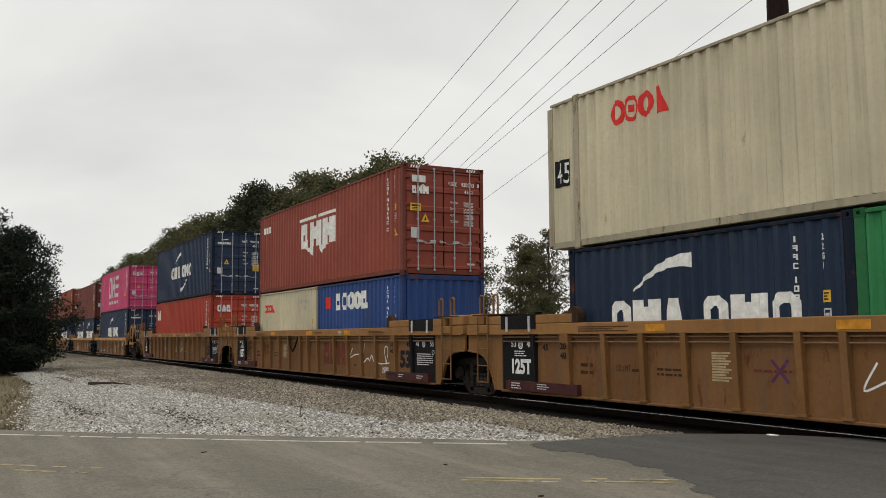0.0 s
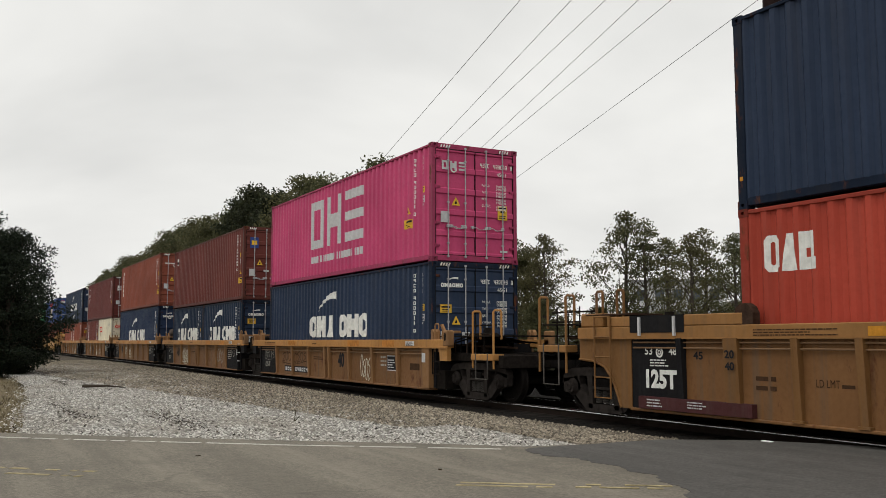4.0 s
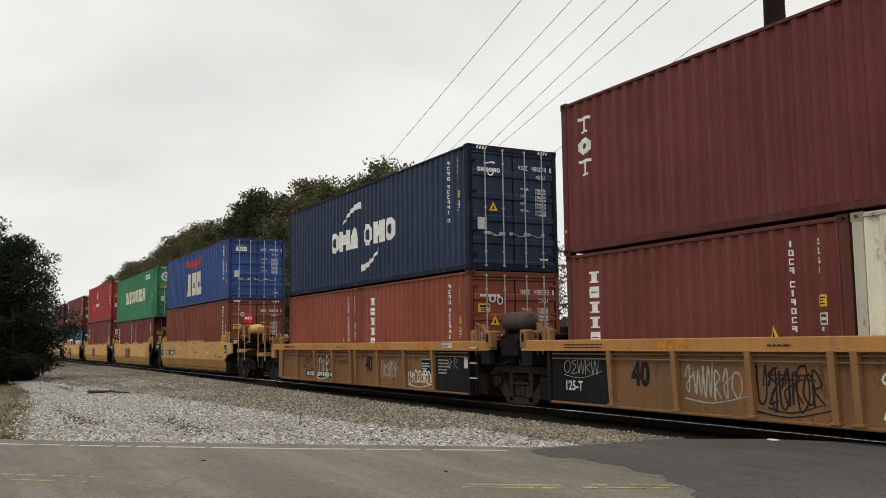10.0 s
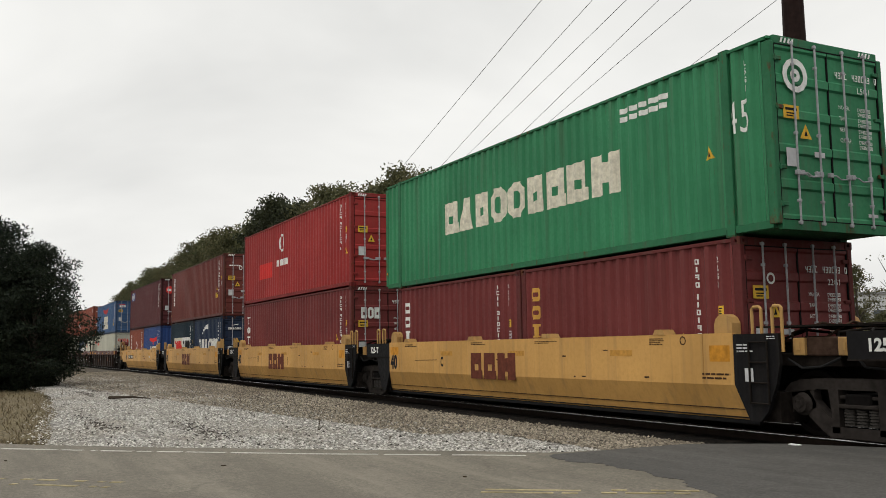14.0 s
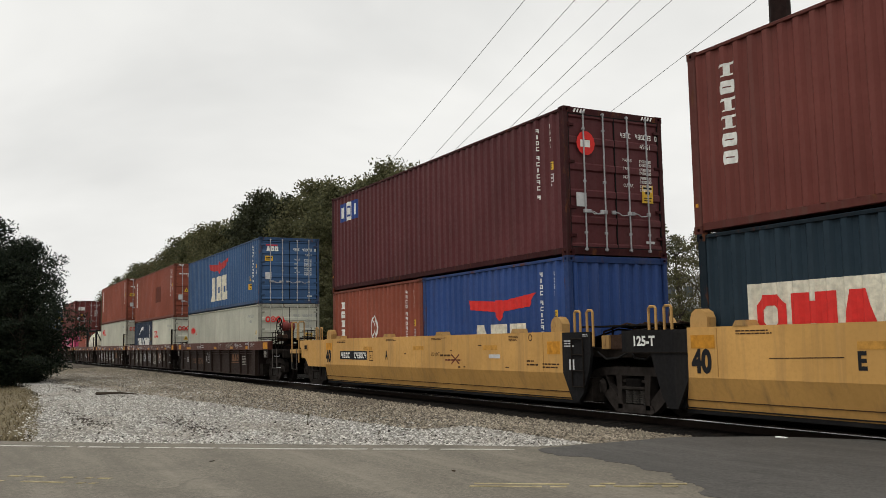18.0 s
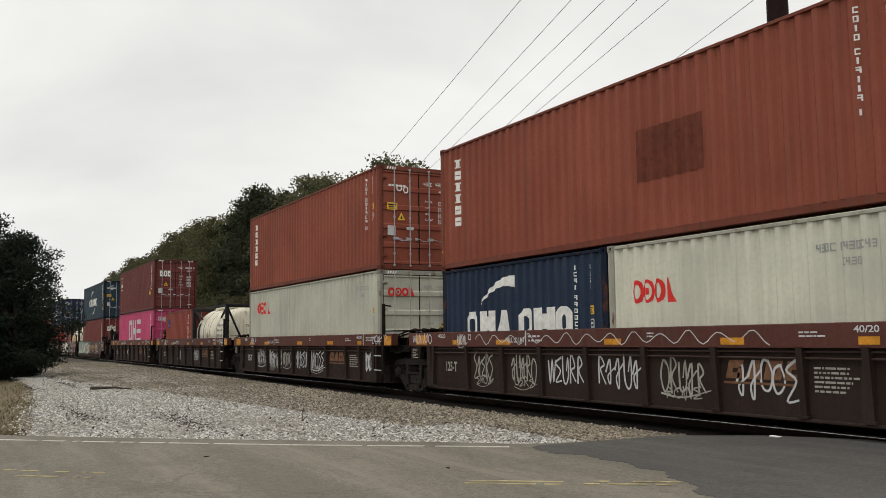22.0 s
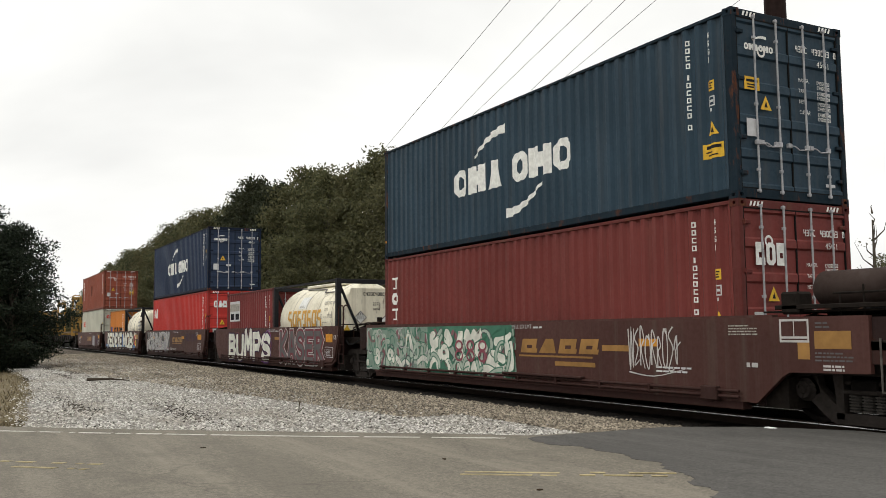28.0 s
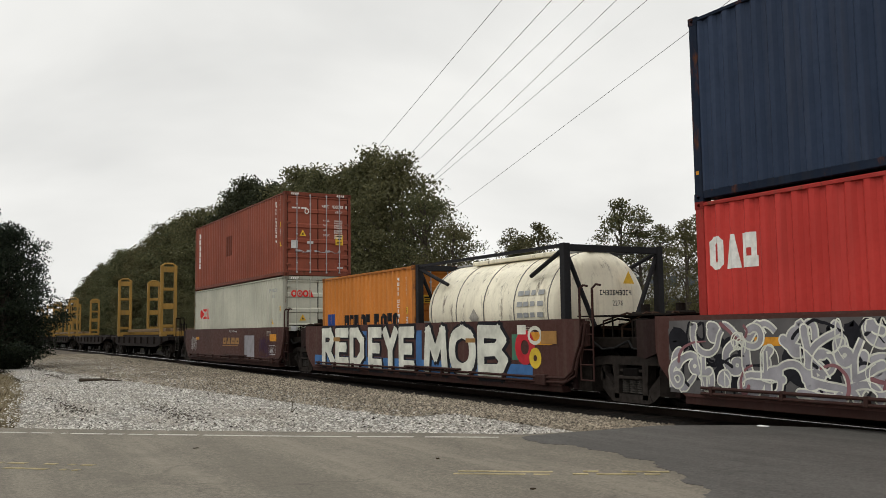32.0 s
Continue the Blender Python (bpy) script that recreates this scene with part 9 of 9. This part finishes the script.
def graffiti(i, c, rnd):
    P = lambda polys, col, lift, label="": tagged(part("spray_paint", decal(polys, None, lift), spray(col), c, pose(0, -HALF_W, 0), label), kind="stuff")
    if i == 0:
        mural(rnd, -6.85, 0.45, P, "sage", [(None, "mint", 22, 0.20, 12), (None, "jade", 26, 0.05, 14), (None, "dustrose", 14, 0.11, 10), ("jade", "mint", 20, 0.13, 14), ("jade", "bone", 13, 0.16, 11), (None, "slate", 16, 0.035, 12), (None, "pale", 26, 0.03, 14), (None, "jade", 18, 0.025, 16)])
        mural(rnd, -3.3, 0.45, P, "jade", [(None, "dustrose", 12, 0.20, 7), ("slate", "mint", 14, 0.12, 9), ("jade", "bone", 13, 0.24, 8), (None, "dustrose", 8, 0.08, 6), ("jade", "bone", 12, 0.19, 8), ("jade", "mint", 9, 0.09, 8), (None, "jade", 10, 0.03, 10)], 0.019)
        P([p for x in (-1.75, -1.25, -0.75) for p in round_ring(x, 0.98, 0.17, 0.12, 0.05) + round_ring(x, 0.76, 0.18, 0.13, 0.05)], "rose", 0.040)
        P(rail_mark(0.6, 0.79, 2.5, 0.34) + [rect(3.2, 3.9, 0.93, 1.03), rect(1.8, 3.0, 0.64, 0.72)], "ochre", 0.006)
        P(scrawl(rnd, 3.9, 5.1, 0.6, 1.36, 9, 0.035), "pale", 0.006)
        P(ring(7.02, 7.50, 1.10, 1.41, 0.03) + [rect(7.25, 7.265, 1.17, 1.41), rect(7.02, 7.50, 1.15, 1.18)], "pale", 0.006)
        P([rect(7.58, 8.13, 1.02, 1.25)], "ochre", 0.006)
        P(print_lines(7.58, 0.86, 0.62, 0.14, 3, 4) + print_lines(7.60, 1.29, 0.22, 0.10, 2, 5), "fume", 0.006)
        P(print_lines(7.70, 0.74, 0.45, 0.09, 2, 8, 0.6) + print_lines(6.42, 0.75, 0.28, 0.08, 1, 7, 0.8), "pale", 0.006)
        P([rect(7.31, 7.50, 0.88, 1.10)], "ochre", 0.006)
    elif i == 1:
        P(fat_word("BUMPS", -4.85, 0.30, 5.45, 1.06, 0.26, 0.05, 0.06, 4), "violet", 0.005)
        P(fat_word("BUMPS", -4.85, 0.30, 5.45, 1.06, 0.26, 0.0, 0.06, 4), "bone", 0.008, "white bubble letters sprayed on the side")
        P(ribbon(spline([(-0.45, 0.75), (0.1, 1.35), (0.55, 1.2), (0.62, 0.7), (0.3, 0.28), (-0.5, 0.28)], 5), 0.04), "orchid", 0.010)
        P([rect(p - 0.18, p + 0.18, 0.34, 1.32) for p in (-3.6, -1.6, 0.4)], "oxide", 0.004)
        P(fat_word("KASER", 1.55, 0.30, 4.2, 1.08, 0.27, 0.055), "pale", 0.005, "outlined grey sprayed capitals")
        P(fat_word("KASER", 1.55, 0.30, 4.2, 1.08, 0.27, 0.02), "oxide", 0.0075)
        P(fat_word("KASER", 1.60, 0.36, 4.1, 0.98, 0.17, 0.0), "fume", 0.0105)
        P([rect(1.0, 1.5, 1.05, 1.15)], "ochre", 0.006)
    elif i == 2:
        mural(rnd, -6.6, -0.6, P, "fume", [(None, "ink", 26, 0.20, 12), ("bone", "ash", 30, 0.12, 16), (None, "ink", 24, 0.05, 12), ("bone", "ash", 26, 0.10, 14), (None, "dustrose", 9, 0.06, 9), (None, "bone", 18, 0.028, 14)])
        P(rail_mark(0.0, 0.80, 2.3, 0.32) + [rect(-1.9, -1.3, 1.02, 1.12)], "ochre", 0.006)
        P(scrawl(rnd, 3.0, 5.4, 1.0, 1.34, 8, 0.04), "violet", 0.005)
        P(scrawl(rnd, -0.4, 0.9, 0.38, 0.62, 5, 0.035), "pale", 0.006)
    elif i == 3:
        P([rect(-6.1, 5.4, 0.30, 0.62)], "sky", 0.004, "blue band under the sprayed letters")
        for s, x, w in (("RED", -5.5, 3.1), ("EYE", -2.2, 2.75), ("MOB", 0.95, 3.65)):
            P(fat_word(s, x + 0.05, 0.29, w, 1.12, 0.27, 0.055), "ink", 0.006)
            P(fat_word(s, x, 0.32, w, 1.08, 0.27, 0.0), "bone", 0.009, "large white sprayed capital letters")
        P([rect(-2.7, -2.3, 0.4, 1.3), rect(0.55, 0.85, 0.4, 1.3)], "sky", 0.0045)
        P(round_ring(5.15, 0.95, 0.34, 0.34, 0.2), "scarlet", 0.006)
        P(round_ring(5.5, 0.75, 0.2, 0.2, 0.14), "lemon", 0.008)
        P(round_ring(5.5, 1.18, 0.24, 0.18, 0.07) + [rect(4.9, 5.2, 1.2, 1.38)], "bone", 0.009)
        P([rect(4.7, 4.95, 0.7, 1.2)], "jade", 0.005)
        P([rect(-4.6, -4.1, 1.02, 1.14), rect(5.7, 6.2, 1.02, 1.26), rect(2.9, 3.3, 1.03, 1.12)], "ochre", 0.011)
    else:
        P(rail_mark(-0.6, 0.80, 2.3, 0.32), "ochre", 0.006)
        P([rect(2.4, 3.6, 0.36, 1.2)], "ash", 0.005)
        P(scrawl(rnd, 4.2, 5.4, 0.5, 1.2, 5, 0.04), "violet", 0.006)
        P(scrawl(rnd, -5.8, -4.8, 0.5, 1.2, 5, 0.04), "pale", 0.006)


def spray(col):
    C = {"mint": (0.34, 0.40, 0.33), "bone": (0.62, 0.62, 0.54), "rose": (0.24, 0.07, 0.09), "jade": (0.055, 0.165, 0.108), "ochre": (0.30, 0.16, 0.05), "pale": (0.46, 0.44, 0.42), "oxide": (0.15, 0.03, 0.04), "ash": (0.30, 0.29, 0.31), "ink": (0.018, 0.018, 0.022), "violet": (0.05, 0.025, 0.06), "sky": (0.05, 0.14, 0.32), "scarlet": (0.42, 0.02, 0.03), "lemon": (0.6, 0.42, 0.04), "sage": (0.20, 0.28, 0.225), "slate": (0.07, 0.09, 0.09), "dust": (0.14, 0.11, 0.12), "fume": (0.10, 0.095, 0.095), "dustrose": (0.22, 0.10, 0.11), "orchid": (0.16, 0.06, 0.20)}
    return plain("spray_" + col, C[col], 0.55, 0, 0.25, 3.0)


def load_frame(parent, x, h, yel):
    """A yellow cross beam on the deck with two narrow ladder-like uprights."""
    f = part("load_frame", Shape().box(x - 0.16, x + 0.16, -1.32, 1.32, 1.17, 1.42, 0.012), yel, parent, None, "yellow cross beam with upright stanchions")
    for s in (-1, 1):
        top = 1.17 + h + (0.06 if s < 0 else -0.05)
        for y in (s * 1.26, s * 0.56):
            part("post", Shape().box(x - 0.09, x + 0.09, y - 0.075, y + 0.075, 1.42, top, 0.012), yel, f)
        for j in range(4):
            z = 1.62 + j * (h - 0.75) / 3
            part("cross_plate", Shape().box(x - 0.045, x + 0.045, min(s * 1.20, s * 0.62), max(s * 1.20, s * 0.62), z, z + (0.30 if j % 2 else 0.16), 0.01), yel, f)
        part("top_bar", Shape().path([(x, s * 1.26, top - 0.02), (x, s * 1.1, top + 0.10), (x, s * 0.72, top + 0.10), (x, s * 0.56, top - 0.02)], 0.05, 8), yel, f)


def flat_car(centre, frames):
    """A low flat car with yellow load frames."""
    deck = plain("flat_deck", (0.018, 0.014, 0.013), 0.75, 0.1, 0.3)
    yel = paint("frame_yellow", (0.30, 0.175, 0.042), 0.65, 0.65, 0.5)
    c = thing("flat_car", "dark flat car with yellow upright load frames" if frames else "dark low flat car with an empty deck", "railway flat car", "flat cars at the train's tail", pose(centre, TRACK_Y, 0))
    TRAIN.append(c)
    for j, (ax, ay) in enumerate(((-0.5, -0.6), (-0.3, 0.1), (0.4, 0.7))):
        if frames:
            part("dunnage_beam", Shape().box(ax - 5.9, ax + 5.4, ay - 0.12, ay + 0.12, 1.43, 1.60, 0.01), plain("weathered_timber", (0.16, 0.105, 0.055), 0.85, 0, 0.3), c, None, "weathered timber beam on the deck")
    part("deck", Shape().box(-8.6, 8.6, -1.4, 1.4, 0.98, 1.16, 0.01), deck, c)
    for s in (-1, 1):
        part("side_sill", Shape().prism([(-8.4, 0.98), (-5.5, 0.62), (5.5, 0.62), (8.4, 0.98)], s * 1.35 - 0.06, s * 1.35 + 0.06, "y"), deck, c)
        part("load_rail", Shape().box(-7.6, 7.6, s * 0.95 - 0.05, s * 0.95 + 0.05, 1.16, 1.26), deck, c)
        for j in range(9):
            part("stake_pocket", cached("pocket", lambda: Shape().box(-0.09, 0.09, -0.05, 0.05, 0.78, 1.14, 0.01).mesh("stake_pocket")), deck, c, pose(-7.2 + j * 1.8, s * 1.44, 0))
    part("centre_sill", Shape().box(-9.1, 9.1, -0.3, 0.3, 0.66, 0.98), deck, c)
    for e in (-1, 1):
        truck(c, e * 6.9)
        part("coupler", Shape().box(min(e * 9.0, e * 9.7), max(e * 9.0, e * 9.7), -0.12, 0.12, 0.72, 0.98, 0.03), IRON, c)
    for x, h in frames:
        load_frame(c, x, h, yel)


def motions():
    """Everything on the rails rolls towards +x at about 10.8 m/s."""
    run = lambda t: -0.0248 + 10.81648 * t + 0.00468484 * t * t - 0.0001426 * t ** 3
    times = [0, 2, 4, 6, 8, 10, 12, 14, 16, 18, 20, 22, 24, 26, 28, 30, 31, 31.5, 32]
    for ob in TRAIN:
        p = ob.matrix_basis.translation.copy()
        walk(ob, [(t, pose(p.x + run(t), p.y, p.z)) for t in times])
    spin_t = [i / 30 for i in range(0, 961)]
    for w in WHEELSETS:
        p = w.matrix_basis.translation.copy()
        walk(w, [(t, pose(p.x, p.y, p.z) @ Matrix.Rotation(run(t) / 0.46, 4, "Y")) for t in spin_t])

all_containers()
all_cars()
flat_car(-401.2, ((-6.6, 3.55), (6.3, 3.65)))
flat_car(-420.6, ())
flat_car(-440.0, ((-6.6, 3.3), (6.0, 3.3)))
flat_car(-459.4, ((-6.0, 3.3), (6.0, 3.3)))
motions()
